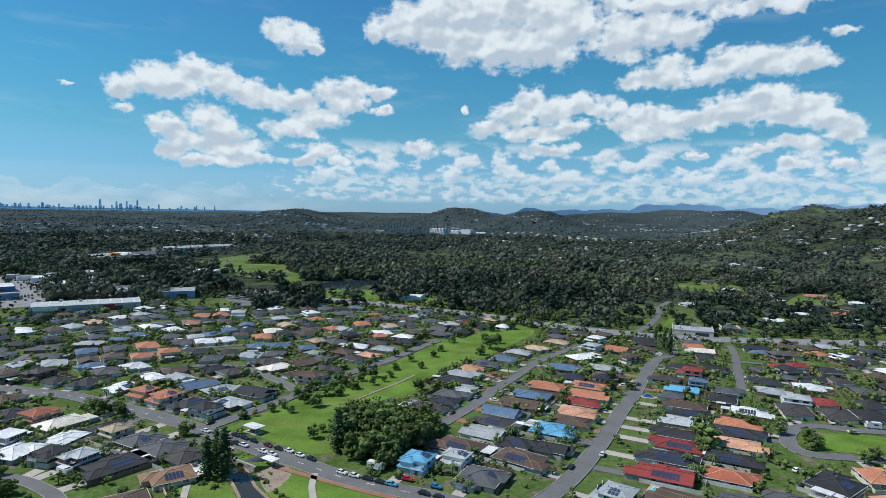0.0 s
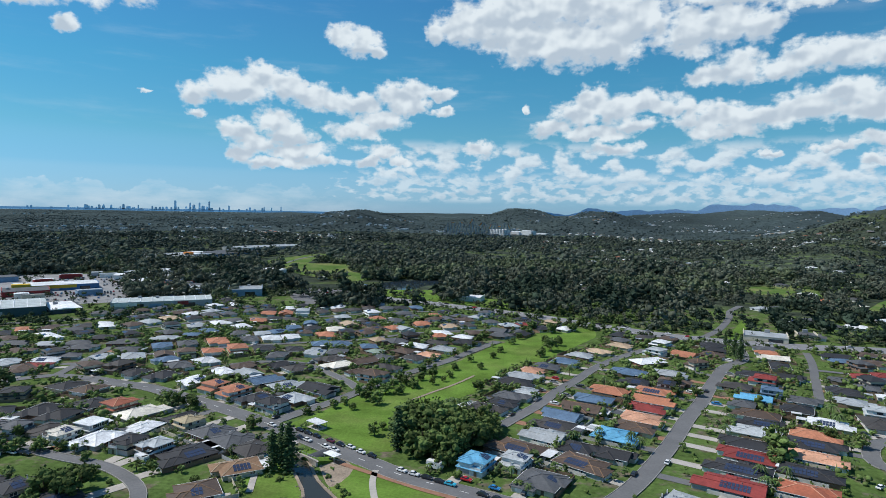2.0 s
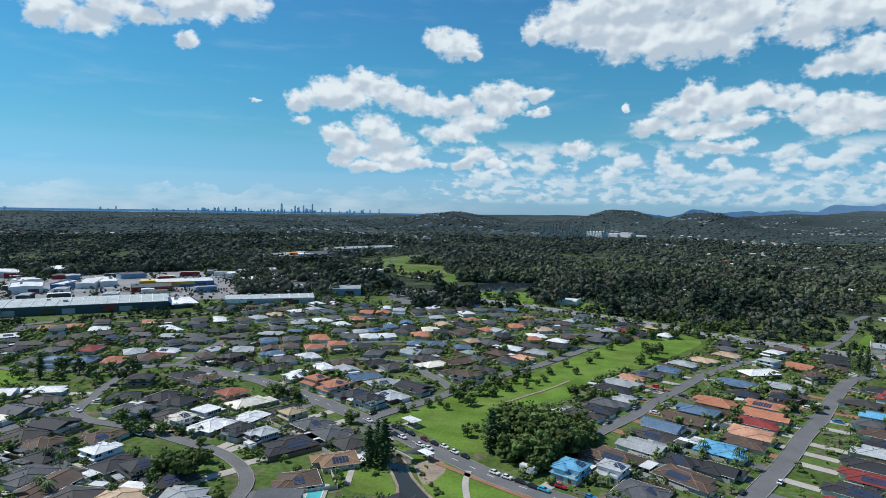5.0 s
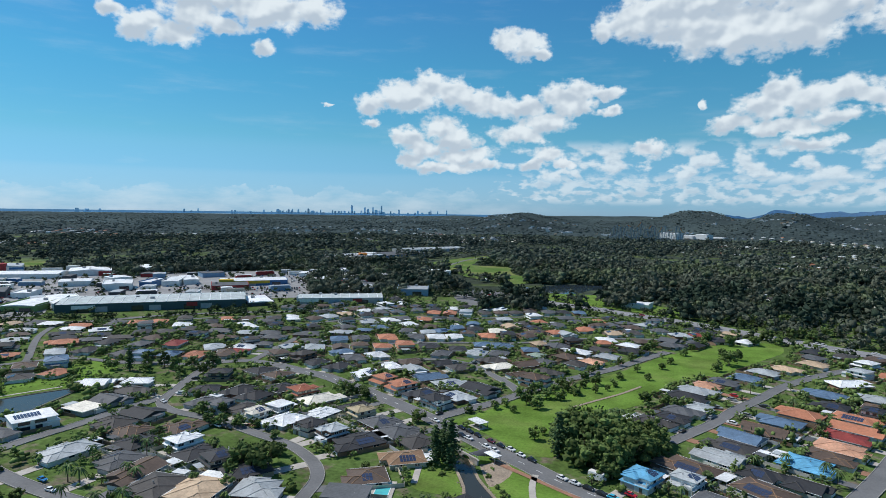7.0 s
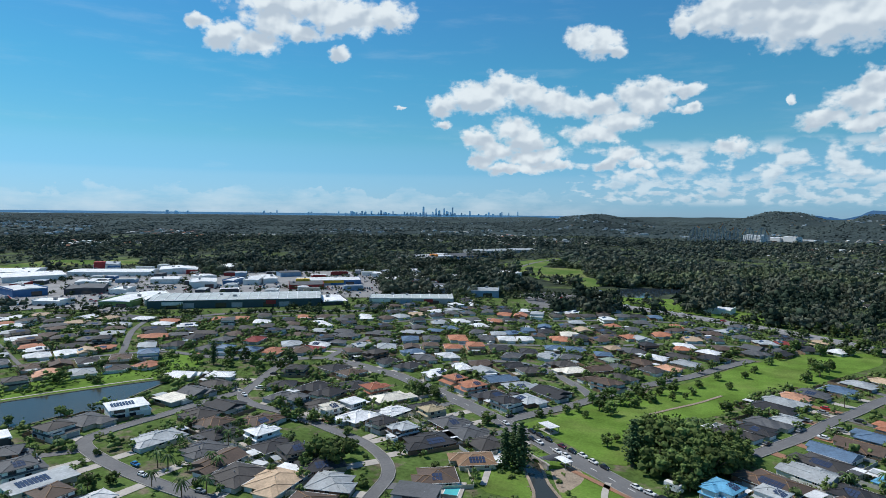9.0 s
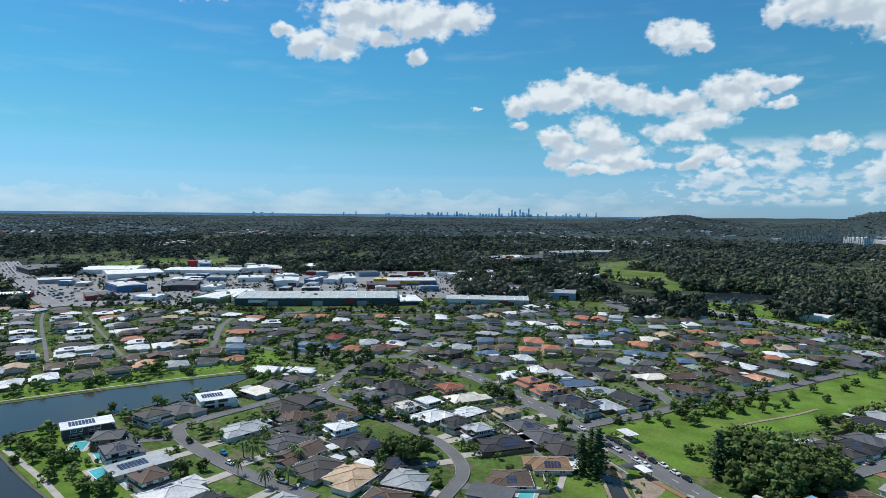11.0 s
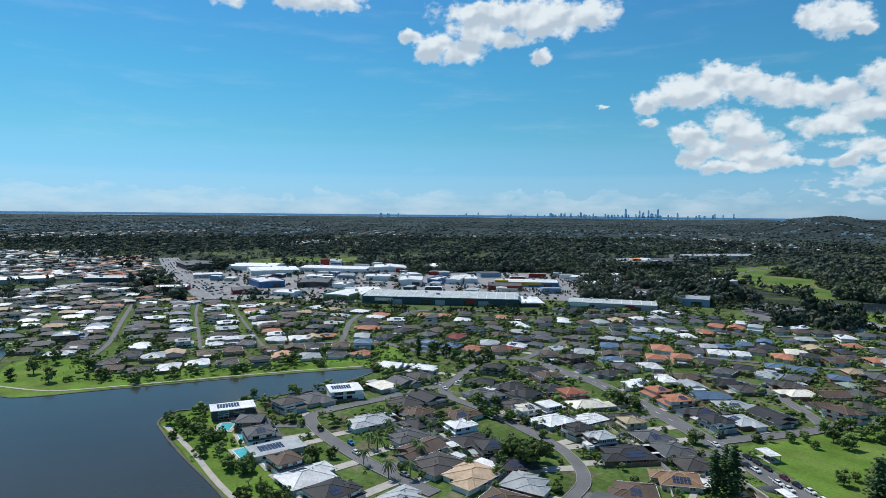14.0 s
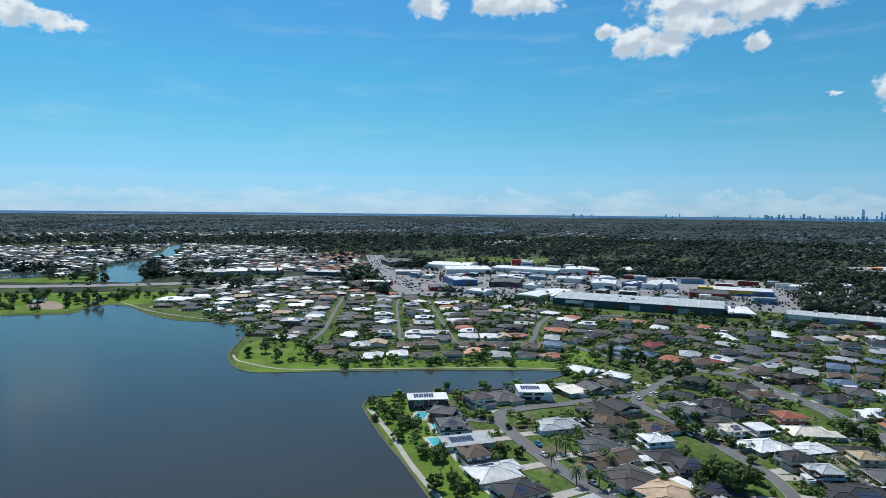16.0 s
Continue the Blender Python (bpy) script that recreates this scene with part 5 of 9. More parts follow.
house(-310.4, 272.7, 277, 14.5, 11.9, "g", 1, "")
house(-250.1, 330.0, 11, 11.4, 9.5, "g", 1, "")
house(115.9, 397.8, 140, 16.6, 12.2, "o", 1, "")
house(-83.9, 406.6, 130, 12.9, 10.3, "t", 1, "")
house(-398.1, 119.7, 152, 16.6, 12.2, "k", 1, "")
house(288.8, 299.7, 107, 16.0, 11.0, "m", 1, "")
house(-227.5, 349.4, 191, 16.5, 12.2, "g", 1, "")
house(226.3, 352.6, 79, 16.6, 12.2, "k", 1, "")
house(247.2, 340.0, 79, 16.6, 12.2, "n", 1, "")
house(-213.6, 363.3, 303, 16.1, 11.7, "b", 1, "")
house(278.0, 318.2, 107, 14.2, 11.2, "k", 1, "")
house(-201.3, 371.7, 303, 16.6, 11.9, "g", 1, "")
house(-379.9, 185.9, 339, 15.6, 11.7, "g", 1, "")
house(135.3, 400.8, 320, 15.3, 12.4, "n", 1, "s")
house(-64.3, 419.0, 130, 15.0, 12.1, "k", 2, "")
house(-185.7, 381.8, 303, 20.4, 12.6, "o", 1, "")
house(80.8, 417.2, 320, 16.6, 12.2, "t", 1, "")
house(-390.5, 170.1, 249, 12.8, 10.8, "w", 1, "")
house(-26.1, 425.3, 333, 14.6, 11.2, "w", 1, "")
house(-155.2, 397.2, 298, 16.6, 12.2, "w", 1, "")
house(-168.9, 391.7, 298, 16.6, 12.2, "g", 1, "")
house(-143.8, 403.5, 298, 15.6, 11.7, "w", 1, "")
house(-389.8, 180.3, 339, 13.2, 10.8, "w", 2, "")
house(-43.7, 427.7, 112, 12.9, 10.3, "o", 1, "")
house(-335.7, 269.6, 277, 16.6, 12.2, "k", 1, "")
house(-303.3, 306.3, 288, 16.6, 12.2, "r", 1, "")
house(-378.3, 207.6, 334, 15.3, 12.6, "w", 1, "")
house(-371.8, 220.0, 334, 16.6, 12.2, "w", 1, "")
house(-366.3, 229.3, 334, 14.6, 11.2, "t", 1, "")
house(273.1, 335.4, 107, 15.3, 11.5, "k", 1, "")
house(170.2, 397.7, 164, 18.7, 10.8, "e", 1, "")
house(-122.2, 415.3, 292, 17.1, 11.4, "o", 1, "")
house(-397.4, 173.5, 249, 14.0, 11.2, "w", 2, "")
house(-108.9, 419.7, 292, 15.4, 11.0, "k", 2, "")
house(-405.1, 155.0, 69, 12.4, 10.4, "l", 2, "")
house(-257.2, 350.1, 15, 16.6, 12.2, "g", 1, "")
house(-349.3, 258.6, 320, 17.1, 11.0, "l", 1, "")
house(-426.5, 88.1, 62, 16.6, 12.2, "l", 1, "")
house(301.8, 315.8, 107, 16.2, 11.4, "l", 1, "")
house(-416.4, 131.9, 332, 18.7, 11.7, "w", 1, "")
house(-321.8, 295.8, 277, 16.5, 11.6, "g", 1, "")
house(0.4, 437.7, 333, 16.6, 12.2, "g", 1, "")
house(-365.7, 240.9, 49, 12.9, 10.3, "o", 1, "")
house(108.0, 424.8, 140, 14.0, 11.2, "w", 2, "")
house(262.5, 351.9, 107, 16.8, 12.3, "w", 1, "s")
house(-42.7, 437.8, 112, 16.6, 12.2, "w", 1, "")
house(141.3, 416.7, 344, 16.3, 12.0, "k", 1, "")
house(-97.1, 429.7, 310, 16.5, 12.0, "n", 1, "")
house(-287.0, 334.7, 11, 16.6, 12.2, "n", 1, "")
house(-242.2, 369.1, 195, 20.4, 13.5, "g", 1, "s")
house(-139.6, 420.5, 298, 11.4, 9.5, "n", 1, "")
house(-398.9, 193.2, 71, 16.6, 12.2, "l", 1, "")
house(-19.6, 443.3, 112, 15.0, 11.0, "n", 1, "")
house(-167.3, 411.0, 298, 13.8, 10.7, "l", 1, "")
house(291.4, 336.4, 107, 15.6, 11.9, "m", 1, "")
house(83.6, 437.3, 140, 13.8, 11.0, "g", 1, "")
house(-225.2, 384.5, 195, 16.6, 12.2, "l", 1, "")
house(172.6, 411.7, 164, 15.1, 11.5, "o", 1, "")
house(-183.8, 408.5, 298, 14.2, 10.8, "g", 1, "")
house(209.3, 396.3, 162, 13.6, 10.8, "b", 1, "")
house(-420.2, 156.4, 69, 16.8, 11.4, "g", 1, "")
house(-437.9, 100.2, 62, 15.1, 11.4, "g", 1, "")
house(-267.9, 361.1, 15, 16.6, 12.2, "g", 1, "")
house(275.7, 356.5, 107, 15.7, 11.6, "g", 2, "")
house(-395.6, 215.9, 251, 13.8, 10.7, "w", 1, "")
house(253.7, 373.0, 287, 16.6, 12.2, "k", 1, "")
house(-387.6, 231.8, 251, 18.7, 12.6, "k", 1, "")
house(-212.8, 398.4, 195, 12.2, 9.9, "b", 1, "")
house(-307.1, 331.2, 11, 14.0, 11.2, "k", 2, "")
house(-121.8, 435.5, 292, 16.6, 12.2, "e", 1, "")
house(-345.3, 292.3, 277, 16.6, 12.2, "k", 1, "")
house(-71.8, 446.9, 310, 14.6, 11.2, "l", 1, "")
house(144.8, 430.2, 344, 17.1, 11.3, "k", 1, "")
house(227.9, 393.0, 259, 16.6, 12.2, "n", 1, "")
house(-448.5, 77.4, 62, 14.5, 11.2, "k", 1, "")
house(-328.9, 314.5, 277, 16.6, 12.2, "n", 1, "")
house(-285.0, 354.9, 195, 13.9, 11.9, "l", 1, "")
house(306.3, 337.3, 107, 15.5, 11.1, "k", 1, "")
house(-80.4, 448.8, 310, 13.8, 10.7, "o", 1, "")
house(-417.6, 185.1, 249, 17.1, 12.3, "k", 1, "s")
house(15.9, 456.8, 202, 14.5, 10.6, "g", 1, "")
house(-139.4, 436.2, 292, 14.6, 11.2, "k", 1, "")
house(254.2, 382.9, 287, 11.9, 9.9, "w", 2, "")
house(-384.4, 252.6, 49, 15.1, 12.0, "k", 2, "")
house(176.8, 425.1, 164, 15.8, 12.1, "g", 1, "")
house(102.7, 449.1, 58, 15.6, 11.7, "m", 1, "")
house(-264.3, 379.3, 15, 15.6, 11.7, "k", 1, "")
house(-433.2, 161.6, 69, 16.6, 11.6, "k", 1, "")
house(213.7, 410.2, 162, 16.8, 12.1, "k", 1, "")
house(-153.8, 436.4, 298, 14.6, 11.2, "b", 1, "")
house(-450.7, 105.9, 62, 17.0, 12.3, "k", 1, "s")
house(-407.9, 219.1, 251, 14.7, 11.2, "o", 1, "")
house(-207.9, 413.8, 134, 13.8, 10.7, "b", 1, "")
house(-370.5, 278.8, 229, 20.4, 12.6, "o", 1, "")
house(87.0, 456.2, 58, 16.2, 10.7, "k", 1, "")
house(-361.4, 292.4, 229, 13.8, 10.7, "g", 1, "")
house(120.0, 449.4, 58, 14.3, 10.9, "n", 1, "")
house(-172.8, 432.2, 105, 14.2, 11.4, "n", 1, "")
house(-304.3, 352.4, 15, 15.9, 11.6, "g", 1, "")
house(-232.6, 403.7, 148, 16.6, 12.2, "g", 1, "")
house(-40.3, 464.4, 292, 16.6, 12.2, "t", 1, "")
house(246.9, 395.5, 287, 13.5, 10.8, "o", 1, "")
house(325.0, 336.0, 107, 16.4, 10.7, "b", 1, "")
house(-446.1, 141.3, 247, 18.7, 11.7, "g", 1, "")
house(267.1, 384.7, 287, 16.2, 11.1, "n", 1, "")
house(31.0, 470.3, 112, 16.6, 12.2, "k", 1, "")
house(-100.1, 461.5, 310, 16.1, 10.8, "k", 1, "")
house(-27.1, 472.1, 292, 16.6, 11.9, "m", 1, "s")
house(-258.1, 396.3, 148, 15.2, 11.2, "k", 1, "")
house(-465.3, 86.9, 67, 13.5, 11.7, "g", 1, "")
house(-117.5, 458.6, 123, 16.6, 12.2, "t", 1, "")
house(-62.0, 469.7, 292, 16.6, 12.2, "o", 1, "")
house(298.6, 368.1, 107, 14.1, 11.3, "k", 1, "")
house(48.9, 472.3, 54, 15.6, 11.7, "w", 1, "")
house(-193.3, 434.3, 134, 16.6, 12.2, "w", 1, "")
house(285.6, 381.0, 197, 13.7, 11.3, "g", 1, "")
house(-339.3, 334.9, 129, 15.7, 11.0, "m", 1, "")
house(-420.8, 224.6, 251, 16.7, 11.5, "n", 2, "")
house(6.5, 477.4, 292, 16.6, 12.2, "l", 1, "")
house(-146.5, 456.0, 105, 14.1, 11.0, "b", 1, "")
house(-382.0, 289.0, 229, 16.7, 11.8, "k", 1, "")
house(-369.8, 306.0, 229, 15.5, 11.3, "k", 1, "")
house(-352.3, 326.3, 129, 15.3, 11.7, "k", 1, "")
house(317.9, 360.1, 107, 15.4, 12.0, "m", 1, "")
house(236.1, 418.5, 87, 14.5, 11.9, "n", 1, "")
house(-437.6, 199.1, 71, 16.6, 12.2, "l", 1, "")
house(-331.9, 348.3, 129, 14.7, 11.1, "m", 1, "")
house(-455.0, 158.0, 69, 16.6, 12.2, "k", 1, "")
house(17.8, 481.6, 292, 12.2, 9.9, "r", 1, "")
house(-301.8, 377.6, 328, 25.5, 9.0, "w", 1, "")
house(251.2, 413.8, 87, 15.2, 11.4, "n", 1, "")
house(-464.3, 142.4, 247, 15.2, 11.1, "m", 2, "s")
house(-403.7, 270.9, 49, 16.6, 12.2, "l", 1, "")
house(-287.5, 392.2, 58, 13.6, 10.8, "k", 1, "")
house(-321.1, 365.2, 129, 14.8, 10.5, "n", 1, "")
house(-226.0, 430.8, 134, 16.6, 12.2, "l", 1, "")
house(-84.9, 479.6, 310, 16.6, 12.2, "g", 1, "")
house(-241.7, 423.0, 134, 15.4, 11.8, "k", 2, "")
house(-420.1, 246.9, 251, 16.6, 12.2, "m", 1, "")
house(-134.2, 468.9, 123, 16.6, 12.2, "g", 1, "")
house(-477.2, 105.2, 67, 22.1, 14.4, "b", 2, "")
house(-8.2, 489.6, 292, 14.6, 11.2, "g", 1, "")
house(-483.8, 82.4, 67, 14.0, 11.3, "m", 1, "")
house(-213.8, 443.2, 134, 16.6, 12.2, "w", 1, "")
house(314.9, 378.3, 107, 15.5, 11.8, "n", 1, "")
house(-436.3, 228.9, 251, 18.7, 12.6, "w", 1, "")
house(-43.5, 492.4, 292, 16.6, 12.2, "g", 1, "")
house(299.7, 393.3, 197, 14.8, 10.7, "l", 1, "")
house(-28.4, 494.2, 292, 16.6, 12.2, "n", 1, "")
house(-395.5, 297.9, 229, 16.5, 11.6, "k", 1, "")
house(266.3, 419.2, 89, 14.1, 11.9, "l", 1, "")
house(-165.9, 469.3, 105, 14.8, 12.1, "m", 1, "s")
house(-191.3, 459.9, 105, 16.6, 12.2, "o", 1, "")
house(-383.4, 318.5, 229, 15.0, 11.5, "w", 1, "")
house(-101.2, 488.0, 123, 13.8, 10.7, "o", 1, "")
house(-422.4, 266.7, 49, 13.8, 10.7, "k", 1, "")
house(-348.1, 359.4, 129, 16.6, 12.2, "w", 1, "")
house(-207.3, 456.5, 134, 14.9, 11.2, "g", 1, "")
house(285.8, 412.2, 89, 15.4, 11.8, "g", 1, "")
house(-469.7, 176.5, 69, 14.8, 12.1, "b", 1, "")
house(-488.0, 122.0, 67, 16.6, 11.9, "n", 1, "")
house(-368.0, 344.3, 129, 14.0, 11.2, "g", 2, "")
house(-181.0, 470.7, 105, 14.6, 11.2, "k", 1, "")
house(-272.9, 424.4, 328, 16.6, 12.2, "n", 1, "")
house(-73.5, 500.5, 111, 14.7, 10.7, "g", 1, "")
house(-130.6, 489.0, 123, 15.3, 11.8, "l", 1, "")
house(-419.0, 284.4, 49, 14.6, 11.2, "n", 1, "")
house(-337.7, 377.7, 129, 16.6, 12.2, "k", 1, "")
house(-287.6, 417.8, 124, 14.4, 11.7, "w", 1, "")
house(-461.6, 211.0, 71, 16.6, 12.2, "w", 1, "")
house(-450.9, 234.4, 251, 15.5, 11.0, "k", 2, "")
house(-498.6, 99.0, 67, 15.3, 10.5, "g", 1, "")
house(-482.0, 162.4, 247, 17.0, 11.7, "n", 1, "")
house(16.8, 508.7, 54, 15.0, 11.7, "k", 1, "")
house(-3.0, 510.1, 61, 15.9, 11.0, "k", 1, "")
house(-20.7, 511.0, 61, 14.6, 11.2, "l", 1, "")
house(-303.2, 411.9, 124, 16.6, 12.2, "m", 1, "")
house(-405.1, 312.7, 210, 16.3, 11.2, "w", 1, "")
house(-266.2, 437.4, 328, 16.6, 12.2, "l", 1, "")
house(321.9, 398.4, 89, 16.0, 11.7, "k", 1, "")
house(-489.2, 151.9, 247, 16.6, 12.2, "g", 1, "")
house(-506.7, 75.5, 67, 16.6, 12.2, "g", 1, "")
house(-57.9, 510.2, 111, 16.6, 12.2, "o", 1, "")
house(-321.0, 402.0, 124, 17.4, 11.7, "n", 1, "")
house(-500.7, 127.9, 67, 15.5, 11.9, "w", 1, "")
house(-334.0, 394.5, 129, 15.3, 11.0, "o", 1, "s")
house(-109.5, 505.3, 123, 17.0, 12.6, "w", 2, "")
house(-295.6, 424.6, 124, 12.9, 9.9, "w", 1, "")
house(307.0, 417.4, 89, 13.6, 11.9, "k", 1, "")
house(-358.6, 374.1, 129, 15.8, 11.7, "m", 2, "s")
house(-372.4, 362.6, 129, 16.1, 11.7, "o", 1, "")
house(-244.0, 459.1, 314, 16.6, 12.2, "k", 1, "")
house(-429.0, 296.4, 30, 15.0, 11.2, "l", 1, "")
house(-384.8, 352.4, 129, 16.3, 12.5, "o", 1, "")
house(-394.9, 341.0, 122, 16.6, 12.2, "g", 1, "")
house(-478.9, 208.7, 249, 17.4, 11.7, "k", 2, "s")
house(-84.0, 516.2, 111, 16.6, 12.2, "g", 1, "")
house(-259.6, 454.5, 314, 16.6, 12.2, "t", 1, "")
house(-453.1, 262.0, 251, 14.3, 11.0, "n", 1, "")
house(-465.9, 238.7, 251, 16.6, 12.2, "l", 1, "")
house(-411.9, 325.0, 210, 17.0, 11.8, "o", 1, "")
house(-491.2, 185.8, 69, 16.6, 12.2, "w", 1, "")
house(-502.1, 157.9, 249, 15.2, 11.5, "g", 1, "")
house(-167.8, 499.6, 285, 17.5, 12.0, "l", 2, "")
house(-518.3, 96.0, 69, 15.0, 11.4, "k", 1, "")
house(-181.2, 495.3, 285, 16.1, 11.5, "o", 1, "")
house(-194.9, 492.4, 285, 17.5, 11.6, "o", 1, "s")
house(-444.8, 287.9, 30, 14.6, 11.3, "g", 1, "")
house(-513.9, 132.9, 69, 16.1, 12.4, "b", 1, "")
house(-237.8, 474.7, 314, 16.6, 12.2, "g", 1, "")
house(-153.6, 509.5, 303, 17.0, 11.4, "m", 1, "")
house(-49.3, 531.0, 111, 15.1, 11.5, "k", 1, "")
house(-226.7, 484.0, 314, 16.6, 12.2, "g", 1, "")
house(-141.6, 516.8, 303, 16.1, 11.2, "n", 1, "")
house(-286.7, 454.0, 148, 15.7, 11.3, "k", 1, "")
house(-489.6, 221.5, 71, 16.6, 12.2, "w", 1, "")
house(-467.2, 267.5, 251, 18.7, 11.7, "g", 1, "")
house(-129.8, 524.3, 303, 15.7, 11.9, "m", 1, "")
house(-534.9, 76.1, 69, 14.1, 11.3, "b", 1, "")
house(-530.5, 107.2, 69, 16.6, 12.2, "t", 1, "")
house(-436.8, 320.9, 30, 16.6, 12.2, "w", 1, "")
house(-279.0, 465.7, 148, 16.3, 11.4, "k", 1, "")
house(-213.0, 499.7, 285, 16.6, 12.2, "g", 1, "")
house(-509.0, 191.2, 69, 15.0, 11.6, "k", 1, "s")
house(-117.9, 531.6, 303, 15.0, 11.7, "m", 1, "")
house(-531.3, 129.5, 69, 16.6, 12.2, "k", 1, "")
house(-200.4, 510.0, 105, 13.9, 11.2, "k", 1, "")
house(-519.4, 175.0, 249, 17.0, 10.8, "w", 1, "")
house(-103.6, 538.3, 291, 15.4, 11.7, "g", 1, "s")
house(-489.3, 247.7, 251, 16.6, 12.2, "w", 1, "")
house(-271.2, 477.3, 148, 17.4, 12.1, "n", 1, "")
house(-449.1, 317.3, 102, 20.4, 11.7, "g", 1, "")
house(-505.1, 218.6, 249, 17.4, 11.4, "n", 1, "s")
house(-90.6, 543.4, 291, 15.8, 11.9, "k", 1, "")
house(-77.5, 548.4, 291, 15.8, 11.6, "b", 1, "")
house(-546.1, 95.1, 69, 14.6, 11.2, "w", 1, "")
house(-188.0, 521.9, 105, 16.0, 11.4, "w", 1, "")
house(-263.9, 489.3, 148, 17.0, 11.1, "n", 1, "")
house(-463.6, 309.8, 102, 16.6, 12.2, "t", 1, "")
house(-162.7, 533.9, 123, 14.0, 11.0, "g", 1, "")
house(-486.3, 278.3, 250, 14.2, 11.8, "k", 1, "")
house(-541.7, 144.2, 69, 15.2, 11.8, "l", 1, "")
house(-556.5, 68.7, 69, 20.4, 12.6, "k", 1, "")
house(-535.4, 171.6, 249, 16.6, 12.4, "k", 1, "")
house(-503.4, 252.4, 250, 14.9, 11.8, "o", 1, "s")
house(-527.6, 198.5, 69, 17.0, 11.7, "b", 1, "")
house(-222.3, 518.3, 148, 13.7, 11.5, "m", 1, "")
house(-518.4, 223.0, 249, 16.3, 11.3, "l", 2, "")
house(-326.1, 464.7, 304, 14.8, 12.3, "g", 1, "s")
house(-314.7, 472.8, 304, 15.7, 12.5, "k", 1, "")
house(-251.2, 509.7, 148, 17.0, 12.5, "w", 2, "")
house(-481.2, 302.7, 102, 16.6, 12.2, "w", 1, "")
house(-112.1, 558.6, 291, 13.9, 12.0, "w", 1, "")
house(-210.3, 529.6, 148, 15.4, 11.6, "k", 1, "")
house(-504.2, 274.5, 250, 13.9, 11.6, "m", 1, "")
house(-555.1, 148.4, 69, 17.1, 11.1, "k", 1, "")
house(-548.7, 175.9, 249, 14.9, 11.9, "k", 2, "")
house(-148.7, 556.7, 303, 13.8, 11.6, "l", 1, "")
house(-568.7, 97.6, 69, 14.7, 11.9, "w", 1, "")
house(-540.9, 203.8, 66, 15.1, 11.9, "m", 1, "")
house(-564.7, 126.9, 249, 15.9, 11.8, "w", 1, "")
house(-532.5, 228.1, 246, 14.5, 11.0, "m", 1, "")
house(-501.8, 293.5, 131, 14.6, 11.7, "m", 1, "")
house(-241.8, 528.8, 148, 14.8, 10.7, "w", 1, "")
house(-526.4, 259.6, 250, 16.6, 12.2, "w", 1, "")
house(-586.4, 38.6, 69, 16.6, 12.2, "k", 1, "")
house(-570.0, 152.5, 68, 16.6, 12.2, "m", 1, "")
house(-582.7, 101.9, 69, 14.2, 10.7, "k", 1, "")
house(-554.0, 208.9, 66, 16.2, 12.3, "g", 1, "")
house(-525.9, 273.0, 250, 13.8, 10.7, "w", 1, "")
house(-563.0, 189.7, 248, 16.6, 12.2, "n", 1, "")
house(-544.9, 243.8, 70, 12.2, 9.9, "w", 1, "")
house(-522.9, 289.4, 131, 14.6, 11.2, "t", 1, "")
house(-255.1, 543.2, 148, 13.6, 11.2, "k", 1, "")
house(-581.8, 159.8, 68, 15.6, 11.7, "m", 2, "")
house(-542.6, 267.4, 250, 16.1, 11.2, "m", 1, "s")
house(-595.5, 109.7, 68, 16.6, 12.2, "l", 1, "")
house(-566.6, 215.1, 66, 15.0, 11.4, "l", 1, "")
house(-578.4, 189.1, 248, 17.1, 11.2, "n", 1, "")
house(-559.8, 240.5, 246, 15.5, 11.4, "n", 1, "")
house(-595.1, 131.3, 68, 16.6, 12.2, "t", 1, "")
house(-614.0, 16.4, 69, 16.6, 12.2, "k", 1, "")
house(-264.6, 556.6, 238, 13.6, 11.2, "k", 1, "")
house(-595.0, 164.4, 68, 17.2, 11.7, "g", 1, "")
house(-579.8, 219.7, 66, 17.2, 12.5, "g", 1, "")
house(-591.7, 193.6, 248, 15.4, 12.3, "m", 1, "")
house(-614.2, 113.6, 68, 14.2, 11.6, "m", 1, "")
house(-575.7, 247.8, 246, 16.2, 11.9, "g", 1, "")
house(-613.6, 144.6, 248, 14.7, 11.0, "n", 1, "")
house(-608.0, 169.6, 68, 17.5, 11.2, "o", 1, "")
house(-594.5, 222.8, 66, 15.2, 10.6, "b", 1, "")
house(-631.6, 72.7, 68, 16.6, 12.2, "w", 1, "")
house(-604.7, 198.7, 248, 15.0, 11.2, "w", 1, "")
house(-621.0, 174.9, 68, 17.4, 11.2, "m", 2, "")
house(-632.8, 146.2, 68, 13.7, 11.7, "m", 1, "")
house(-649.9, 27.5, 68, 34.0, 21.6, "w", 1, "")
house(-614.3, 219.6, 248, 16.6, 12.2, "t", 1, "")
house(-646.7, 90.9, 68, 16.6, 12.2, "t", 1, "")
house(-625.1, 205.2, 248, 15.6, 11.7, "g", 1, "")
house(-646.6, 126.0, 68, 13.7, 11.5, "g", 1, "")
house(-632.1, 187.6, 68, 16.6, 12.2, "l", 1, "")
house(-640.5, 166.5, 68, 16.6, 12.2, "t", 1, "")
house(-661.4, 54.4, 68, 16.6, 12.2, "w", 1, "")
house(-647.6, 148.9, 68, 16.6, 12.2, "g", 1, "")
house(-628.0, 226.2, 248, 15.1, 11.6, "k", 1, "")
house(-649.5, 190.6, 248, 15.0, 10.8, "m", 1, "")
house(-663.8, 134.3, 68, 14.7, 11.8, "m", 1, "")
house(-645.7, 208.3, 248, 15.2, 11.2, "o", 1, "")
house(-660.2, 161.9, 68, 15.8, 10.7, "n", 1, "")
house(-646.6, 243.8, 338, 14.2, 11.8, "n", 1, "")
house(-666.1, 228.4, 248, 15.7, 11.1, "k", 1, "")
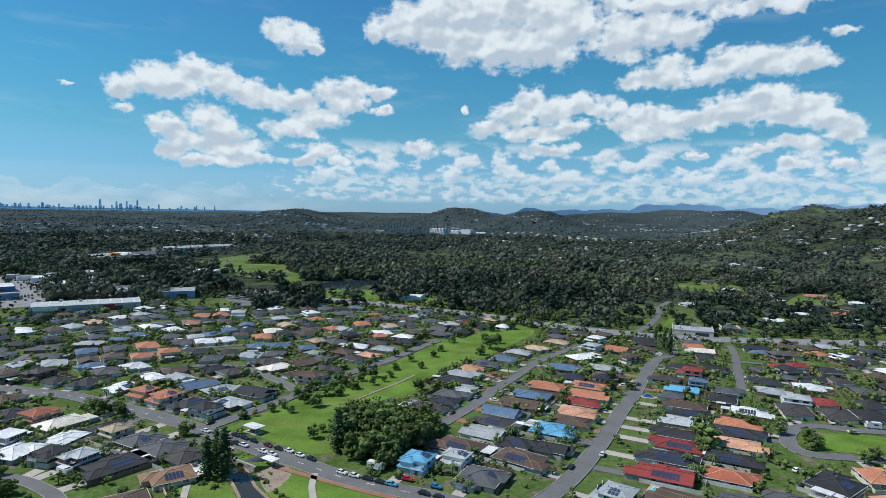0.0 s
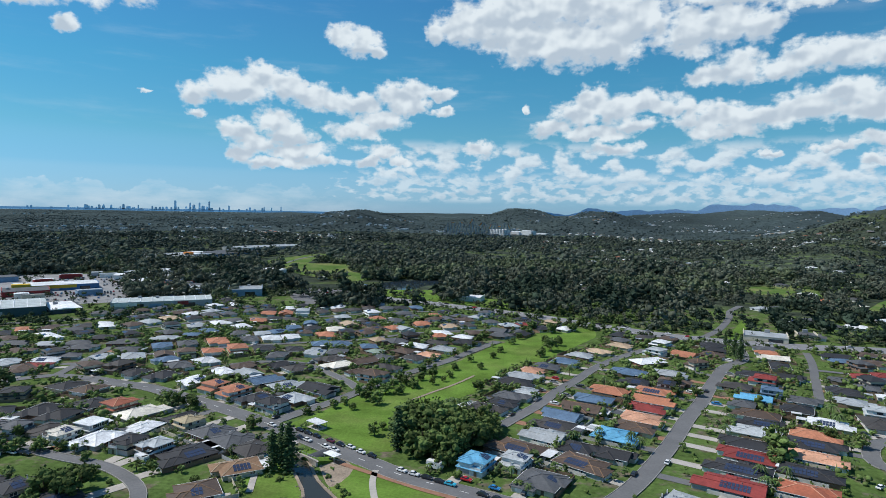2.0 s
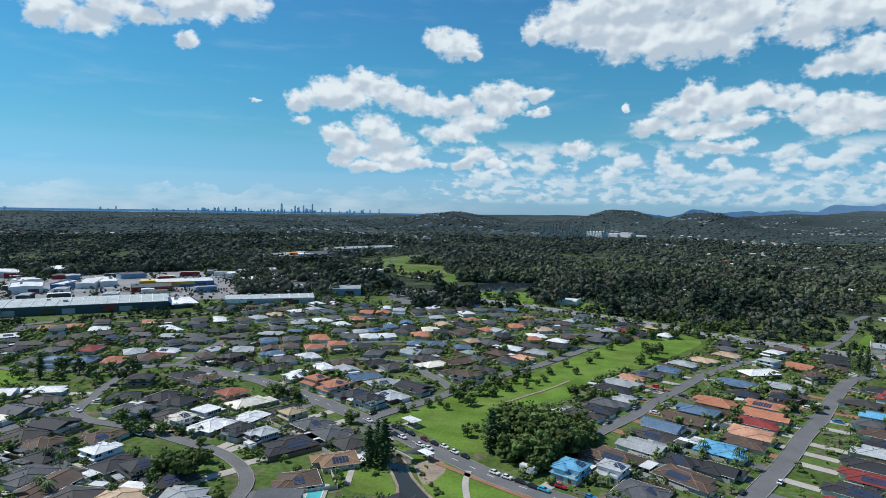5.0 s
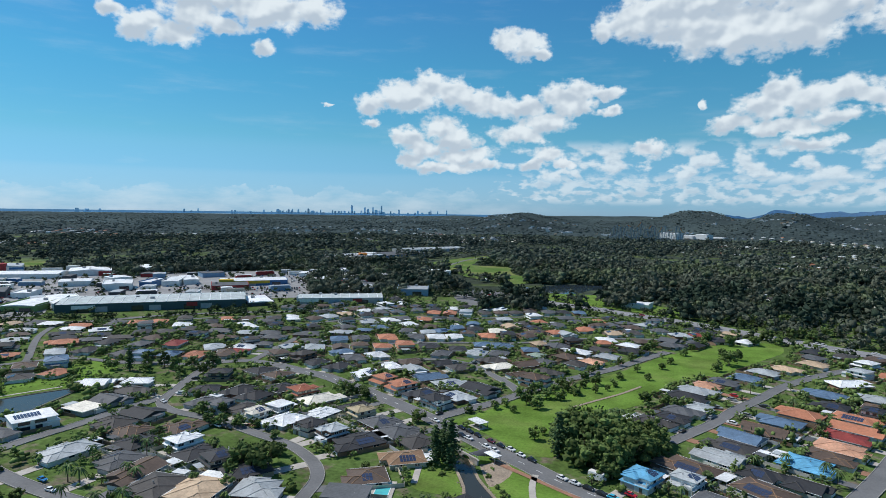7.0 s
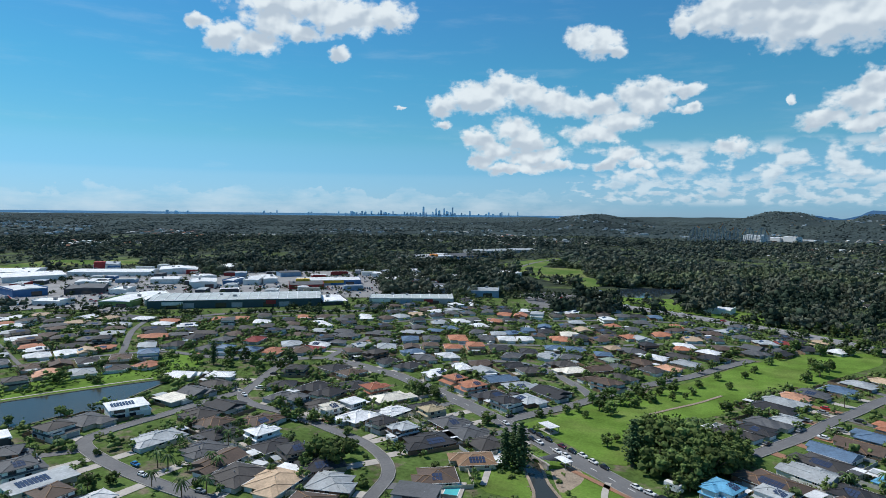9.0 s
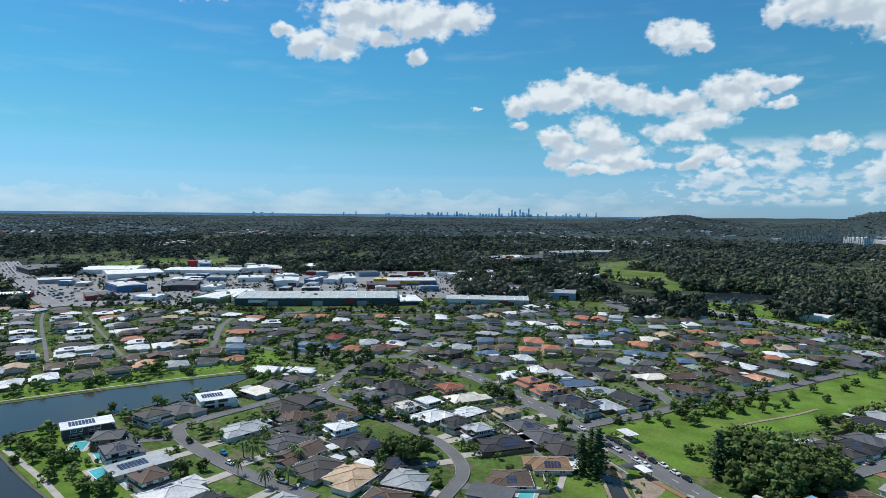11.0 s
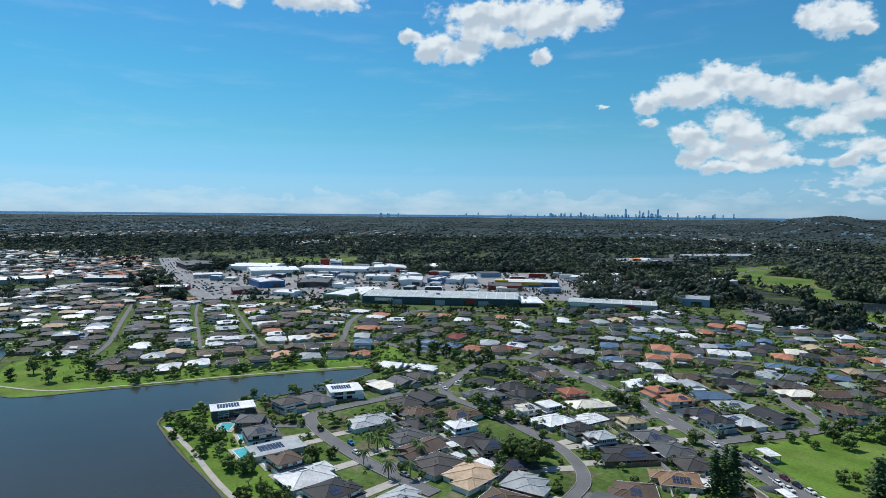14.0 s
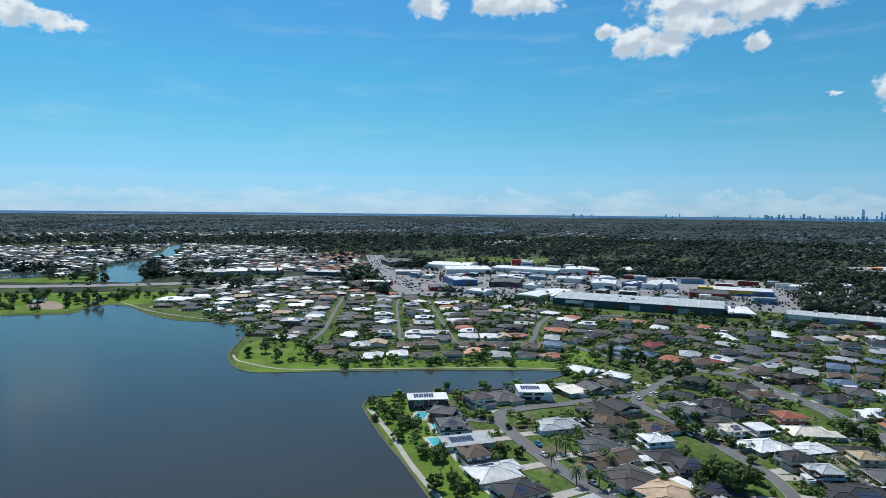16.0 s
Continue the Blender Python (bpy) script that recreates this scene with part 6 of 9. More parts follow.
house(-674.3, 206.1, 338, 15.4, 11.4, "w", 1, "")
house(-686.4, 165.4, 338, 14.5, 10.7, "w", 1, "")
house(-681.0, 187.9, 248, 13.8, 10.5, "g", 1, "")


def scatter_houses(poly, spacing, turn, tones, seed, limit, two=0.2, cluster=False):
    """More houses of the same estates, on a street grid, where there is room."""
    rng = random.Random(seed)
    xs, ys = [p[0] for p in poly], [p[1] for p in poly]
    cx, cy = sum(xs) / len(xs), sum(ys) / len(ys)
    span = max(max(xs) - min(xs), max(ys) - min(ys))
    c, s = math.cos(radians(turn)), math.sin(radians(turn))
    n, made = int(span / spacing[0]) + 1, 0
    for i in range(-n, n + 1):
        for j in range(-n, n + 1):
            u, v = i * spacing[0] + rng.uniform(-2, 2), j * spacing[1] + rng.uniform(-2, 2)
            x, y = cx + c * u - s * v, cy + s * u + c * v
            if made >= limit or not inside(poly, x, y):
                continue
            if cluster and noise.noise((x * 0.0045, y * 0.0045, seed)) < 0.08:
                continue
            if any((x - bx) ** 2 + (y - by) ** 2 < (br + (5.5 if spacing[0] < 30 else 9.5)) ** 2 for bx, by, br in BUILT) or not clear_of_roads(x, y, 6.8):
                continue
            if any(inside(WATERS[k], x, y) or far_from((*WATERS[k], WATERS[k][0]), x, y) < 12 for k in WATERS) or any(inside(a, x, y) for a in AREAS.values()):
                continue
            made += 1
            house(round(x, 1), round(y, 1), turn + rng.choice((0, 90, 180, 270)) + rng.uniform(-6, 6), rng.uniform(13.5, 17), rng.uniform(10.5, 12.5), rng.choice(tones), 2 if rng.random() < two else 1, "")


scatter_houses(((-694, 122), (-664, 237), (-486, 309), (-411, 353), (-297, 443), (-254, 489), (-214, 413), (-278, 386), (-339, 293), (-347, 221), (-419, 108), (-432, 79)), (18, 15.5), 35, "kgmnlwtogkm", 5, 150)
scatter_houses(((-690, 60), (-596, 62), (-517, 90), (-464, 96), (-510, 140), (-586, 209), (-688, 232), (-706, 130)), (18, 15.5), 20, "kgkmkgwlkgmtw", 18, 110, 0.35)
NORTH_SHORE = ((-656, 0), (-596, 34), (-502, 70), (-467, 74), (-419, 108), (-491, 176), (-730, 253), (-803, 207), (-788, 104), (-707, 24))
MOTORWAY_SIDE = ((-810, 47), (-803, 207), (-759, 267), (-1046, 363), (-1094, 222), (-962, 95))
scatter_houses(NORTH_SHORE, (17.5, 15.5), 28, "kgkmgwlkgmlw", 22, 170, 0.35)
scatter_houses(MOTORWAY_SIDE, (19, 17), 28, "kgnmgwlkdm", 23, 90, 0.2)
scatter_houses(((-351, 481), (-214, 532), (-115, 554), (39, 527), (43, 464), (-31, 407), (-100, 355), (-173, 349), (-251, 342)), (17.5, 15.5), 60, "kgmnlwtogbkg", 6, 150)
scatter_houses(((166, 422), (321, 436), (330, 330), (280, 260), (207, 278), (161, 276), (158, 306), (148, 375)), (18, 16), 10, "kgmnlgkmbo", 7, 70)
scatter_houses(((-330, 300), (-250, 345), (-175, 350), (-95, 350), (-70, 300), (-110, 250), (-215, 290), (-250, 275)), (17.5, 15.5), 60, "kgmnlgkbk", 19, 60)
scatter_houses(((30, 225), (60, 215), (140, 345), (95, 400), (20, 300)), (17.5, 15.5), 62, "kgmnlgbos", 20, 30)
scatter_houses(((75, 190), (180, 150), (230, 280), (170, 300), (140, 345)), (18, 15.5), 62, "kgmnlgkms", 21, 30)
scatter_houses(((-1620, -420), (-1680, 105), (-1400, 400), (-1280, 332), (-880, 230), (-880, 52), (-885, -53), (-920, -219)), (25, 21), 20, "wlgggklmewgtm", 8, 1100, 0.5)
scatter_houses(((-1275, 281), (-1237, 424), (-867, 305), (-758, 181)), (26, 20), 30, "nnmotd", 9, 90, 0.0)
# homes on the wooded acreage behind the arterial road
for x, y, turn, length, width, tone in ((231, 477, 340, 19, 13, "g"), (249, 546, 350, 17, 12, "l"), (268, 554, 80, 15, 11, "g"), (271, 526, 340, 18, 12, "g"), (288, 524, 345, 16, 12, "w"), (251, 616, 20, 18, 13, "l"), (270, 624, 95, 16, 12, "g"),
                                        (351, 741, 10, 18, 13, "w"), (344, 528, 350, 17, 12, "k"), (362, 538, 340, 18, 12, "l"), (428, 694, 330, 26, 15, "o"), (482, 896, 320, 20, 14, "w"), (559, 1072, 330, 22, 14, "l"), (551, 1149, 20, 22, 14, "w"),
                                        (297, 848, 10, 18, 13, "w"), (417, 1118, 340, 20, 14, "l"), (494, 850, 15, 18, 13, "g"), (443, 645, 340, 18, 12, "w"), (365, 839, 0, 18, 12, "g"), (334, 562, 350, 17, 12, "w"), (-232, 770, 0, 12, 9, "w"), (-146, 668, 20, 17, 12, "g"), (-166, 700, 70, 16, 11, "b")):
    house(x, y, turn, length, width, tone, 1, "", "white")
scatter_houses(((94, 1331), (464, 1422), (214, 600), (62, 700)), (44, 40), 15, "wlgoengmk", 10, 90, 0.2, True)
scatter_houses(((300, 620), (520, 620), (760, 1300), (420, 1400)), (44, 40), 25, "wlgoegmk", 11, 90, 0.2, True)
scatter_houses(((380, 420), (620, 420), (620, 620), (300, 620)), (34, 30), 5, "wlgngwkmo", 12, 70, 0.3)
scatter_houses(((0, 1500), (1100, 1500), (1500, 2300), (0, 2300)), (42, 38), 35, "wwleongm", 13, 170, 0.3, True)
scatter_houses(((1150, 1100), (1400, 900), (1800, 1500), (1300, 1650)), (52, 46), 35, "wwlegnmk", 14, 60, 0.15)
scatter_houses(((-900, 1500), (-300, 1300), (-300, 1900), (-1200, 2300)), (42, 36), 35, "wwleog", 15, 120, 0.3, True)
scatter_houses(((-1500, 800), (-1150, 900), (-1500, 1700), (-2000, 1500)), (42, 36), 35, "wwlnog", 16, 120, 0.3, True)
scatter_houses(((-2300, -700), (-1750, -560), (-1700, 400), (-2300, 1000)), (38, 30), 12, "wlgegtkm", 17, 420, 0.3)
me = bpy.data.meshes.new("distant_houses")
me.from_pydata(FAR_V, [], FAR_F)
for mat in FAR_SLOTS:
    me.materials.append(mat)
me.polygons.foreach_set("material_index", FAR_M)
tagged(new("distant_houses", me), "estates of low houses with pale, grey and brown roofs", "houses", kind="stuff")

# drives, fences and swimming pools
for px, py, ex, ey, kind in DRIVES:
    a = math.degrees(math.atan2(ey - py, ex - px))
    long = math.hypot(ex - px, ey - py)
    ob = new("driveway", Solid().box((px + ex) / 2, (py + ey) / 2, 0.08, long, 4.4, 0.07, a).mesh("driveway", M_PAVING if kind < 0.65 else M_CLAY_PAVING if kind < 0.85 else M_ASPHALT))
    tagged(ob, "concrete driveway up to a garage" if kind < 0.65 else "brown paved driveway up to a garage", "driveway", kind="structure")


def fences():
    """Lot fences: for the nearest houses each a thing of its own, the others joined."""
    loose, made = Solid(), 0
    boxes = np.array(BOXES)
    for n, (bx, by, a, hl, hw) in enumerate(BOXES):
        if math.hypot(bx, by) > 480:
            continue
        rng = random.Random(n)
        c, s = math.cos(a), math.sin(a)
        back, front, side = -hl - rng.uniform(3.5, 6), hl * rng.uniform(0.3, 0.8), hw + 1.1
        runs = []
        for p, q in (((back, -side), (front, -side)), ((back, side), (front, side)), ((back, -side), (back, side))):
            steps, open_run = max(2, int(math.dist(p, q) / 2.4)), []
            for i in range(steps + 1):
                good = i < steps
                if good:
                    u0, u1 = [tuple(p[k] + (q[k] - p[k]) * (i + e) / steps for k in (0, 1)) for e in (0, 1)]
                    mx, my = (u0[0] + u1[0]) / 2, (u0[1] + u1[1]) / 2
                    x, y = bx + c * mx - s * my, by + s * mx + c * my
                    du = (x - boxes[:, 0]) * np.cos(boxes[:, 2]) + (y - boxes[:, 1]) * np.sin(boxes[:, 2])
                    dv = -(x - boxes[:, 0]) * np.sin(boxes[:, 2]) + (y - boxes[:, 1]) * np.cos(boxes[:, 2])
                    good = not ((np.abs(du) < boxes[:, 3] + 0.8) & (np.abs(dv) < boxes[:, 4] + 0.8)).any() and clear_of_roads(x, y, 2.0)
                    good = good and not (any(inside(WATERS[k], x, y) for k in ("lake", "creek")) or any(inside(AREAS[k], x, y) for k in AREAS) or any(far_from(((d[0], d[1]), (d[2], d[3])), x, y) < 3 for d in DRIVES if abs(d[0] - x) + abs(d[1] - y) < 50))
                if good:
                    open_run.append((x, y))
                elif open_run:
                    (x0, y0), (x1, y1) = open_run[0], open_run[-1]
                    turn = math.degrees(a + math.atan2(q[1] - p[1], q[0] - p[0]))
                    runs.append(Solid().box((x0 + x1) / 2, (y0 + y1) / 2, 0.02, math.dist((x0, y0), (x1, y1)) + 2.2, 0.08, 1.4, turn))
                    open_run = []
        if not runs:
            continue
        if made < 105:
            made += 1
            mat = rng.choice((M_FENCE, M_FENCE, M_TIMBER, WALLS["grey"], WALLS["cream"]))
            root = thing("fence", pose(0, 0, 0), "tall plain garden fence between house lots", "fence", "lot fences")
            for run in runs:
                part("fence_run", run, mat, root)
        else:
            for run in runs:
                loose.add(run.v, run.f)
    tagged(new("lot_fences", loose.mesh("lot_fences", M_TIMBER)), "timber fences between the farther lots", "fences", kind="stuff")


fences()


def pool(x, y, turn, length, width):
    BUILT.append((x, y, 6.5))
    BOXES.append((x, y, radians(turn), length / 2 + 2.5, width / 2 + 2.5))
    root = thing("swimming_pool", pose(x, y, 0, 0, 0, turn), "turquoise backyard swimming pool with pale paved surround", "swimming pool", "backyard pools")
    part("surround", Solid().box(0, 0, 0, length + 3.5, width + 3.0, 0.34), M_PAVING, root, "pale stone paving")
    part("water", Solid().box(0, 0, 0.1, length, width, 0.3), M_POOL, root, "clear turquoise water")
    rim = Solid()
    for sx, sy, lx, ly in ((0, width / 2 + 0.15, length + 0.6, 0.3), (0, -width / 2 - 0.15, length + 0.6, 0.3), (length / 2 + 0.15, 0, 0.3, width), (-length / 2 - 0.15, 0, 0.3, width)):
        rim.box(sx, sy, 0.3, lx, ly, 0.14)
    part("coping", rim, M_TRIM, root)


pool(-240.7, 108.5, 321, 9, 5)
pool(-224.1, 109.3, 345, 9, 5)
pool(-210.0, 101.3, 351, 9, 5)
pool(-195.1, 104.4, 351, 8, 5)
pool(-180.0, 101.9, 356, 9, 4.5)
pool(-163.4, 101.2, 1, 9, 5)
pool(-87.1, 209.6, 326, 8, 4.5)
pool(-85.3, 172.8, 286, 9, 4.5)
pool(2.8, 229.9, 60, 13, 5)
pool(-334.8, 175.1, 249, 7, 3.5)
pool(-155.8, 169.0, 347, 7, 3.5)
pool(71.8, 194.1, 54, 5, 4)


def patios():
    """Paved terraces behind the houses, some under a metal cover."""
    slab, covers = Solid(), {"w": Solid(), "g": Solid(), "l": Solid()}
    boxes = np.array(BOXES)
    for n, (bx, by, a, hl, hw) in enumerate(BOXES):
        rng = random.Random(4000 + n)
        deep, wide, off = rng.uniform(2.6, 4.2), rng.uniform(4, 8), rng.uniform(-0.3, 0.3) * hw
        c, s = math.cos(a), math.sin(a)
        mx = -hl - 0.7 - deep / 2
        x, y = bx + c * mx - s * off, by + s * mx + c * off
        du = (x - boxes[:, 0]) * np.cos(boxes[:, 2]) + (y - boxes[:, 1]) * np.sin(boxes[:, 2])
        dv = -(x - boxes[:, 0]) * np.sin(boxes[:, 2]) + (y - boxes[:, 1]) * np.cos(boxes[:, 2])
        if math.hypot(bx, by) > 620 or rng.random() < 0.3 or ((np.abs(du) < boxes[:, 3] + 1.5) & (np.abs(dv) < boxes[:, 4] + 1.5)).any() or not clear_of_roads(x, y, 4):
            continue
        if any(inside(WATERS[k], x, y) for k in WATERS) or any(inside(AREAS[k], x, y) for k in AREAS):
            continue
        slab.box(x, y, 0.0, deep, wide, 0.09, math.degrees(a))
        if rng.random() < 0.45:
            cover = covers[rng.choice("wwggl")]
            cover.box(x, y, 2.3, deep, wide * 0.8, 0.1, math.degrees(a))
            for u in (-0.45, 0.45):
                px, py = -deep * 0.45, wide * 0.8 * u
                cover.box(x + c * px - s * py, y + s * px + c * py, 0.08, 0.12, 0.12, 2.3)
    tagged(new("back_terraces", slab.mesh("back_terraces", M_PAVING)), "pale paved terraces behind the houses", "paving", kind="stuff")
    for k, cover in covers.items():
        tagged(new("terrace_covers", cover.mesh("terrace_covers", ROOFS[k])), "flat metal terrace covers on posts behind the houses", "patio covers", kind="stuff")


patios()


# ---- stores, sheds and far buildings ----
def shed(kind, x, y, turn, length, depth, high, tone, wall, sign=""):
    """A long low store: walls, ribbed metal roof, parapet, doors, bands of colour and a sign panel."""
    away = math.hypot(x, y)
    w1 = {"yellowblue": "blue", "redblue": "white", "bluered": "blue"}.get(wall, wall)
    root = thing("store_building", pose(x, y, 0, 0, 0, turn), "large low %s with %s metal roof and %s walls" % (kind.replace("_", " "), ROOF_TONES[tone][1], w1), "building")
    BUILT.append((x, y, max(length, depth) / 2))
    part("wall", Solid().box(0, 0, 0, length, depth, high), WALLS[w1], root)
    roof = Solid()
    roof.hip(-length / 2, length / 2, -depth / 2, depth / 2, high + 0.02, 4.0, 0.3, gable=True)
    part("roof", roof, ROOFS[tone], root, ROOF_TONES[tone][1] + " ribbed metal roof")
    if tone == "z":
        rise = depth / 2 * math.tan(radians(4.0))
        for k in range(int(length / 9)):
            u = -length / 2 + 5 + 9 * k
            for sgn in (-1, 1):
                part("skylight", Solid().beam((u, sgn * depth / 2, high + 0.12), (u, 0.3 * sgn, high + rise + 0.1), 0.6), ROOFS["w"], root, "pale rooflight strip")
    if away < 800:
        for sx in (-1, 1):
            part("parapet", Solid().box(sx * (length / 2 - 0.1), 0, high - 0.3, 0.5, depth + 0.7, 1.5), WALLS[w1], root)
    rng = random.Random(int(x))
    for _ in range(min(2, int(length / 40) + 1)):
        part("roof_plant", Solid().box(rng.uniform(-0.4, 0.4) * length, rng.uniform(-0.3, 0.3) * depth, high + 0.5, rng.uniform(2, 4), rng.uniform(2, 3), 2.2), M_STEEL, root, "grey rooftop air plant")
    front = -1 if (Vector((-math.sin(radians(turn)), math.cos(radians(turn)))) @ Vector((x, y))) > 0 else 1
    for k in range(max(1, int(length / 14)) if away < 800 else 0):
        u = -length / 2 + 7 + 14 * k
        part("bay_panel", Solid().box(u, front * (depth / 2 + 0.06), 0.1, 9.5, 0.12, high * 0.62), M_GLASS if k % 3 == 1 else WALLS["grey" if w1 != "grey" else "bluegrey"] if k % 3 else WALLS[w1], root)
    if wall == "yellowblue":
        part("corner_block", Solid().box(-length / 2 + 7, front * (depth / 2 - 3.9), 0, 16, 8.6, high + 1.8), WALLS["yellow"], root, "bright yellow corner block")
        part("stripe", Solid().box(-length * 0.12, front * (depth / 2 + 0.25), high * 0.45, length * 0.7, 0.25, high * 0.5), WALLS["yellow"], root, "yellow band")
    if wall in ("redblue", "bluered"):
        part("corner_block", Solid().box(-length / 2 + 8, front * (depth / 2 - 7), 0, 14, 16, high + 4), WALLS["red" if wall == "redblue" else "orange"], root, "brightly painted corner block")
        part("stripe", Solid().box(10, front * (depth / 2 + 0.25), high * 0.55, length * 0.5, 0.25, high * 0.3), WALLS["blue"], root, "blue band")
    if sign:
        part("sign_panel", Solid().box(length * 0.2, front * (depth / 2 + 0.2), high * 0.35, 9, 0.3, high * 0.5), WALLS[sign], root, "plain red sign panel")
        part("name_panel", Solid().box(-length * 0.36, front * (depth / 2 + 0.2), high * 0.4, 18, 0.3, 3.0), WALLS["white"], root, "white lettering bars")


shed("hardware_store", -442.4, 427.8, 40, 153, 52, 7.4, "z", "teal", sign="red")
shed("garden_canopy", -374.3, 482.5, 47, 24, 45, 3.7, "w", "dark")
shed("warehouse", -306.7, 523.6, 30, 82, 30, 5.9, "z", "grey", sign="red")
shed("furniture_store", -470.8, 600.0, 42, 76, 34, 6.4, "w", "yellowblue")
shed("red_store", -470.9, 558.7, 42, 39, 35, 5.2, "g", "red")
shed("showroom", -574.1, 500.2, 47, 29, 40, 7.4, "w", "white")
shed("blue_showroom", -563.1, 537.9, 21, 15, 35, 5.9, "w", "blue")
shed("white_showroom", -552.9, 559.7, 35, 19, 50, 5.9, "w", "white")
shed("corner_showroom", -550.4, 580.2, 50, 17, 50, 5.9, "w", "white")
shed("market_hall", -519.9, 394.8, 59, 25, 60, 5.9, "w", "white")
shed("green_store", -528.3, 371.5, 26, 30, 45, 5.2, "w", "green")
shed("long_store", -636.9, 400.8, 51, 37, 40, 5.9, "g", "dark")
shed("blue_store", -670.4, 355.1, 79, 31, 40, 7.4, "w", "blue")
shed("food_store", -630.8, 307.0, 68, 26, 30, 4.4, "g", "red")
shed("highway_store", -948.4, 387.6, 81, 52, 70, 7.4, "g", "dark")
shed("retail_row", -878.1, 447.6, 47, 74, 60, 6.7, "w", "white")
shed("retail_row", -805.6, 436.1, 69, 66, 60, 6.7, "w", "white")
shed("retail_row", -773.5, 526.6, 35, 103, 45, 5.9, "w", "white")
shed("cinema", -842.6, 561.2, 52, 32, 50, 9.6, "l", "redblue")
shed("far_store", -730.8, 594.4, 50, 49, 50, 6.7, "w", "white")
shed("far_store", -694.5, 659.3, 58, 40, 50, 6.7, "w", "white")
shed("trade_store", -567.2, 1001.6, 56, 81, 80, 6.7, "l", "grey")
shed("trade_store", -537.5, 1035.2, 37, 59, 60, 7.4, "w", "bluered")
shed("glass_office", -516.2, 1083.7, 74, 120, 70, 7.4, "g", "blue")
shed("office_row", -523.3, 1291.5, 58, 166, 60, 6.7, "l", "grey")
shed("depot", -321.0, 799.8, 347, 33, 50, 5.9, "w", "white")
shed("office_block", -264.6, 606.1, 22, 33, 30, 7.4, "l", "bluegrey")
shed("shop_row", -329.6, 629.2, 357, 41, 30, 5.2, "g", "grey")
shed("school_hall", 193.6, 466.7, 340, 29, 20, 4.1, "l", "cream")
shed("school_block", 226.6, 476.2, 346, 13, 14, 3.7, "g", "cream")
shed("club_house", -32.2, 618.0, 351, 26, 20, 4.4, "w", "white")
shed("park_hall", -14.0, 2262.0, -32, 62, 40, 27.0, "w", "white")
shed("park_hall", 42.0, 2290.0, -30, 54, 40, 20.0, "w", "white")
shed("park_hall", 92.0, 2272.0, -34, 44, 36, 24.0, "w", "white")
shed("park_hall", 142.0, 2310.0, -28, 46, 36, 14.0, "w", "white")
shed("boat_shed", -881.9, 76.4, 86, 49, 40, 6.7, "l", "bluegrey")
shed("storage_shed", -888.8, 141.1, 81, 75, 40, 5.9, "w", "grey")
shed("green_shed", -834.0, 229.2, 52, 50, 30, 5.9, "l", "teal")
shed("shop", -407.6, 654.0, 36, 20, 25, 4.4, "w", "white")
shed("shop", -392.8, 697.4, 30, 31, 25, 5.2, "w", "grey")
shed("shop", -460.1, 711.1, 20, 31, 25, 5.2, "w", "white")
shed("shop", -364.6, 613.2, 33, 19, 18, 4.4, "g", "red")
shed("shop", -309.9, 613.0, 28, 35, 30, 5.9, "l", "bluegrey")
shed("shop", -448.2, 774.0, 36, 15, 25, 5.2, "w", "white")
shed("shop", -400.0, 738.5, 34, 15, 25, 4.4, "w", "white")
shed("shop", -362.5, 747.9, 48, 30, 20, 4.4, "w", "white")
shed("shop", -704.3, 257.4, 59, 35, 20, 4.4, "w", "red")
shed("shop", -581.4, 333.8, 25, 27, 20, 4.4, "w", "white")
shed("shop", -805.8, 341.0, 69, 36, 25, 5.2, "w", "grey")
shed("shop", -641.5, 502.8, 46, 32, 30, 5.9, "w", "white")
shed("shop", -689.9, 433.6, 48, 19, 25, 5.9, "w", "white")
shed("shop", -598.6, 415.4, 33, 18, 25, 5.2, "w", "white")
shed("shop", -629.0, 548.5, 69, 23, 25, 5.9, "w", "white")
shed("shop", -574.2, 645.2, 56, 28, 25, 5.9, "g", "bluegrey")
shed("shop", -415.8, 665.9, 50, 27, 20, 5.2, "w", "white")
shed("shop", -407.2, 716.1, 37, 26, 22, 5.2, "w", "grey")
shed("shop", -685.2, 671.4, 55, 32, 25, 5.9, "w", "white")
shed("shop", -363.3, 649.4, 46, 29, 25, 5.2, "g", "red")


def small_shops():
    """Small trade units, showrooms and sheds in the streets round the large stores."""
    rng, made = random.Random(44), 0
    for _ in range(4000):
        if made >= 44:
            break
        x, y = rng.uniform(-900, -260), rng.uniform(270, 800)
        long, deep, high = rng.uniform(11, 24), rng.uniform(9, 16), rng.uniform(3.6, 6.0)
        if not inside(SHOPS, x, y) or not clear_of_roads(x, y, 9) or any((x - bx) ** 2 + (y - by) ** 2 < (min(br, 40) * 0.8 + long * 0.55) ** 2 for bx, by, br in BUILT):
            continue
        made += 1
        tone, wall = rng.choice("wwwlllgz"), rng.choice(("white", "white", "grey", "red", "cream", "blue", "dark", "bluegrey"))
        turn = 40 + rng.choice((0, 90)) + rng.uniform(-8, 8)
        root = thing("shop_building", pose(x, y, 0, 0, 0, turn), "small low trade building with %s metal roof and %s walls" % (ROOF_TONES[tone][1], wall), "building", "small trade buildings")
        BUILT.append((x, y, long / 2))
        walls = Solid().box(0, 0, 0, long, deep, high)
        walls.box(0, -deep / 2 - 0.4, high - 0.9, long * 0.9, 0.9, 1.5)
        part("wall", walls, WALLS[wall], root)
        roof = Solid()
        roof.hip(-long / 2, long / 2, -deep / 2, deep / 2, high + 0.02, 5.0, 0.2, gable=True)
        part("roof", roof, ROOFS[tone], root)


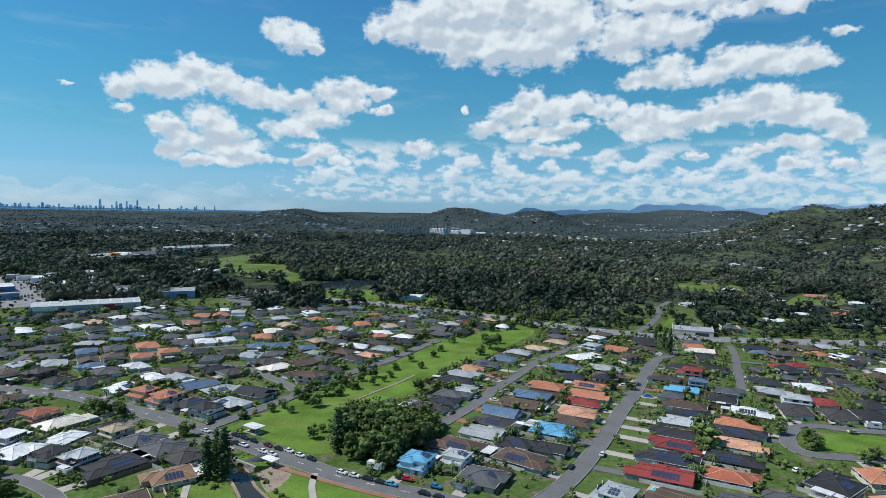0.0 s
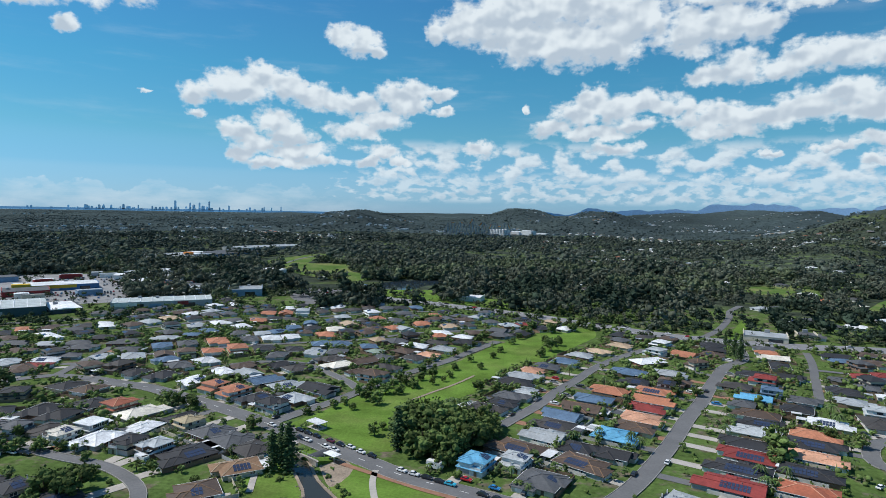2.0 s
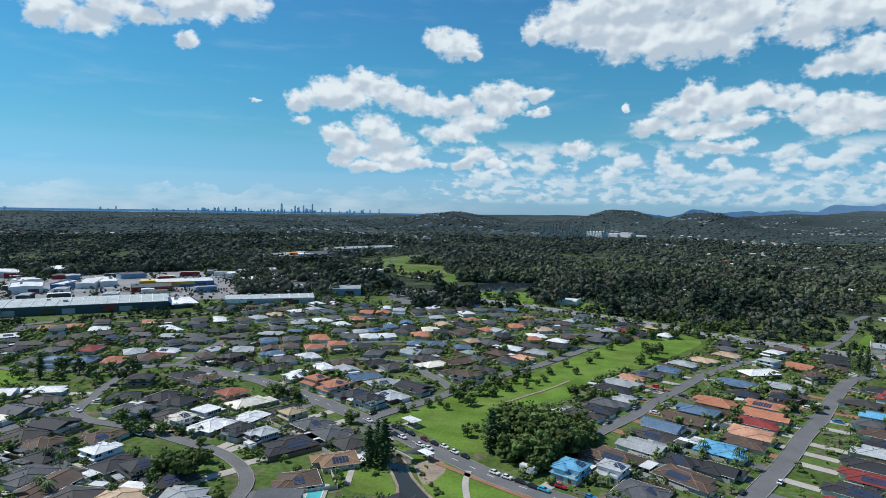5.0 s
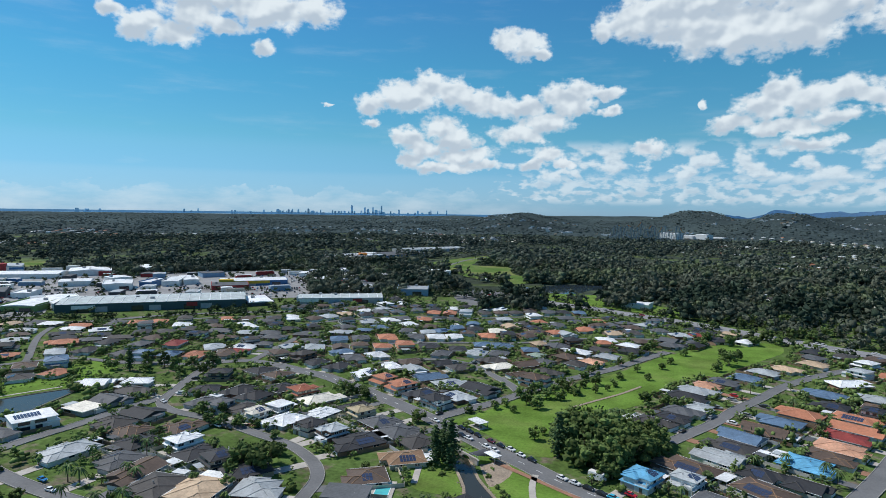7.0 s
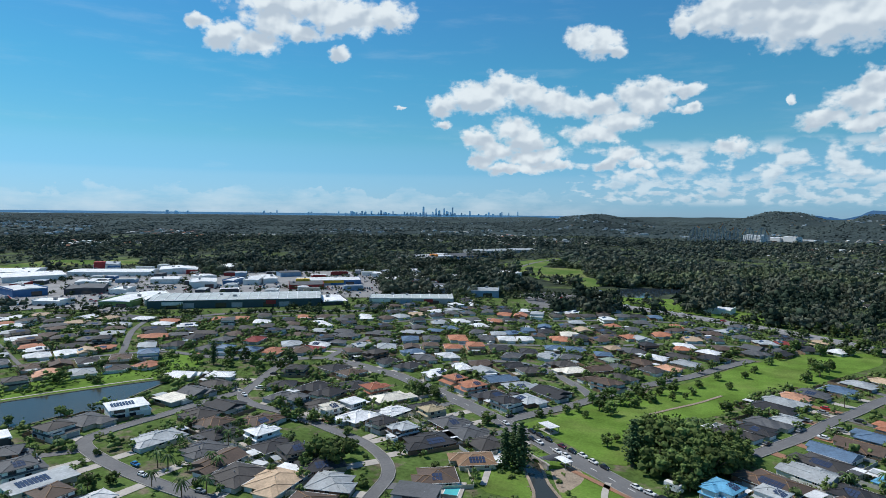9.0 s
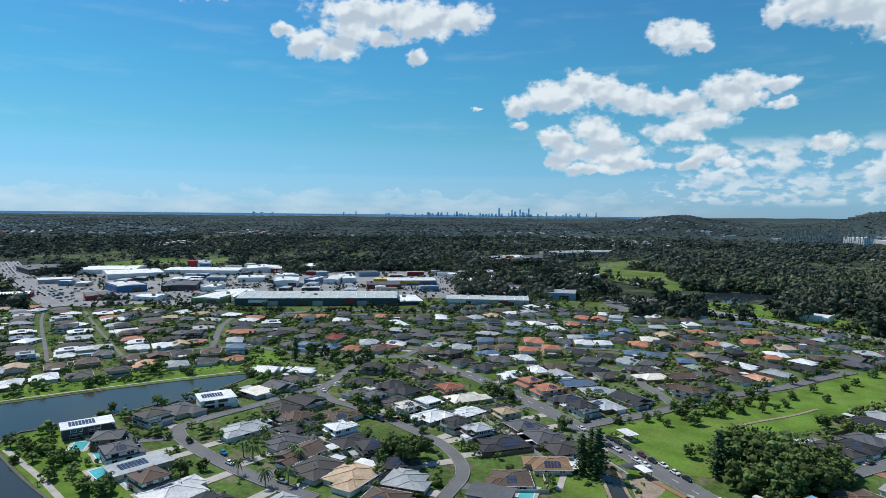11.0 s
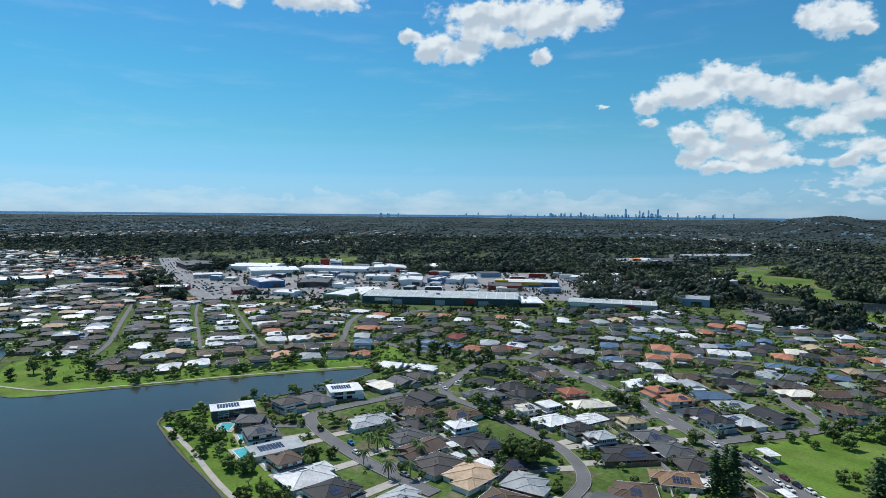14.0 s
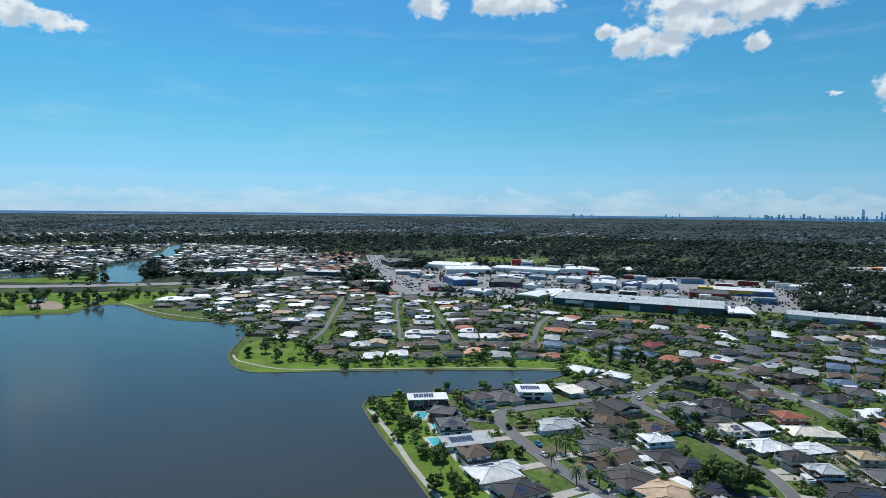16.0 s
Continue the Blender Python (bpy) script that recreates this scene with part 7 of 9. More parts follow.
SHOPS = ((-900, 430), (-760, 300), (-640, 330), (-560, 330), (-520, 450), (-330, 560), (-270, 600), (-330, 780), (-480, 790), (-640, 700), (-800, 640))
small_shops()


def tower(a, wide, top):
    """A high-rise of the far city by the sea."""
    r = 4700.0
    x, y = -r * math.sin(radians(a)), r * math.cos(radians(a))
    z = float(land(x, y)) - 5
    rng = random.Random(int(a * 100))
    s = Solid().box(0, 0, 0, wide, wide * 0.8, (top - z) * 0.93)
    s.box(rng.uniform(-0.15, 0.15) * wide, 0, (top - z) * 0.9, wide * 0.6, wide * 0.5, (top - z) * 0.1)
    s.box(0, wide * 0.1, 0, wide * 1.25, wide, (top - z) * rng.uniform(0.35, 0.55))
    ob = new("tower_block", s.mesh("tower_block", M_HAZE))
    ob.matrix_world = pose(x, y, z, 0, 0, a)
    tagged(ob, "blue-grey high-rise tower of a distant city", "tower", "distant skyline")


tower(35.79, 18, 84)
tower(34.73, 18, 86)
tower(34.01, 14, 70)
tower(33.27, 15, 100)
tower(32.90, 29, 86)
tower(32.53, 18, 80)
tower(31.96, 22, 74)
tower(31.11, 11, 90)
tower(30.53, 15, 84)
tower(30.01, 15, 88)
tower(29.33, 15, 131)
tower(29.09, 11, 86)
tower(28.15, 12, 118)
tower(27.86, 19, 104)
tower(27.40, 12, 120)
tower(27.11, 23, 98)
tower(26.61, 12, 129)
tower(26.44, 23, 83)
tower(25.46, 12, 77)
tower(24.98, 12, 102)
tower(24.15, 12, 80)
tower(23.48, 12, 81)
tower(22.81, 16, 82)
tower(22.00, 8, 99)
tower(21.36, 8, 92)
tower(20.53, 8, 102)
tower(35.27, 28, 64)
tower(33.65, 29, 67)
tower(31.58, 30, 67)
tower(28.40, 31, 72)
tower(51.77, 21, 83)
tower(51.07, 25, 79)
tower(44.66, 12, 69)
tower(43.26, 12, 74)
tower(39.64, 12, 82)
tower(38.33, 16, 75)
tower(35.97, 23, 93)
tower(35.55, 15, 82)

# towns on the far plain: pale specks of roofs among the trees
def far_towns():
    rng, s, tints = random.Random(31), Solid(), []
    for a0, a1, r0, r1, count in ((58, 104, 2300, 3800, 620), (60, 80, 2500, 3000, 120), (-26, 2, 2400, 3700, 320), (14, 40, 1900, 3600, 170), (-37, -26, 1500, 1900, 70), (5, 16, 2300, 3000, 70)):
        for _ in range(count // 9):
            ca, cr = rng.uniform(a0, a1), rng.uniform(r0, r1)
            for _ in range(9):
                a, r = ca + rng.gauss(0, 0.9), cr + rng.gauss(0, 30)
                x, y = -r * math.sin(radians(a)), r * math.cos(radians(a))
                size, t = rng.uniform(9, 17) * float(shrink(r)), rng.choice((0, 0, 0, 0, 1, 2))
                n = len(s.f)
                z = float(land(x, y))
                s.box(x, y, z, size, size * 0.6, size * 0.28, a + rng.uniform(-40, 40))
                s.box(x, y, z + size * 0.28, size * 0.7, size * 0.4, size * 0.09, a)
                tints += [t] * (len(s.f) - n)
    me = s.mesh("far_town", ROOFS["w"])
    me.materials.append(ROOFS["l"])
    me.materials.append(ROOFS["t"])
    me.polygons.foreach_set("material_index", tints)
    tagged(new("far_town", me), "pale roofs of far towns among trees", "houses", kind="stuff")


far_towns()

rng = random.Random(8)
for _ in range(26):
    a = rng.choice((rng.uniform(25, 37), rng.uniform(18, 52)))
    tower(a, rng.uniform(8, 16), EYE + 4700 * math.tan(radians(rng.uniform(-0.16, 0.06))))

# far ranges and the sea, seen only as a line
# the range's blue is distance haze, painted as its base colour
haze_blue = material("hazed_range", (0.36, 0.56, 0.80), 1.0, grain=0.004, grain_amount=0.12, stain_amount=0.1, bump=0)
for name, r, lo, hi, tops in (("backdrop", 4880.0, -45, -2, ((-8.1, 0.5, 1.2), (-11, 0.45, 3.5), (-15.5, 0.62, 2.6), (-19, 1.15, 2.4), (-22.5, 1.22, 2.8), (-27, 0.95, 3.5), (-31.5, 1.35, 2.5), (-36, 1.45, 4), (-42, 1.3, 4))),):
    s = Solid()
    steps = 260
    for k in range(steps + 1):
        a = lo + (hi - lo) * k / steps
        e = max([-0.4] + [0.86 * t * math.exp(-((a - c) / w) ** 4) for c, t, w in tops]) + 0.22 * noise.noise((a * 0.45, 3, 0)) + 0.12 * noise.noise((a * 1.3, 7, 0)) + 0.05 * noise.noise((a * 4.0, 5, 0))
        p = (-r * math.sin(radians(a)), r * math.cos(radians(a)))
        s.v += [(*p, 20.0), (*p, EYE + r * math.tan(radians(e)))]
        if k:
            n = len(s.v)
            s.f.append((n - 4, n - 2, n - 1, n - 3))
    tagged(new(name, s.mesh(name, haze_blue)), "mountain range on the horizon, tinted haze blue", "mountains", kind="structure")
sea = Solid()
for k in range(121):
    a = 14 + 100 * k / 120
    p = Vector((-math.sin(radians(a)), math.cos(radians(a))))
    sea.v += [(*(p * 4480), EYE + 4480 * math.tan(radians(-0.42))), (*(p * 4915), EYE + 4915 * math.tan(radians(-0.23)))]
    if k:
        n = len(sea.v)
        sea.f.append((n - 4, n - 2, n - 1, n - 3))
tagged(new("sea", sea.mesh("sea", material("sea_water", (0.05, 0.15, 0.27), 0.95, grain=0.01, bump=0, spec=0.05))), "thin blue line of sea at the horizon", "water", kind="structure")

# ---- plants ----
ICO = [(0, 0, -1), (0.7236, -0.5257, -0.4472), (-0.2764, -0.8506, -0.4472), (-0.8944, 0, -0.4472), (-0.2764, 0.8506, -0.4472), (0.7236, 0.5257, -0.4472), (0.2764, -0.8506, 0.4472), (-0.7236, -0.5257, 0.4472), (-0.7236, 0.5257, 0.4472), (0.2764, 0.8506, 0.4472), (0.8944, 0, 0.4472), (0, 0, 1)]
ICO_F = [(0, 2, 1), (0, 3, 2), (0, 4, 3), (0, 5, 4), (0, 1, 5), (1, 2, 6), (2, 3, 7), (3, 4, 8), (4, 5, 9), (5, 1, 10), (1, 6, 10), (2, 7, 6), (3, 8, 7), (4, 9, 8), (5, 10, 9), (6, 7, 11), (7, 8, 11), (8, 9, 11), (9, 10, 11), (10, 6, 11)]


OCT = [(0.95, 0.1, -0.2), (-0.25, 0.95, -0.2), (-0.8, -0.6, -0.2), (0.55, 0.35, 0.62), (-0.5, 0.3, 0.66), (0.0, -0.62, 0.64), (0.3, -0.95, -0.25)]
OCT_F = [(3, 4, 5), (0, 1, 3), (1, 4, 3), (1, 2, 4), (2, 5, 4), (2, 6, 5), (6, 0, 5), (0, 3, 5), (1, 0, 6), (1, 6, 2)]


def lump(s, c, r, rng, rough=0.3, flat=0.8, plain=False):
    s.add([(c[0] + p[0] * r * (1 + rng.uniform(-rough, rough)), c[1] + p[1] * r * (1 + rng.uniform(-rough, rough)), c[2] + p[2] * r * flat * (1 + rng.uniform(-rough, rough))) for p in (OCT if plain else ICO)], OCT_F if plain else ICO_F)


def sprig(s, c, size, rng):
    """A small bent leaf cluster."""
    d = Vector((rng.gauss(0, 1), rng.gauss(0, 1), rng.gauss(0, 0.7))).normalized()
    u = d.orthogonal().normalized() * size * rng.uniform(0.4, 0.8)
    v = d.cross(u).normalized() * size * rng.uniform(0.7, 1.2)
    c = Vector(c)
    s.add([c - u - v * 0.6, c + u - v * 0.6, c + u * 0.8 + v * 0.6 + d * size * 0.3, c - u * 0.8 + v * 0.6 + d * size * 0.3], ((0, 1, 2, 3),))


def crown(kind, seed, full=1.0):
    """A crown one unit high over a trunk foot, and its trunk with limbs."""
    rng = random.Random(seed)
    leaves, wood = Solid(), Solid()
    if kind in ("broad", "gum"):
        tall = 0.34 if kind == "gum" else 0.24
        wood.tube([(0, 0, 0, 0.035), (0.01, 0.01, tall, 0.025), (0.02, 0, 0.62, 0.01)])
        tips = []
        n = int((30 if kind == "broad" else 20) * (0.4 + 0.6 * full))
        for k in range(n):
            a, rr = rng.uniform(0, 6.28), (0.36 if kind == "broad" else 0.30) * math.sqrt(rng.random())
            p = (rr * math.cos(a), rr * math.sin(a), rng.uniform(0.32, 0.88) - rr * 0.5)
            tips.append(p)
            lump(leaves, p, rng.uniform(0.075, 0.14) / (0.75 + 0.25 * full), rng, 0.34, 0.8, full < 1)
            if k % 3 == 0:
                wood.beam((0.01, 0.01, tall), p, 0.018)
        for k in range(int((300 if kind == "broad" else 280) * full)):
            p = rng.choice(tips)
            d = Vector((rng.gauss(0, 1), rng.gauss(0, 1), rng.gauss(0.2, 0.8))).normalized() * rng.uniform(0.10, 0.185)
            sprig(leaves, (p[0] + d.x, p[1] + d.y, p[2] + d.z), 0.042, rng)
    elif kind == "pine":
        wood.tube([(0, 0, 0, 0.028), (0, 0, 0.95, 0.005)])
        for k in range(14):
            z = 0.10 + 0.88 * k / 14
            rr = (0.27 * (1 - z) ** 0.75 + 0.012) * rng.uniform(0.6, 1.2)
            for q in range(8):
                a = q * 0.698 + k * 0.5 + rng.uniform(-0.2, 0.2)
                r1 = rr * rng.uniform(0.45, 1.3)
                for m in range(3):
                    rad = r1 * (m + 0.7) / 3
                    lump(leaves, (rad * math.cos(a), rad * math.sin(a), z - rad * 0.12 + rng.uniform(-0.01, 0.01)), 0.034 - 0.006 * m, rng, 0.5, 0.7)
    elif kind == "palm":
        wood.tube([(0, 0, 0, 0.03), (0.02, 0, 0.4, 0.022), (0.03, 0.01, 0.82, 0.018)])
        for k in range(15):
            a = k * 2.4
            lift = rng.uniform(-0.1, 0.35)
            prev = None
            for m in range(5):
                u = m / 4
                q = Vector((0.03 + 0.36 * u * math.cos(a), 0.01 + 0.36 * u * math.sin(a), 0.82 + lift * u - 0.42 * u * u))
                side = Vector((-math.sin(a), math.cos(a), 0)) * 0.06 * (1 - u * 0.75)
                down = Vector((0, 0, -0.035))
                if prev:
                    leaves.add([prev[0] - prev[1] + down, prev[0], q, q - side + down], ((0, 1, 2, 3),))
                    leaves.add([prev[0], prev[0] + prev[1] + down, q + side + down, q], ((0, 1, 2, 3),))
                prev = (q, side)
    else:
        wood.tube([(0, 0, 0, 0.06), (0, 0, 0.4, 0.03)])
        for k in range(7):
            a, rr = rng.uniform(0, 6.28), 0.4 * math.sqrt(rng.random())
            lump(leaves, (rr * math.cos(a), rr * math.sin(a), rng.uniform(0.35, 0.65)), rng.uniform(0.25, 0.38), rng, 0.3, 0.8, full < 1)
        for k in range(int(70 * full)):
            a, b = rng.uniform(0, 6.28), rng.uniform(0.1, 1)
            sprig(leaves, (0.62 * math.cos(a) * math.sqrt(1 - b * b * 0.6), 0.62 * math.sin(a) * math.sqrt(1 - b * b * 0.6), 0.25 + 0.7 * b), 0.12, rng)
    return leaves.mesh("crown", M_LEAF[kind]), wood.mesh("trunk", M_TRUNK)


PLANTS = {k: [crown(k, 10 * i + j) for j in range(n)] for i, (k, n) in enumerate((("broad", 7), ("gum", 5), ("pine", 3), ("palm", 4), ("bush", 5)))}
LIGHT = {}
for kind in ("broad", "gum", "bush"):
    LIGHT[kind] = [crown(kind, 900 + j, 0.25) for j in range(3)]
PLANT_NOTE = {"broad": "leafy round-crowned garden tree on grass", "gum": "tall grey-green eucalypt with open crown", "pine": "tall dark conical pine beside the culvert", "palm": "slender garden palm with drooping fronds", "bush": "dense green garden shrub"}
STANDING = []


LOOSE = {}
LOOSE_SHRUBS = []
TALLY = {}


def tree(kind, x, y, high):
    rng = random.Random(int(x * 13 + y * 7 + 5))
    name = "palm_tree" if kind == "palm" else "pine_tree" if kind == "pine" else "shrub" if kind == "bush" else "tree"
    wide = rng.uniform(0.9, 1.25)
    k = rng.randrange(len(PLANTS[kind]))
    if any((x - bx) ** 2 + (y - by) ** 2 < 60 for bx, by, br in BUILT if br == 6.5):
        return
    TALLY[name] = TALLY.get(name, 0) + 1
    STANDING.append((x, y, high * 0.3))
    if TALLY[name] > (285 if name == "tree" else 80):  # past those that can be counted
        LOOSE.setdefault((kind, k), []).append((x, y, rng.uniform(0, 6.28), high * wide, high))
        return
    root = thing(name, pose(x, y, 0, 0, 0, rng.uniform(0, 360)), PLANT_NOTE[kind], "shrub" if kind == "bush" else "tree", "garden " + kind + " plants")
    high = high * 0.8 if kind == "palm" else high
    root.scale = (high * wide, high * wide, high)
    for label, me in zip(("crown", "trunk"), PLANTS[kind][k]):
        ob = new(label, me)
        ob.parent = root


def join_loose():
    """The rest of the garden plants as one mesh."""
    pts, idx, mats, slots, n = [], [], [], [], 0
    for (kind, k), places in LOOSE.items():
        place = np.array(places)
        for me in (PLANTS[kind][k] if kind in ("palm", "pine") else LIGHT[kind][k % 3]):
            v = np.empty(len(me.vertices) * 3)
            me.vertices.foreach_get("co", v)
            v = v.reshape(-1, 3)
            faces = [tuple(p.vertices) for p in me.polygons]
            if me.materials[0] not in slots:
                slots.append(me.materials[0])
            for x, y, a, w, h in place:
                c, s = math.cos(a) * w, math.sin(a) * w
                pts.append(np.stack([x + c * v[:, 0] - s * v[:, 1], y + s * v[:, 0] + c * v[:, 1], h * v[:, 2]], -1))
                idx.extend(tuple(n + i for i in f) for f in faces)
                mats.extend([slots.index(me.materials[0])] * len(faces))
                n += len(v)
    if not pts:
        return
    me = bpy.data.meshes.new("garden_trees")
    me.from_pydata(np.concatenate(pts).tolist(), [], idx)
    for m in slots:
        me.materials.append(m)
    me.polygons.foreach_set("material_index", mats)
    tagged(new("garden_trees", me), "many green trees and shrubs in the farther gardens", "trees", kind="stuff")


tree("pine", -76.9, 197.8, 15.5)
tree("pine", -71.4, 198.5, 18.5)
tree("pine", -75.2, 201.8, 16.5)
tree("pine", 149.1, 393.4, 17.0)
tree("pine", 150.5, 406.5, 15.0)
tree("pine", -37.6, 222.3, 18.0)
tree("pine", 153.2, 431.8, 12.0)
tree("broad", -49.4, 235.3, 6.2)
tree("broad", -99.8, 236.2, 6.2)
tree("broad", -135.6, 255.3, 6.2)
tree("broad", -84.1, 256.3, 4.7)
tree("broad", -74.7, 265.7, 4.7)
tree("broad", -71.2, 271.4, 4.7)
tree("broad", -65.7, 264.8, 3.9)
tree("broad", -62.4, 277.7, 6.2)
tree("broad", -56.4, 274.0, 7.0)
tree("broad", -49.1, 291.7, 6.2)
tree("broad", -43.9, 303.4, 6.2)
tree("broad", -34.7, 310.1, 4.7)
tree("broad", -27.4, 325.8, 4.7)
tree("broad", -25.5, 341.3, 4.7)
tree("broad", -17.6, 361.6, 5.5)
tree("broad", -11.3, 346.2, 4.7)
tree("broad", -4.3, 374.1, 4.7)
tree("broad", -17.3, 405.0, 4.7)
tree("broad", -0.1, 389.9, 4.7)
tree("broad", 7.5, 416.2, 5.5)
tree("broad", 25.0, 382.7, 7.8)
tree("broad", 32.7, 399.3, 11.0)
tree("broad", 38.8, 417.3, 7.8)
tree("broad", -64.6, 300.0, 5.5)
tree("broad", -55.8, 291.2, 6.2)
tree("broad", -41.5, 317.0, 4.7)
tree("broad", -50.9, 311.0, 5.5)
tree("broad", -29.5, 316.8, 3.9)
tree("broad", -47.5, 242.2, 3.9)
tree("broad", -1.1, 304.4, 7.0)
tree("broad", 3.1, 299.9, 6.2)
tree("broad", -11.1, 303.7, 6.2)
tree("broad", 92.2, 326.7, 7.0)
tree("broad", 87.9, 310.6, 7.0)
tree("broad", 98.3, 311.3, 6.2)
tree("broad", 81.0, 295.8, 6.2)
tree("broad", 106.8, 244.4, 11.0)
tree("broad", 103.9, 232.4, 11.0)
tree("broad", 99.3, 226.6, 7.0)
tree("broad", 141.9, 249.5, 7.0)
tree("broad", 147.7, 237.5, 6.2)
tree("broad", 148.2, 234.7, 6.2)
tree("broad", 150.2, 243.7, 6.2)
tree("broad", 157.4, 220.6, 6.2)
tree("broad", 164.3, 224.6, 6.2)
tree("broad", 133.2, 255.7, 6.2)
tree("broad", 58.7, 281.2, 6.2)
tree("broad", -15.1, 415.8, 7.0)
tree("broad", -11.6, 431.3, 7.0)
tree("broad", 18.9, 450.6, 8.0)
tree("broad", 24.0, 468.8, 9.0)
tree("broad", 37.5, 461.2, 9.0)
tree("broad", 43.8, 485.1, 9.0)
tree("broad", 30.4, 420.1, 7.0)
tree("broad", 54.3, 469.7, 8.0)
tree("broad", 64.7, 492.3, 10.0)
tree("broad", 70.0, 478.3, 9.0)
tree("broad", 81.7, 504.4, 10.0)
tree("broad", 89.8, 516.0, 9.0)
tree("broad", 95.2, 500.7, 10.0)
tree("broad", 109.4, 529.5, 10.0)
tree("broad", 31.6, 526.1, 9.0)
tree("broad", 41.3, 551.3, 9.0)
tree("broad", 52.1, 540.3, 10.0)
tree("broad", 61.7, 560.2, 10.0)
tree("broad", 72.6, 542.8, 10.0)
tree("broad", 86.7, 569.9, 11.0)
tree("broad", 95.9, 558.0, 10.0)
tree("broad", 111.2, 573.0, 11.0)
tree("broad", 12.6, 433.6, 6.0)
tree("broad", -21.9, 387.9, 6.0)
tree("broad", -28.0, 372.1, 6.0)
tree("broad", -41.5, 346.3, 6.0)
tree("broad", -61.8, 300.2, 6.5)
tree("broad", -63.9, 290.6, 6.0)
tree("broad", -67.3, 285.1, 7.0)
tree("broad", -52.7, 313.0, 7.0)
tree("broad", -48.2, 307.1, 6.0)
tree("broad", -53.5, 300.8, 6.0)
tree("broad", -43.4, 331.4, 6.0)
tree("broad", -36.5, 325.0, 6.0)
tree("broad", 122.0, 548.7, 9.0)
tree("broad", 132.2, 537.9, 9.0)
tree("broad", 148.4, 551.9, 9.0)
tree("broad", -35.6, 227.9, 14.0)
tree("broad", -33.6, 233.8, 16.0)
tree("broad", -29.6, 228.2, 17.0)
tree("broad", -27.6, 238.9, 16.0)
tree("broad", -23.5, 228.5, 15.0)
tree("broad", -20.8, 235.7, 16.0)
tree("broad", -28.1, 217.6, 15.0)
tree("broad", -23.7, 215.2, 12.0)
tree("broad", -19.8, 216.9, 14.0)
tree("broad", -15.9, 219.2, 13.0)
tree("broad", -16.7, 228.9, 14.0)
tree("broad", -13.8, 234.9, 14.0)
tree("broad", -10.8, 241.1, 13.0)
tree("broad", -7.4, 242.5, 13.0)
tree("broad", -4.0, 244.6, 12.0)
tree("broad", -11.0, 224.8, 13.0)
tree("broad", -8.0, 229.4, 12.0)
tree("broad", -4.9, 235.3, 11.0)
tree("broad", -1.7, 240.4, 7.8)
tree("broad", -16.7, 243.9, 12.0)
tree("broad", -22.7, 246.8, 12.0)
tree("broad", -28.9, 249.8, 13.0)
tree("broad", -34.3, 246.2, 14.0)
tree("broad", -16.5, 214.1, 11.0)
tree("broad", -13.4, 247.4, 11.0)
tree("broad", -7.8, 253.1, 7.8)
tree("broad", -37.9, 239.6, 13.0)
tree("broad", -21.3, 257.2, 7.8)
tree("broad", -4.2, 251.2, 11.0)
tree("broad", -20.5, 208.1, 7.0)
tree("broad", -17.2, 210.2, 7.0)
tree("broad", -260.4, 93.2, 6.2)
tree("broad", -255.7, 95.9, 5.5)
tree("broad", -243.6, 88.3, 4.7)
tree("broad", -248.8, 94.4, 5.5)
tree("broad", -218.3, 88.8, 5.5)
tree("broad", -229.2, 94.9, 6.2)
tree("broad", -250.5, 99.9, 4.7)
tree("broad", -195.0, 93.7, 6.2)
tree("broad", -200.0, 91.4, 5.5)
tree("broad", -172.7, 83.1, 6.2)
tree("broad", -174.1, 89.9, 5.5)
tree("broad", -164.8, 89.1, 6.2)
tree("broad", -182.9, 111.4, 5.5)
tree("broad", -187.3, 116.5, 6.2)
tree("broad", -184.2, 123.1, 4.7)
tree("broad", -178.3, 198.3, 6.2)
tree("broad", -174.0, 200.0, 6.2)
tree("broad", -166.2, 202.2, 7.0)
tree("broad", -159.2, 203.3, 5.5)
tree("broad", -191.0, 208.7, 7.0)
tree("broad", -183.2, 212.0, 6.2)
tree("broad", -264.4, 153.7, 5.5)
tree("broad", -272.1, 136.7, 4.7)
tree("broad", -355.2, 93.3, 7.0)
tree("broad", -333.8, 102.4, 6.2)
tree("broad", -335.2, 121.7, 6.2)
tree("broad", -318.8, 148.9, 6.2)
tree("broad", -315.5, 183.1, 7.0)
tree("broad", -299.3, 192.9, 6.2)
tree("broad", -295.3, 228.7, 4.7)
tree("broad", -152.2, 218.5, 5.5)
tree("broad", -151.7, 206.3, 3.9)
tree("broad", -144.5, 196.9, 3.9)
tree("broad", -132.7, 184.0, 5.5)
tree("broad", -137.6, 168.3, 11.0)
tree("broad", -131.0, 168.1, 11.0)
tree("broad", -130.8, 173.2, 11.0)
tree("broad", -136.9, 162.1, 7.0)
tree("broad", -139.4, 260.7, 6.2)
tree("broad", -144.1, 257.6, 7.8)
tree("broad", -151.0, 257.9, 7.8)
tree("broad", -188.7, 191.5, 3.9)
tree("broad", -189.2, 182.5, 3.9)
tree("broad", -207.3, 127.4, 3.1)
tree("broad", -210.9, 135.0, 3.1)
tree("broad", -222.7, 133.9, 3.1)
tree("pine", -278.6, 249.3, 15.0)
tree("broad", -268.7, 250.9, 8.0)
tree("gum", -267.3, 262.5, 10.0)
tree("broad", -258.8, 262.2, 8.5)
tree("gum", -251.2, 266.4, 9.0)
tree("broad", -288.8, 246.8, 7.0)
tree("broad", -237.6, 259.8, 7.0)
tree("gum", -238.7, 268.4, 11.0)
tree("broad", -246.6, 252.8, 7.0)
tree("gum", -280.5, 264.1, 9.0)
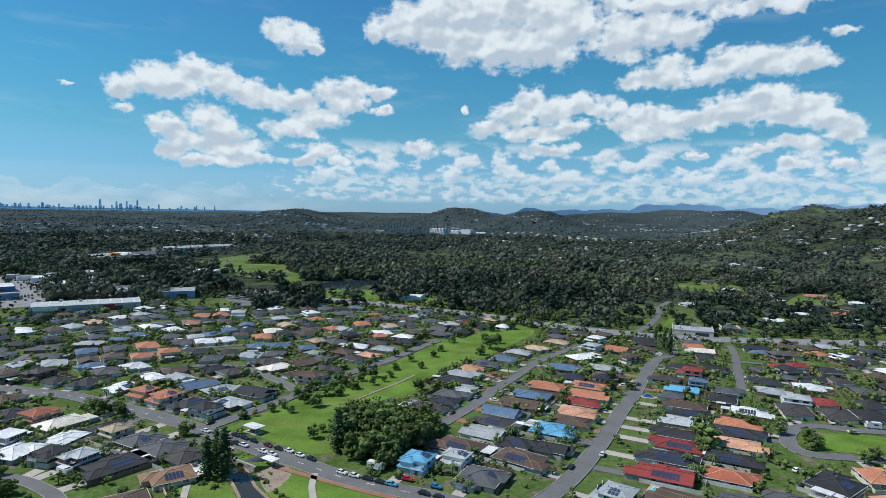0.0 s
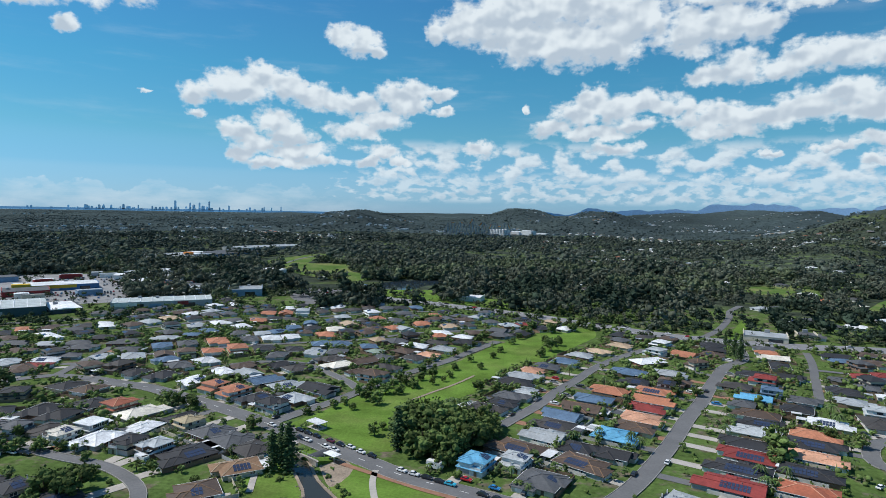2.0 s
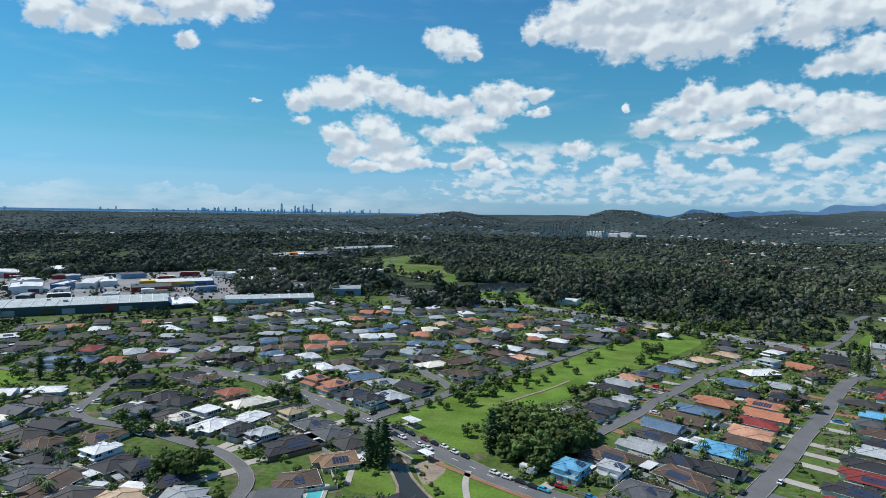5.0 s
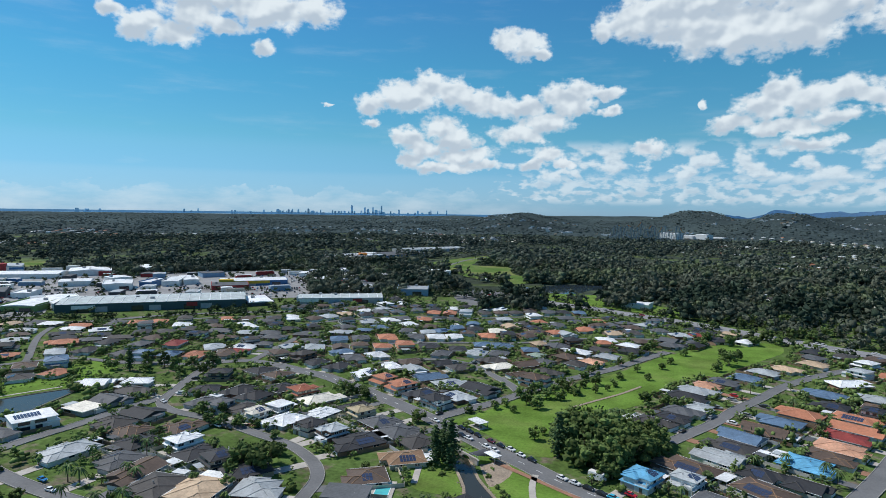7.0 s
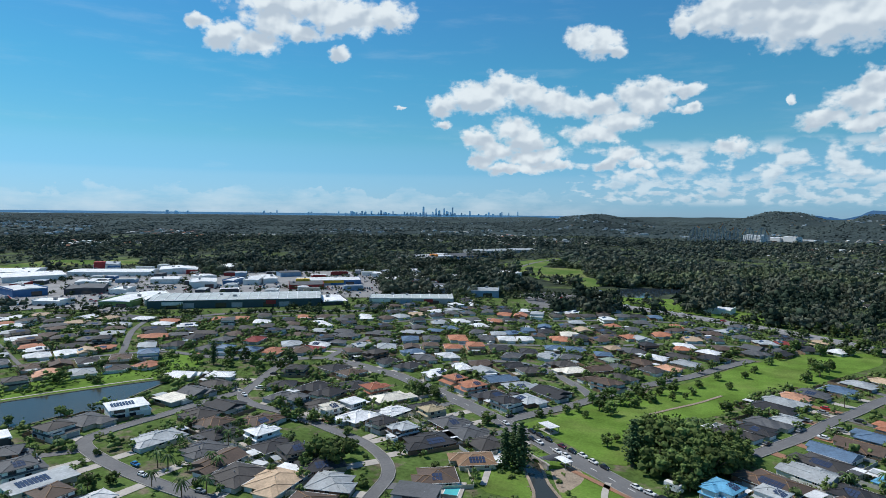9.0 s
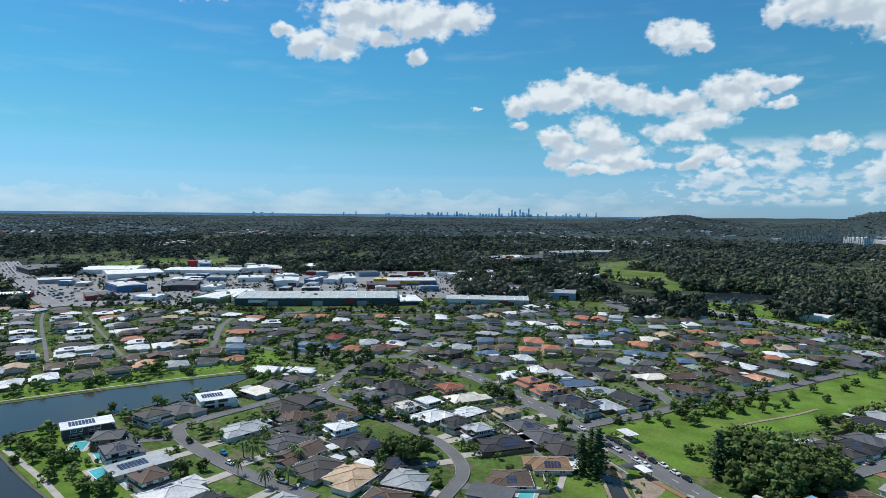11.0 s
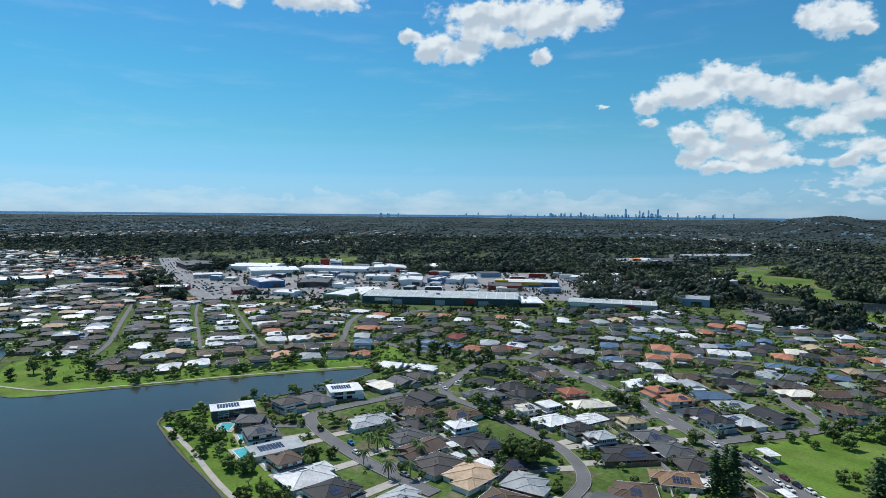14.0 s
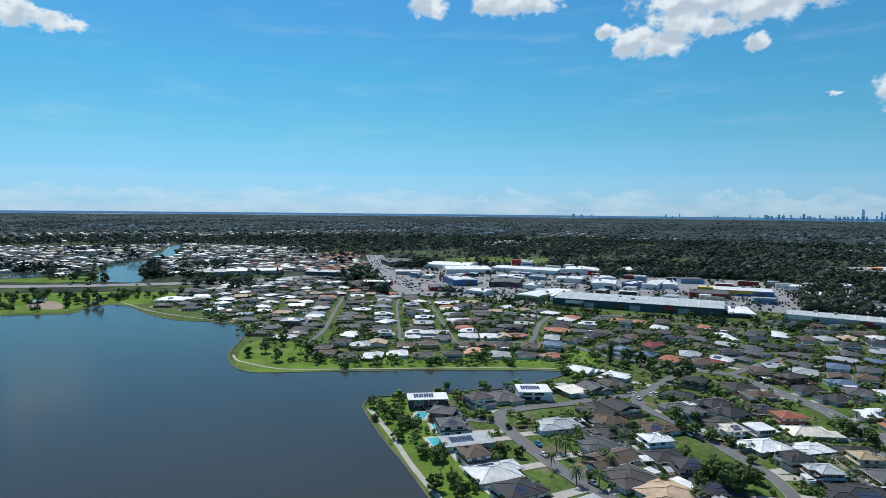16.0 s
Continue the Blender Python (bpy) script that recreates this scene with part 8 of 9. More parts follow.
tree("gum", -390.1, 68.2, 9.0)
tree("gum", -365.3, 70.3, 9.0)
tree("gum", -379.4, 92.4, 9.0)
tree("gum", -407.0, 82.2, 10.0)
tree("gum", -383.6, 56.9, 7.0)
tree("gum", -858.2, -76.4, 14.0)
tree("gum", -838.2, -57.2, 15.0)
tree("gum", -826.1, -41.8, 15.0)
tree("gum", -763.2, 88.0, 18.0)
tree("gum", -752.7, 99.5, 18.0)
tree("gum", -769.2, 72.8, 17.0)
tree("gum", -805.3, 59.9, 16.0)
tree("gum", -747.9, 111.7, 16.0)
tree("gum", -699.9, -67.4, 10.0)
tree("gum", -693.8, -52.5, 10.0)
tree("gum", -689.8, -42.6, 10.0)
tree("palm", -182.9, 138.7, 9.0)
tree("palm", -177.2, 138.3, 9.0)
tree("palm", -214.9, 110.7, 5.0)
tree("palm", -167.1, 148.1, 8.0)
tree("palm", -162.4, 146.6, 8.0)
tree("palm", -181.3, 100.2, 6.0)
tree("palm", -206.1, 101.4, 6.0)
tree("palm", -171.2, 127.5, 8.0)
tree("palm", -151.9, 132.6, 9.0)
tree("palm", -156.7, 127.2, 9.0)
tree("palm", -219.6, 253.3, 7.0)
tree("palm", -176.8, 165.0, 9.0)
tree("palm", -185.2, 168.2, 8.0)
tree("palm", -191.4, 154.7, 8.0)
tree("palm", -210.2, 92.5, 5.0)
tree("palm", -203.6, 93.6, 5.0)
tree("palm", -163.5, 102.9, 7.0)
tree("palm", -246.3, 218.9, 8.0)
tree("palm", -227.9, 131.2, 6.0)
tree("palm", -22.0, 264.4, 10.0)
tree("palm", -19.8, 268.3, 10.0)
tree("palm", -15.7, 264.8, 9.0)
tree("palm", 51.3, 238.4, 9.0)
tree("palm", 53.4, 232.6, 9.0)
tree("palm", 39.8, 243.9, 8.0)
tree("palm", 28.6, 237.1, 8.0)
tree("palm", 10.0, 192.2, 5.0)
tree("palm", 4.7, 203.8, 6.0)
tree("palm", 91.4, 253.3, 8.0)
tree("palm", 99.0, 267.9, 8.0)
tree("palm", 149.0, 287.0, 9.0)
tree("palm", 145.3, 274.5, 9.0)
tree("palm", 54.1, 318.5, 8.0)
tree("palm", 89.7, 213.4, 8.0)
tree("palm", 87.9, 204.1, 8.0)
tree("palm", 98.0, 213.8, 8.0)
tree("palm", 38.4, 340.1, 8.0)
tree("palm", -146.5, 294.4, 7.0)
tree("palm", -129.0, 286.3, 6.0)


def room_for(x, y, r):
    return all((x - bx) ** 2 + (y - by) ** 2 > (br * 0.78 + r * 0.3) ** 2 for bx, by, br in BUILT) and clear_of_roads(x, y, 1.2) and not any(inside(WATERS[k], x, y) for k in WATERS)


rng = random.Random(78)
for _ in range(420):  # trees of the park beyond the lake
    x, y = rng.uniform(-760, -560), rng.uniform(-200, 60)
    if inside(AREAS["west_park"], x, y) and room_for(x, y, 3) and rng.random() < 0.6:
        tree(rng.choice(("broad", "broad", "gum")), round(x, 1), round(y, 1), rng.uniform(4, 8.5))

for _ in range(60):  # dense planting along the lake gardens of the point
    x, y = rng.uniform(-272, -150), rng.uniform(80, 114)
    if inside(AREAS["point_lawn"], x, y) and room_for(x, y, 2) and all(far_from(p, x, y) > 2.2 for p in PATHS):
        tree(rng.choice(("broad", "broad", "bush", "palm")), round(x, 1), round(y, 1), rng.uniform(2.2, 5.0))

# gardens: trees, palms and shrubs between the houses
rng = random.Random(77)
gardens = sorted((b for b in BUILT if math.hypot(b[0], b[1]) < 620), key=lambda b: math.hypot(b[0], b[1]))
count = 0
for bx, by, br in gardens:
    near = math.hypot(bx, by) < 330
    for _ in range(5 if near else 3):
        a, d = rng.uniform(0, 6.283), br + rng.uniform(-2.5, 4)
        x, y = bx + d * math.cos(a), by + d * math.sin(a)
        if not room_for(x, y, 3) or any(inside(AREAS[k], x, y) for k in AREAS if k not in ("point_lawn", "shore_lawn")):
            continue
        u = rng.random()
        kind = "bush" if u < 0.42 else "broad" if u < 0.74 else "palm" if u < 0.80 else "gum"
        tree(kind, round(x, 1), round(y, 1), rng.uniform(1.4, 2.8) if kind == "bush" else rng.uniform(3.8, 6.0) if kind == "palm" else rng.uniform(3.2, 6.2))
        count += 1
for name, width, line in STREETS:
    if width > 12:
        continue
    for i in range(0, len(line) - 1, 4):
        d = (Vector(line[i + 1]) - Vector(line[i])).normalized()
        for side in (-1, 1):
            q = Vector(line[i]) + Vector((-d.y, d.x)) * side * (width / 2 + 2.4) + d * rng.uniform(-3, 3)
            if rng.random() < 0.45 and q.length < 480 and room_for(q.x, q.y, 2):
                tree("broad", round(q.x, 1), round(q.y, 1), rng.uniform(2.8, 4.8))

join_loose()


# hedges, garden beds and undergrowth between the lots
def undergrowth(count, seed, name="undergrowth", r0=0, lo=1.8, hi=4.2, lumps=2, mat="bush", label="hedges and low green shrubs between the gardens", sprigs=8):
    g = np.random.default_rng(seed)
    x, y = g.uniform(-720, 340, 6 * count), g.uniform(30, 590, 6 * count)
    r = np.hypot(x, y)
    ok = inside(DEVELOPED, x, y) & (r < 760) & (r > r0)
    near = np.full(len(x), 1e9)
    for bx, by, a, hl, hw in BOXES:
        if bx * bx + by * by > 740 ** 2:
            continue
        u, v = (x - bx) * math.cos(a) + (y - by) * math.sin(a), -(x - bx) * math.sin(a) + (y - by) * math.cos(a)
        d = np.maximum(np.abs(u) - hl, np.abs(v) - hw)
        near = np.minimum(near, d)
        ok &= ~((u > hl) & (u < hl + 16) & (np.abs(v) < hw) & (g.random(len(x)) < 0.85))
    ok &= (near > 1.3) & ((near < 9) | inside(AREAS["shore_lawn"], x, y) & (near < 14))
    for _, w, l in STREETS:
        ok &= far_from(l, x, y) > w / 2 + 3.0
    for w in WATERS.values():
        ok &= ~inside(w, x, y)
    for k, w in AREAS.items():
        ok &= ~inside(w, x, y) | (g.random(len(x)) < (0.75 if k == "shore_lawn" else 0.6 if k == "point_lawn" else 0.0))
    for px, py, ex, ey, kind in DRIVES:
        ok &= far_from(((px, py), (ex, ey)), x, y) > 3.2
    x, y = x[ok][:count], y[ok][:count]
    canopy(name, x, y, np.zeros(len(x)), g.uniform(lo, hi, len(x)), lumps, M_LEAF[mat], g, label, 0.85, sprigs)


def canopy(name, x, y, z, size, k, mat, g, label, squat=0.85, sprigs=0, kinds=None):
    """Many uneven crowns joined into one mesh."""
    count = len(x)
    base, faces = np.array(OCT), np.array(OCT_F)
    size = np.asarray(size, float).reshape(-1, 1, 1)
    c = np.stack([x, y, z], -1)[:, None] + g.normal(0, 1, (count, k, 3)) * np.array([0.28, 0.28, 0.14 if k > 1 else 0.02]) * size + np.array([0, 0, 0.42 if k > 1 else 0.05]) * size * squat
    rad = size[..., None] * g.uniform(*((0.20, 0.40) if k < 3 else (0.15, 0.29)), (count, k, 1, 1)) * g.uniform(0.75, 1.25, (count, 1, 1, 1))
    p = c[:, :, None] + base * rad * (1 + g.uniform(-0.36, 0.36, (count, k, 7, 3))) * np.array([1, 1, squat])
    p = p.reshape(-1, 3)
    f = (faces[None] + 7 * np.arange(count * k)[:, None, None]).reshape(-1, 3)
    if sprigs:  # loose leaf clusters round each crown
        pick = g.integers(0, k, (count, sprigs))
        rows = np.arange(count)[:, None]
        way = g.normal(0, 1, (count, sprigs, 3)) + np.array([0, 0, 0.35])
        way /= np.linalg.norm(way, axis=-1, keepdims=True)
        at = c[rows, pick] + way * rad[rows, pick][..., 0, :] * g.uniform(0.8, 1.35, (count, sprigs, 1))
        tri = at[:, :, None] + g.normal(0, 1, (count, sprigs, 3, 3)) * size[..., None] * 0.085
        f = np.concatenate([f, len(p) + np.arange(count * sprigs * 3).reshape(-1, 3)])
        p = np.concatenate([p, tri.reshape(-1, 3)])
    me = bpy.data.meshes.new(name)
    me.vertices.add(len(p))
    me.vertices.foreach_set("co", p.ravel())
    me.loops.add(f.size)
    me.loops.foreach_set("vertex_index", f.ravel())
    me.polygons.add(len(f))
    me.polygons.foreach_set("loop_start", np.arange(len(f)) * 3)
    me.polygons.foreach_set("loop_total", np.full(len(f), 3))
    me.update(calc_edges=True)
    for m in (mat if kinds is not None else (mat,)):
        me.materials.append(m)
    if kinds is not None:
        me.polygons.foreach_set("material_index", np.r_[np.repeat(kinds, k * len(OCT_F)), np.repeat(kinds, sprigs)].astype(np.int32))
    tagged(new(name, me), label, "plants", kind="stuff")


# ---- woods ----
DEVELOPED = ((-944, -233), (-823, 48), (-810, 273), (-1210, 426), (-1105, 489), (-972, 747), (-677, 581), (-624, 678), (-520, 795), (-351, 540), (-309, 593), (-276, 557), (-246, 640), (-186, 659), (-129, 623), (35, 551), (83, 500), (141, 472), (216, 454), (339, 453), (420, 200), (100, -60), (-300, -300), (-900, -400))
ESTATE = ((-1750, -400), (-1700, 105), (-1380, 332), (-1175, 281), (-1137, 394), (-867, 305), (-758, 181), (-837, 200), (-893, 52), (-869, -53), (-933, -219))


ACREAGE = ((172, 445), (321, 436), (660, 850), (640, 1080), (309, 830), (222, 597))
OPEN = (((409, 729), (450, 736), (370, 599), (332, 601)), ((-327, 874), (-263, 781), (-202, 741), (-156, 787), (-117, 689), (-158, 645), (-221, 672), (-279, 727)), ((-165, 747), (-89, 779), (-38, 662), (-47, 610), (-127, 615)), ((-1009, -212), (-1021, -136), (-873, -115), (-851, -180)), ((-923, -227), (-855, 53), (-689, 48), (-739, -183)), ((-863, -56), (-1000, -54), (-1077, 4), (-797, 1), (-793, -32)))
STORES = ((-935, 470), (-760, 250), (-420, 330), (-260, 480), (-180, 560), (-200, 660), (-420, 760), (-700, 760))


def woods(name, count, r0, r1, size, lumps, mat, seed, label, sprigs=0):
    """A canopy of many uneven crowns, joined; thinner where houses stand among the trees."""
    g = np.random.default_rng(seed)
    x = y = np.zeros(0)
    while len(x) < count:
        a = np.radians(g.uniform(-42, 106, 4 * count))
        r = np.sqrt(g.uniform(r0 * r0, r1 * r1, 4 * count))
        px, py = -r * np.sin(a), r * np.cos(a)
        ok = ~inside(DEVELOPED, px, py) | ((r > 640) & ~inside(STORES, px, py) & (g.random(len(px)) < 0.4))
        sparse = inside(ESTATE, px, py)
        ok &= ~((px > 60) & (r < 760)) | (g.random(len(px)) < 0.45)
        ok &= ~inside(ACREAGE, px, py) | (g.random(len(px)) < 0.8)
        ok &= ~sparse | (g.random(len(px)) < 0.22)
        ok &= ~(inside(NORTH_SHORE, px, py) | inside(MOTORWAY_SIDE, px, py)) | (g.random(len(px)) < 0.25)
        patch = np.sin(px * 0.011 + 2.0) * np.sin(py * 0.009) + 0.5 * np.sin(px * 0.027 + py * 0.021)
        ok &= (patch > np.where((px > -140) & (r < 1500), -0.12, -0.5)) | (g.random(len(px)) < 0.3)
        for w in WATERS.values():
            ok &= ~inside(w, px, py)
        for k in ("farm_field", "west_park", "car_park", "corner_green", "intersection", "yard", "shore_lawn", "park_lawn"):
            ok &= ~inside(AREAS[k], px, py)
        for k in ("horse_field", "paddock", "reserve_lawn", "ridge_field"):
            ok &= ~inside(AREAS[k], px, py) | (g.random(len(px)) < 0.22)
        for open_ground in OPEN:
            ok &= ~inside(open_ground, px, py)
        for n, wd, l in STREETS:
            if r0 < 1100 or wd >= 14 or n in ("link_road", "field_track"):
                ok &= far_from(l, px, py) > wd / 2 + 4
        lots = np.array([b for b in BUILT if r0 - 30 < math.hypot(b[0], b[1]) < r1 + 30]).reshape(-1, 3)
        cells = {}
        for bx, by, br in lots:
            cells.setdefault((int(bx // 60), int(by // 60)), []).append((bx, by, br))
        for i in np.flatnonzero(ok):
            cx, cy = int(px[i] // 60), int(py[i] // 60)
            if any((px[i] - bx) ** 2 + (py[i] - by) ** 2 < (min(br, 30) * (0.9 if r0 < 900 else 0.75) + 2) ** 2 for u in (-1, 0, 1) for v in (-1, 0, 1) for bx, by, br in cells.get((cx + u, cy + v), ())):
                ok[i] = False
        x, y = np.r_[x, px[ok]], np.r_[y, py[ok]]
    x, y = x[:count], y[:count]
    high = g.uniform(0.4, 1.2, count) * np.where(g.random(count) < 0.18, 1.75, 1.0) * (1 + 0.25 * np.sin(x * 0.031 + 1) * np.sin(y * 0.027))
    high = np.minimum(high, 1.5)
    for n, wd, l in STREETS:
        if n in ("arterial_road", "link_road"):
            high *= np.where(far_from(l, x, y) < 34, 0.6, 1.0)
    high *= np.where(inside(ACREAGE, x, y), 0.8, 1.0)
    stand = np.sin(x * 0.017 + 0.6) * np.sin(y * 0.013 + 1.1) + 0.6 * np.sin(x * 0.043 - y * 0.031) + g.normal(0, 0.3, count)
    r = np.hypot(x, y)
    stand += np.where((x > 20) & (r < 700), -0.7, np.where((r > 740) & (r < 1350) & (x > -420) & (x < 420), 0.75, 0.0))  # cloud shadow put in as darker crowns near the road; paler crowns beyond pond
    canopy(name, x, y, land(x, y), size * high * shrink(np.hypot(x, y)), lumps, mat, g, label, 0.85 if r0 < 900 else 0.85 if r0 < 1500 else 0.6 if r0 < 3000 else 0.3, sprigs, np.digitize(stand, (-0.35, 0.95)))


# belts of taller trees along the arterial road and round the junction
g = np.random.default_rng(61)
belt = [(-138, 560, 20, 7, 26, 13), (-156, 630, 18, 12, 22, 13), (-62, 618, 2, 2, 2, 17), (-41, 607, 2, 2, 2, 19), (-100, 640, 12, 4, 7, 9), (34, 560, 14, 8, 14, 15), (-75, 800, 34, 10, 26, 14), (-150, 772, 14, 8, 12, 12)]
spots = np.concatenate([np.c_[g.normal(bx, sx, n), g.normal(by, sy, n), g.uniform(0.75, 1.25, n) * h] for bx, by, sx, sy, n, h in belt])
spots = spots[[clear_of_roads(x, y, 3.5) and not inside(WATERS["pond"], x, y) for x, y, _ in spots]]
canopy("tree_belt", spots[:, 0], spots[:, 1], np.zeros(len(spots)), spots[:, 2] * 1.1, 7, WOODS, g, "tall dark green trees along the arterial road", 0.9, 70, g.integers(0, 2, len(spots)))
woods("woodland", 5000, 450, 1050, 14.5, 4, WOODS, 1, "dense dark green eucalypt woodland", 54)
woods("woodland", 11000, 1000, 2100, 15.5, 3, MID_HAZE_WOODS, 2, "dense dark green eucalypt woodland", 16)
woods("woodland", 24000, 2000, 3300, 19.0, 1, FAR_HAZE_WOODS, 3, "far wooded hills and plains")
woods("woodland", 11000, 3250, 4000, 28.0, 1, FAR_HAZE_WOODS, 4, "far wooded plains")
undergrowth(4600, 9, lo=1.4, hi=3.0, lumps=3, sprigs=4)
undergrowth(1500, 10, "small_trees", 250, 4.0, 7.5, 5, "broad", "small dark green trees between the farther houses", 8)


def town_trees():
    """Trees between the stores, along the service road and the arterial road."""
    g = np.random.default_rng(12)
    x, y = g.uniform(-1000, 40, 9000), g.uniform(60, 820, 9000)
    ok = inside(STORES, x, y)
    for bx, by, br in BUILT:
        if br > 11:
            ok &= (x - bx) ** 2 + (y - by) ** 2 > (br * 0.72 + 3) ** 2
    belt = np.zeros(len(x), bool)
    for n, w, l in STREETS:
        d = far_from(l, x, y)
        ok &= d > w / 2 + 3
        if n in ("service_road", "arterial_road", "motorway"):
            belt |= (d > w / 2 + 4) & (d < w / 2 + 16)
    ok &= g.random(len(x)) < np.where(belt, 0.9, 0.35)
    for k in AREAS:
        ok &= ~inside(AREAS[k], x, y) | ((k in ("car_park", "trade_streets")) & (g.random(len(x)) < 0.6))
    x, y = x[ok][:900], y[ok][:900]
    canopy("street_trees", x, y, np.zeros(len(x)), g.uniform(4.0, 8.5, len(x)), 3, M_FOREST, g, "dark green trees between the stores and along the roads", 0.85, 36)
    # belt along the arterial road
    pts = []
    for n, w, l in STREETS:
        if n in ("arterial_road", "service_road"):
            for a, b in zip(l, l[1:]):
                d = Vector(b) - Vector(a)
                for side in (-1, 1):
                    if g.random() < (0.75 if side < 0 or n == "arterial_road" else 0.4):
                        q = Vector(a) + Vector((-d.y, d.x)).normalized() * side * (w / 2 + g.uniform(4, 11))
                        if all((q.x - bx) ** 2 + (q.y - by) ** 2 > (br * 0.8 + 2) ** 2 for bx, by, br in BUILT) and clear_of_roads(q.x, q.y, 2.5):
                            pts.append((q.x, q.y))
    p = np.array(pts)
    canopy("roadside_trees", p[:, 0], p[:, 1], np.zeros(len(p)), g.uniform(4.0, 8.5, len(p)), 3, M_FOREST, g, "dark green trees beside the main roads", 0.85, 36)


town_trees()

# ---- vehicles ----
def make_car(tone, m):
    root = thing("car", m, "%s car parked by the street" % CAR_TONES[tone][1], "car", "parked cars")
    root.scale = (0.9, 0.9, 0.9)
    s = Solid()
    prof = ((-2.2, 0.35), (-2.25, 0.75), (-2.0, 0.95), (0.75, 0.98), (2.05, 0.85), (2.25, 0.6), (2.2, 0.35))
    n = len(prof)
    s.v = [(a, yy * (0.86 if b > 0.9 else 0.9), b) for yy in (-1, 1) for a, b in prof]
    s.f = [tuple(range(n))[::-1], tuple(range(n, 2 * n))] + [(i, (i + 1) % n, n + (i + 1) % n, n + i) for i in range(n)]
    s.add([(-1.2, -0.62, 1.46), (0.15, -0.62, 1.46), (0.15, 0.62, 1.46), (-1.2, 0.62, 1.46), (-1.25, -0.66, 1.40), (0.25, -0.66, 1.40), (0.25, 0.66, 1.40), (-1.25, 0.66, 1.40)], ((0, 1, 2, 3), (4, 5, 1, 0), (5, 6, 2, 1), (6, 7, 3, 2), (7, 4, 0, 3)))
    part("body", s, M_CAR[tone], root)
    part("cabin_glass", Solid().add([(-1.85, -0.74, 0.95), (1.0, -0.74, 0.97), (1.0, 0.74, 0.97), (-1.85, 0.74, 0.95), (-1.24, -0.64, 1.42), (0.24, -0.64, 1.42), (0.24, 0.64, 1.42), (-1.24, 0.64, 1.42)], ((4, 5, 6, 7), (0, 1, 5, 4), (1, 2, 6, 5), (2, 3, 7, 6), (3, 0, 4, 7))), M_GLASS, root, "dark glass")
    for a in (-1.35, 1.35):
        for b in (-0.82, 0.82):
            w = Solid()
            w.v = [(a + 0.32 * math.cos(k * 0.628), b + e, 0.32 + 0.32 * math.sin(k * 0.628)) for e in (-0.1, 0.1) for k in range(10)]
            w.f = [tuple(range(10)), tuple(range(19, 9, -1))] + [(k, (k + 1) % 10, 10 + (k + 1) % 10, 10 + k) for k in range(10)]
            part("wheel", w, M_TYRE, root)
    for b in (-0.6, 0.6):
        part("headlight", Solid().box(2.2, b, 0.6, 0.12, 0.35, 0.16), M_TRIM, root)
    return root


CARS = {}


def car(x, y, turn, tone):
    m = pose(x, y, 0.3, 0, 0, turn)
    CARS[tone] = copy_thing(CARS[tone], m) if tone in CARS else make_car(tone, m)


def campervan(x, y, turn, tone):
    root = thing("campervan", pose(x, y, 0.3, 0, 0, turn), "white campervan parked by the street", "campervan")
    part("body", Solid().box(-0.5, 0, 0.5, 5.0, 2.2, 2.3).box(2.3, 0, 0.5, 1.2, 2.0, 1.2).box(1.7, 0, 1.9, 1.6, 2.1, 0.9), M_CAR["w"], root)
    part("windscreen", Solid().box(2.1, 0, 1.25, 1.0, 1.8, 0.6), M_GLASS, root)
    for b in (-1, 1):
        part("side_window", Solid().box(-0.8, b * 1.1, 1.6, 1.6, 0.08, 0.6), M_GLASS, root)
        for a in (-1.8, 2.0):
            part("wheel", Solid().box(a, b * 0.95, 0.0, 0.7, 0.28, 0.7), M_TYRE, root)


car(-80.1, 235.4, 327, "k")
car(-75.7, 232.6, 326, "k")
car(-71.3, 229.9, 326, "k")
car(-64.5, 225.7, 326, "d")
car(-59.8, 222.7, 326, "k")
car(-55.3, 220.7, 326, "w")
car(-50.4, 216.8, 326, "w")
car(-45.7, 214.0, 326, "k")
car(-77.2, 227.3, 326, "k")
car(-73.5, 225.2, 326, "w")
car(-64.6, 219.7, 326, "w")
car(-60.6, 217.3, 326, "w")
car(-32.9, 203.1, 329, "w")
car(-28.3, 200.7, 337, "w")
car(-23.7, 198.7, 337, "k")
car(-19.1, 196.3, 337, "k")
car(-15.3, 194.8, 337, "c")
car(-10.3, 198.9, 335, "r")
car(-0.8, 193.8, 335, "b")
car(-4.5, 188.9, 335, "k")
car(0.3, 186.4, 335, "k")
campervan(-21.8, 206.9, 337, "w")
car(-93.1, 239.0, 327, "w")
car(-95.2, 248.7, 64, "k")
car(10.5, 195.6, 65, "k")
car(8.9, 192.2, 65, "k")
car(46.9, 211.6, 63, "k")
car(61.2, 223.5, 63, "w")
car(17.3, 313.5, 66, "w")
car(16.2, 301.3, 66, "w")
car(37.5, 363.3, 63, "w")
car(17.6, 291.1, 66, "g")
car(5.5, 267.8, 60, "k")
car(105.3, 319.8, 64, "k")
car(151.8, 265.3, 294, "k")
car(173.0, 264.4, 255, "w")
car(174.6, 252.7, 167, "w")
car(127.6, 212.6, 37, "w")
campervan(-123.6, 197.1, 334, "w")
car(-20.1, 272.5, 60, "k")
car(-104.1, 326.6, 318, "w")
car(-106.9, 332.3, 318, "k")
campervan(187.3, 258.9, 167, "w")
car(-142.0, 209.2, 77, "r")
car(-190.8, 135.9, 351, "b")
car(-181.3, 131.6, 356, "w")
car(-154.5, 132.4, 5, "g")
car(-166.4, 152.8, 91, "k")
car(-178.4, 198.3, 353, "w")
car(-173.5, 198.1, 345, "w")
car(-170.6, 198.4, 345, "k")
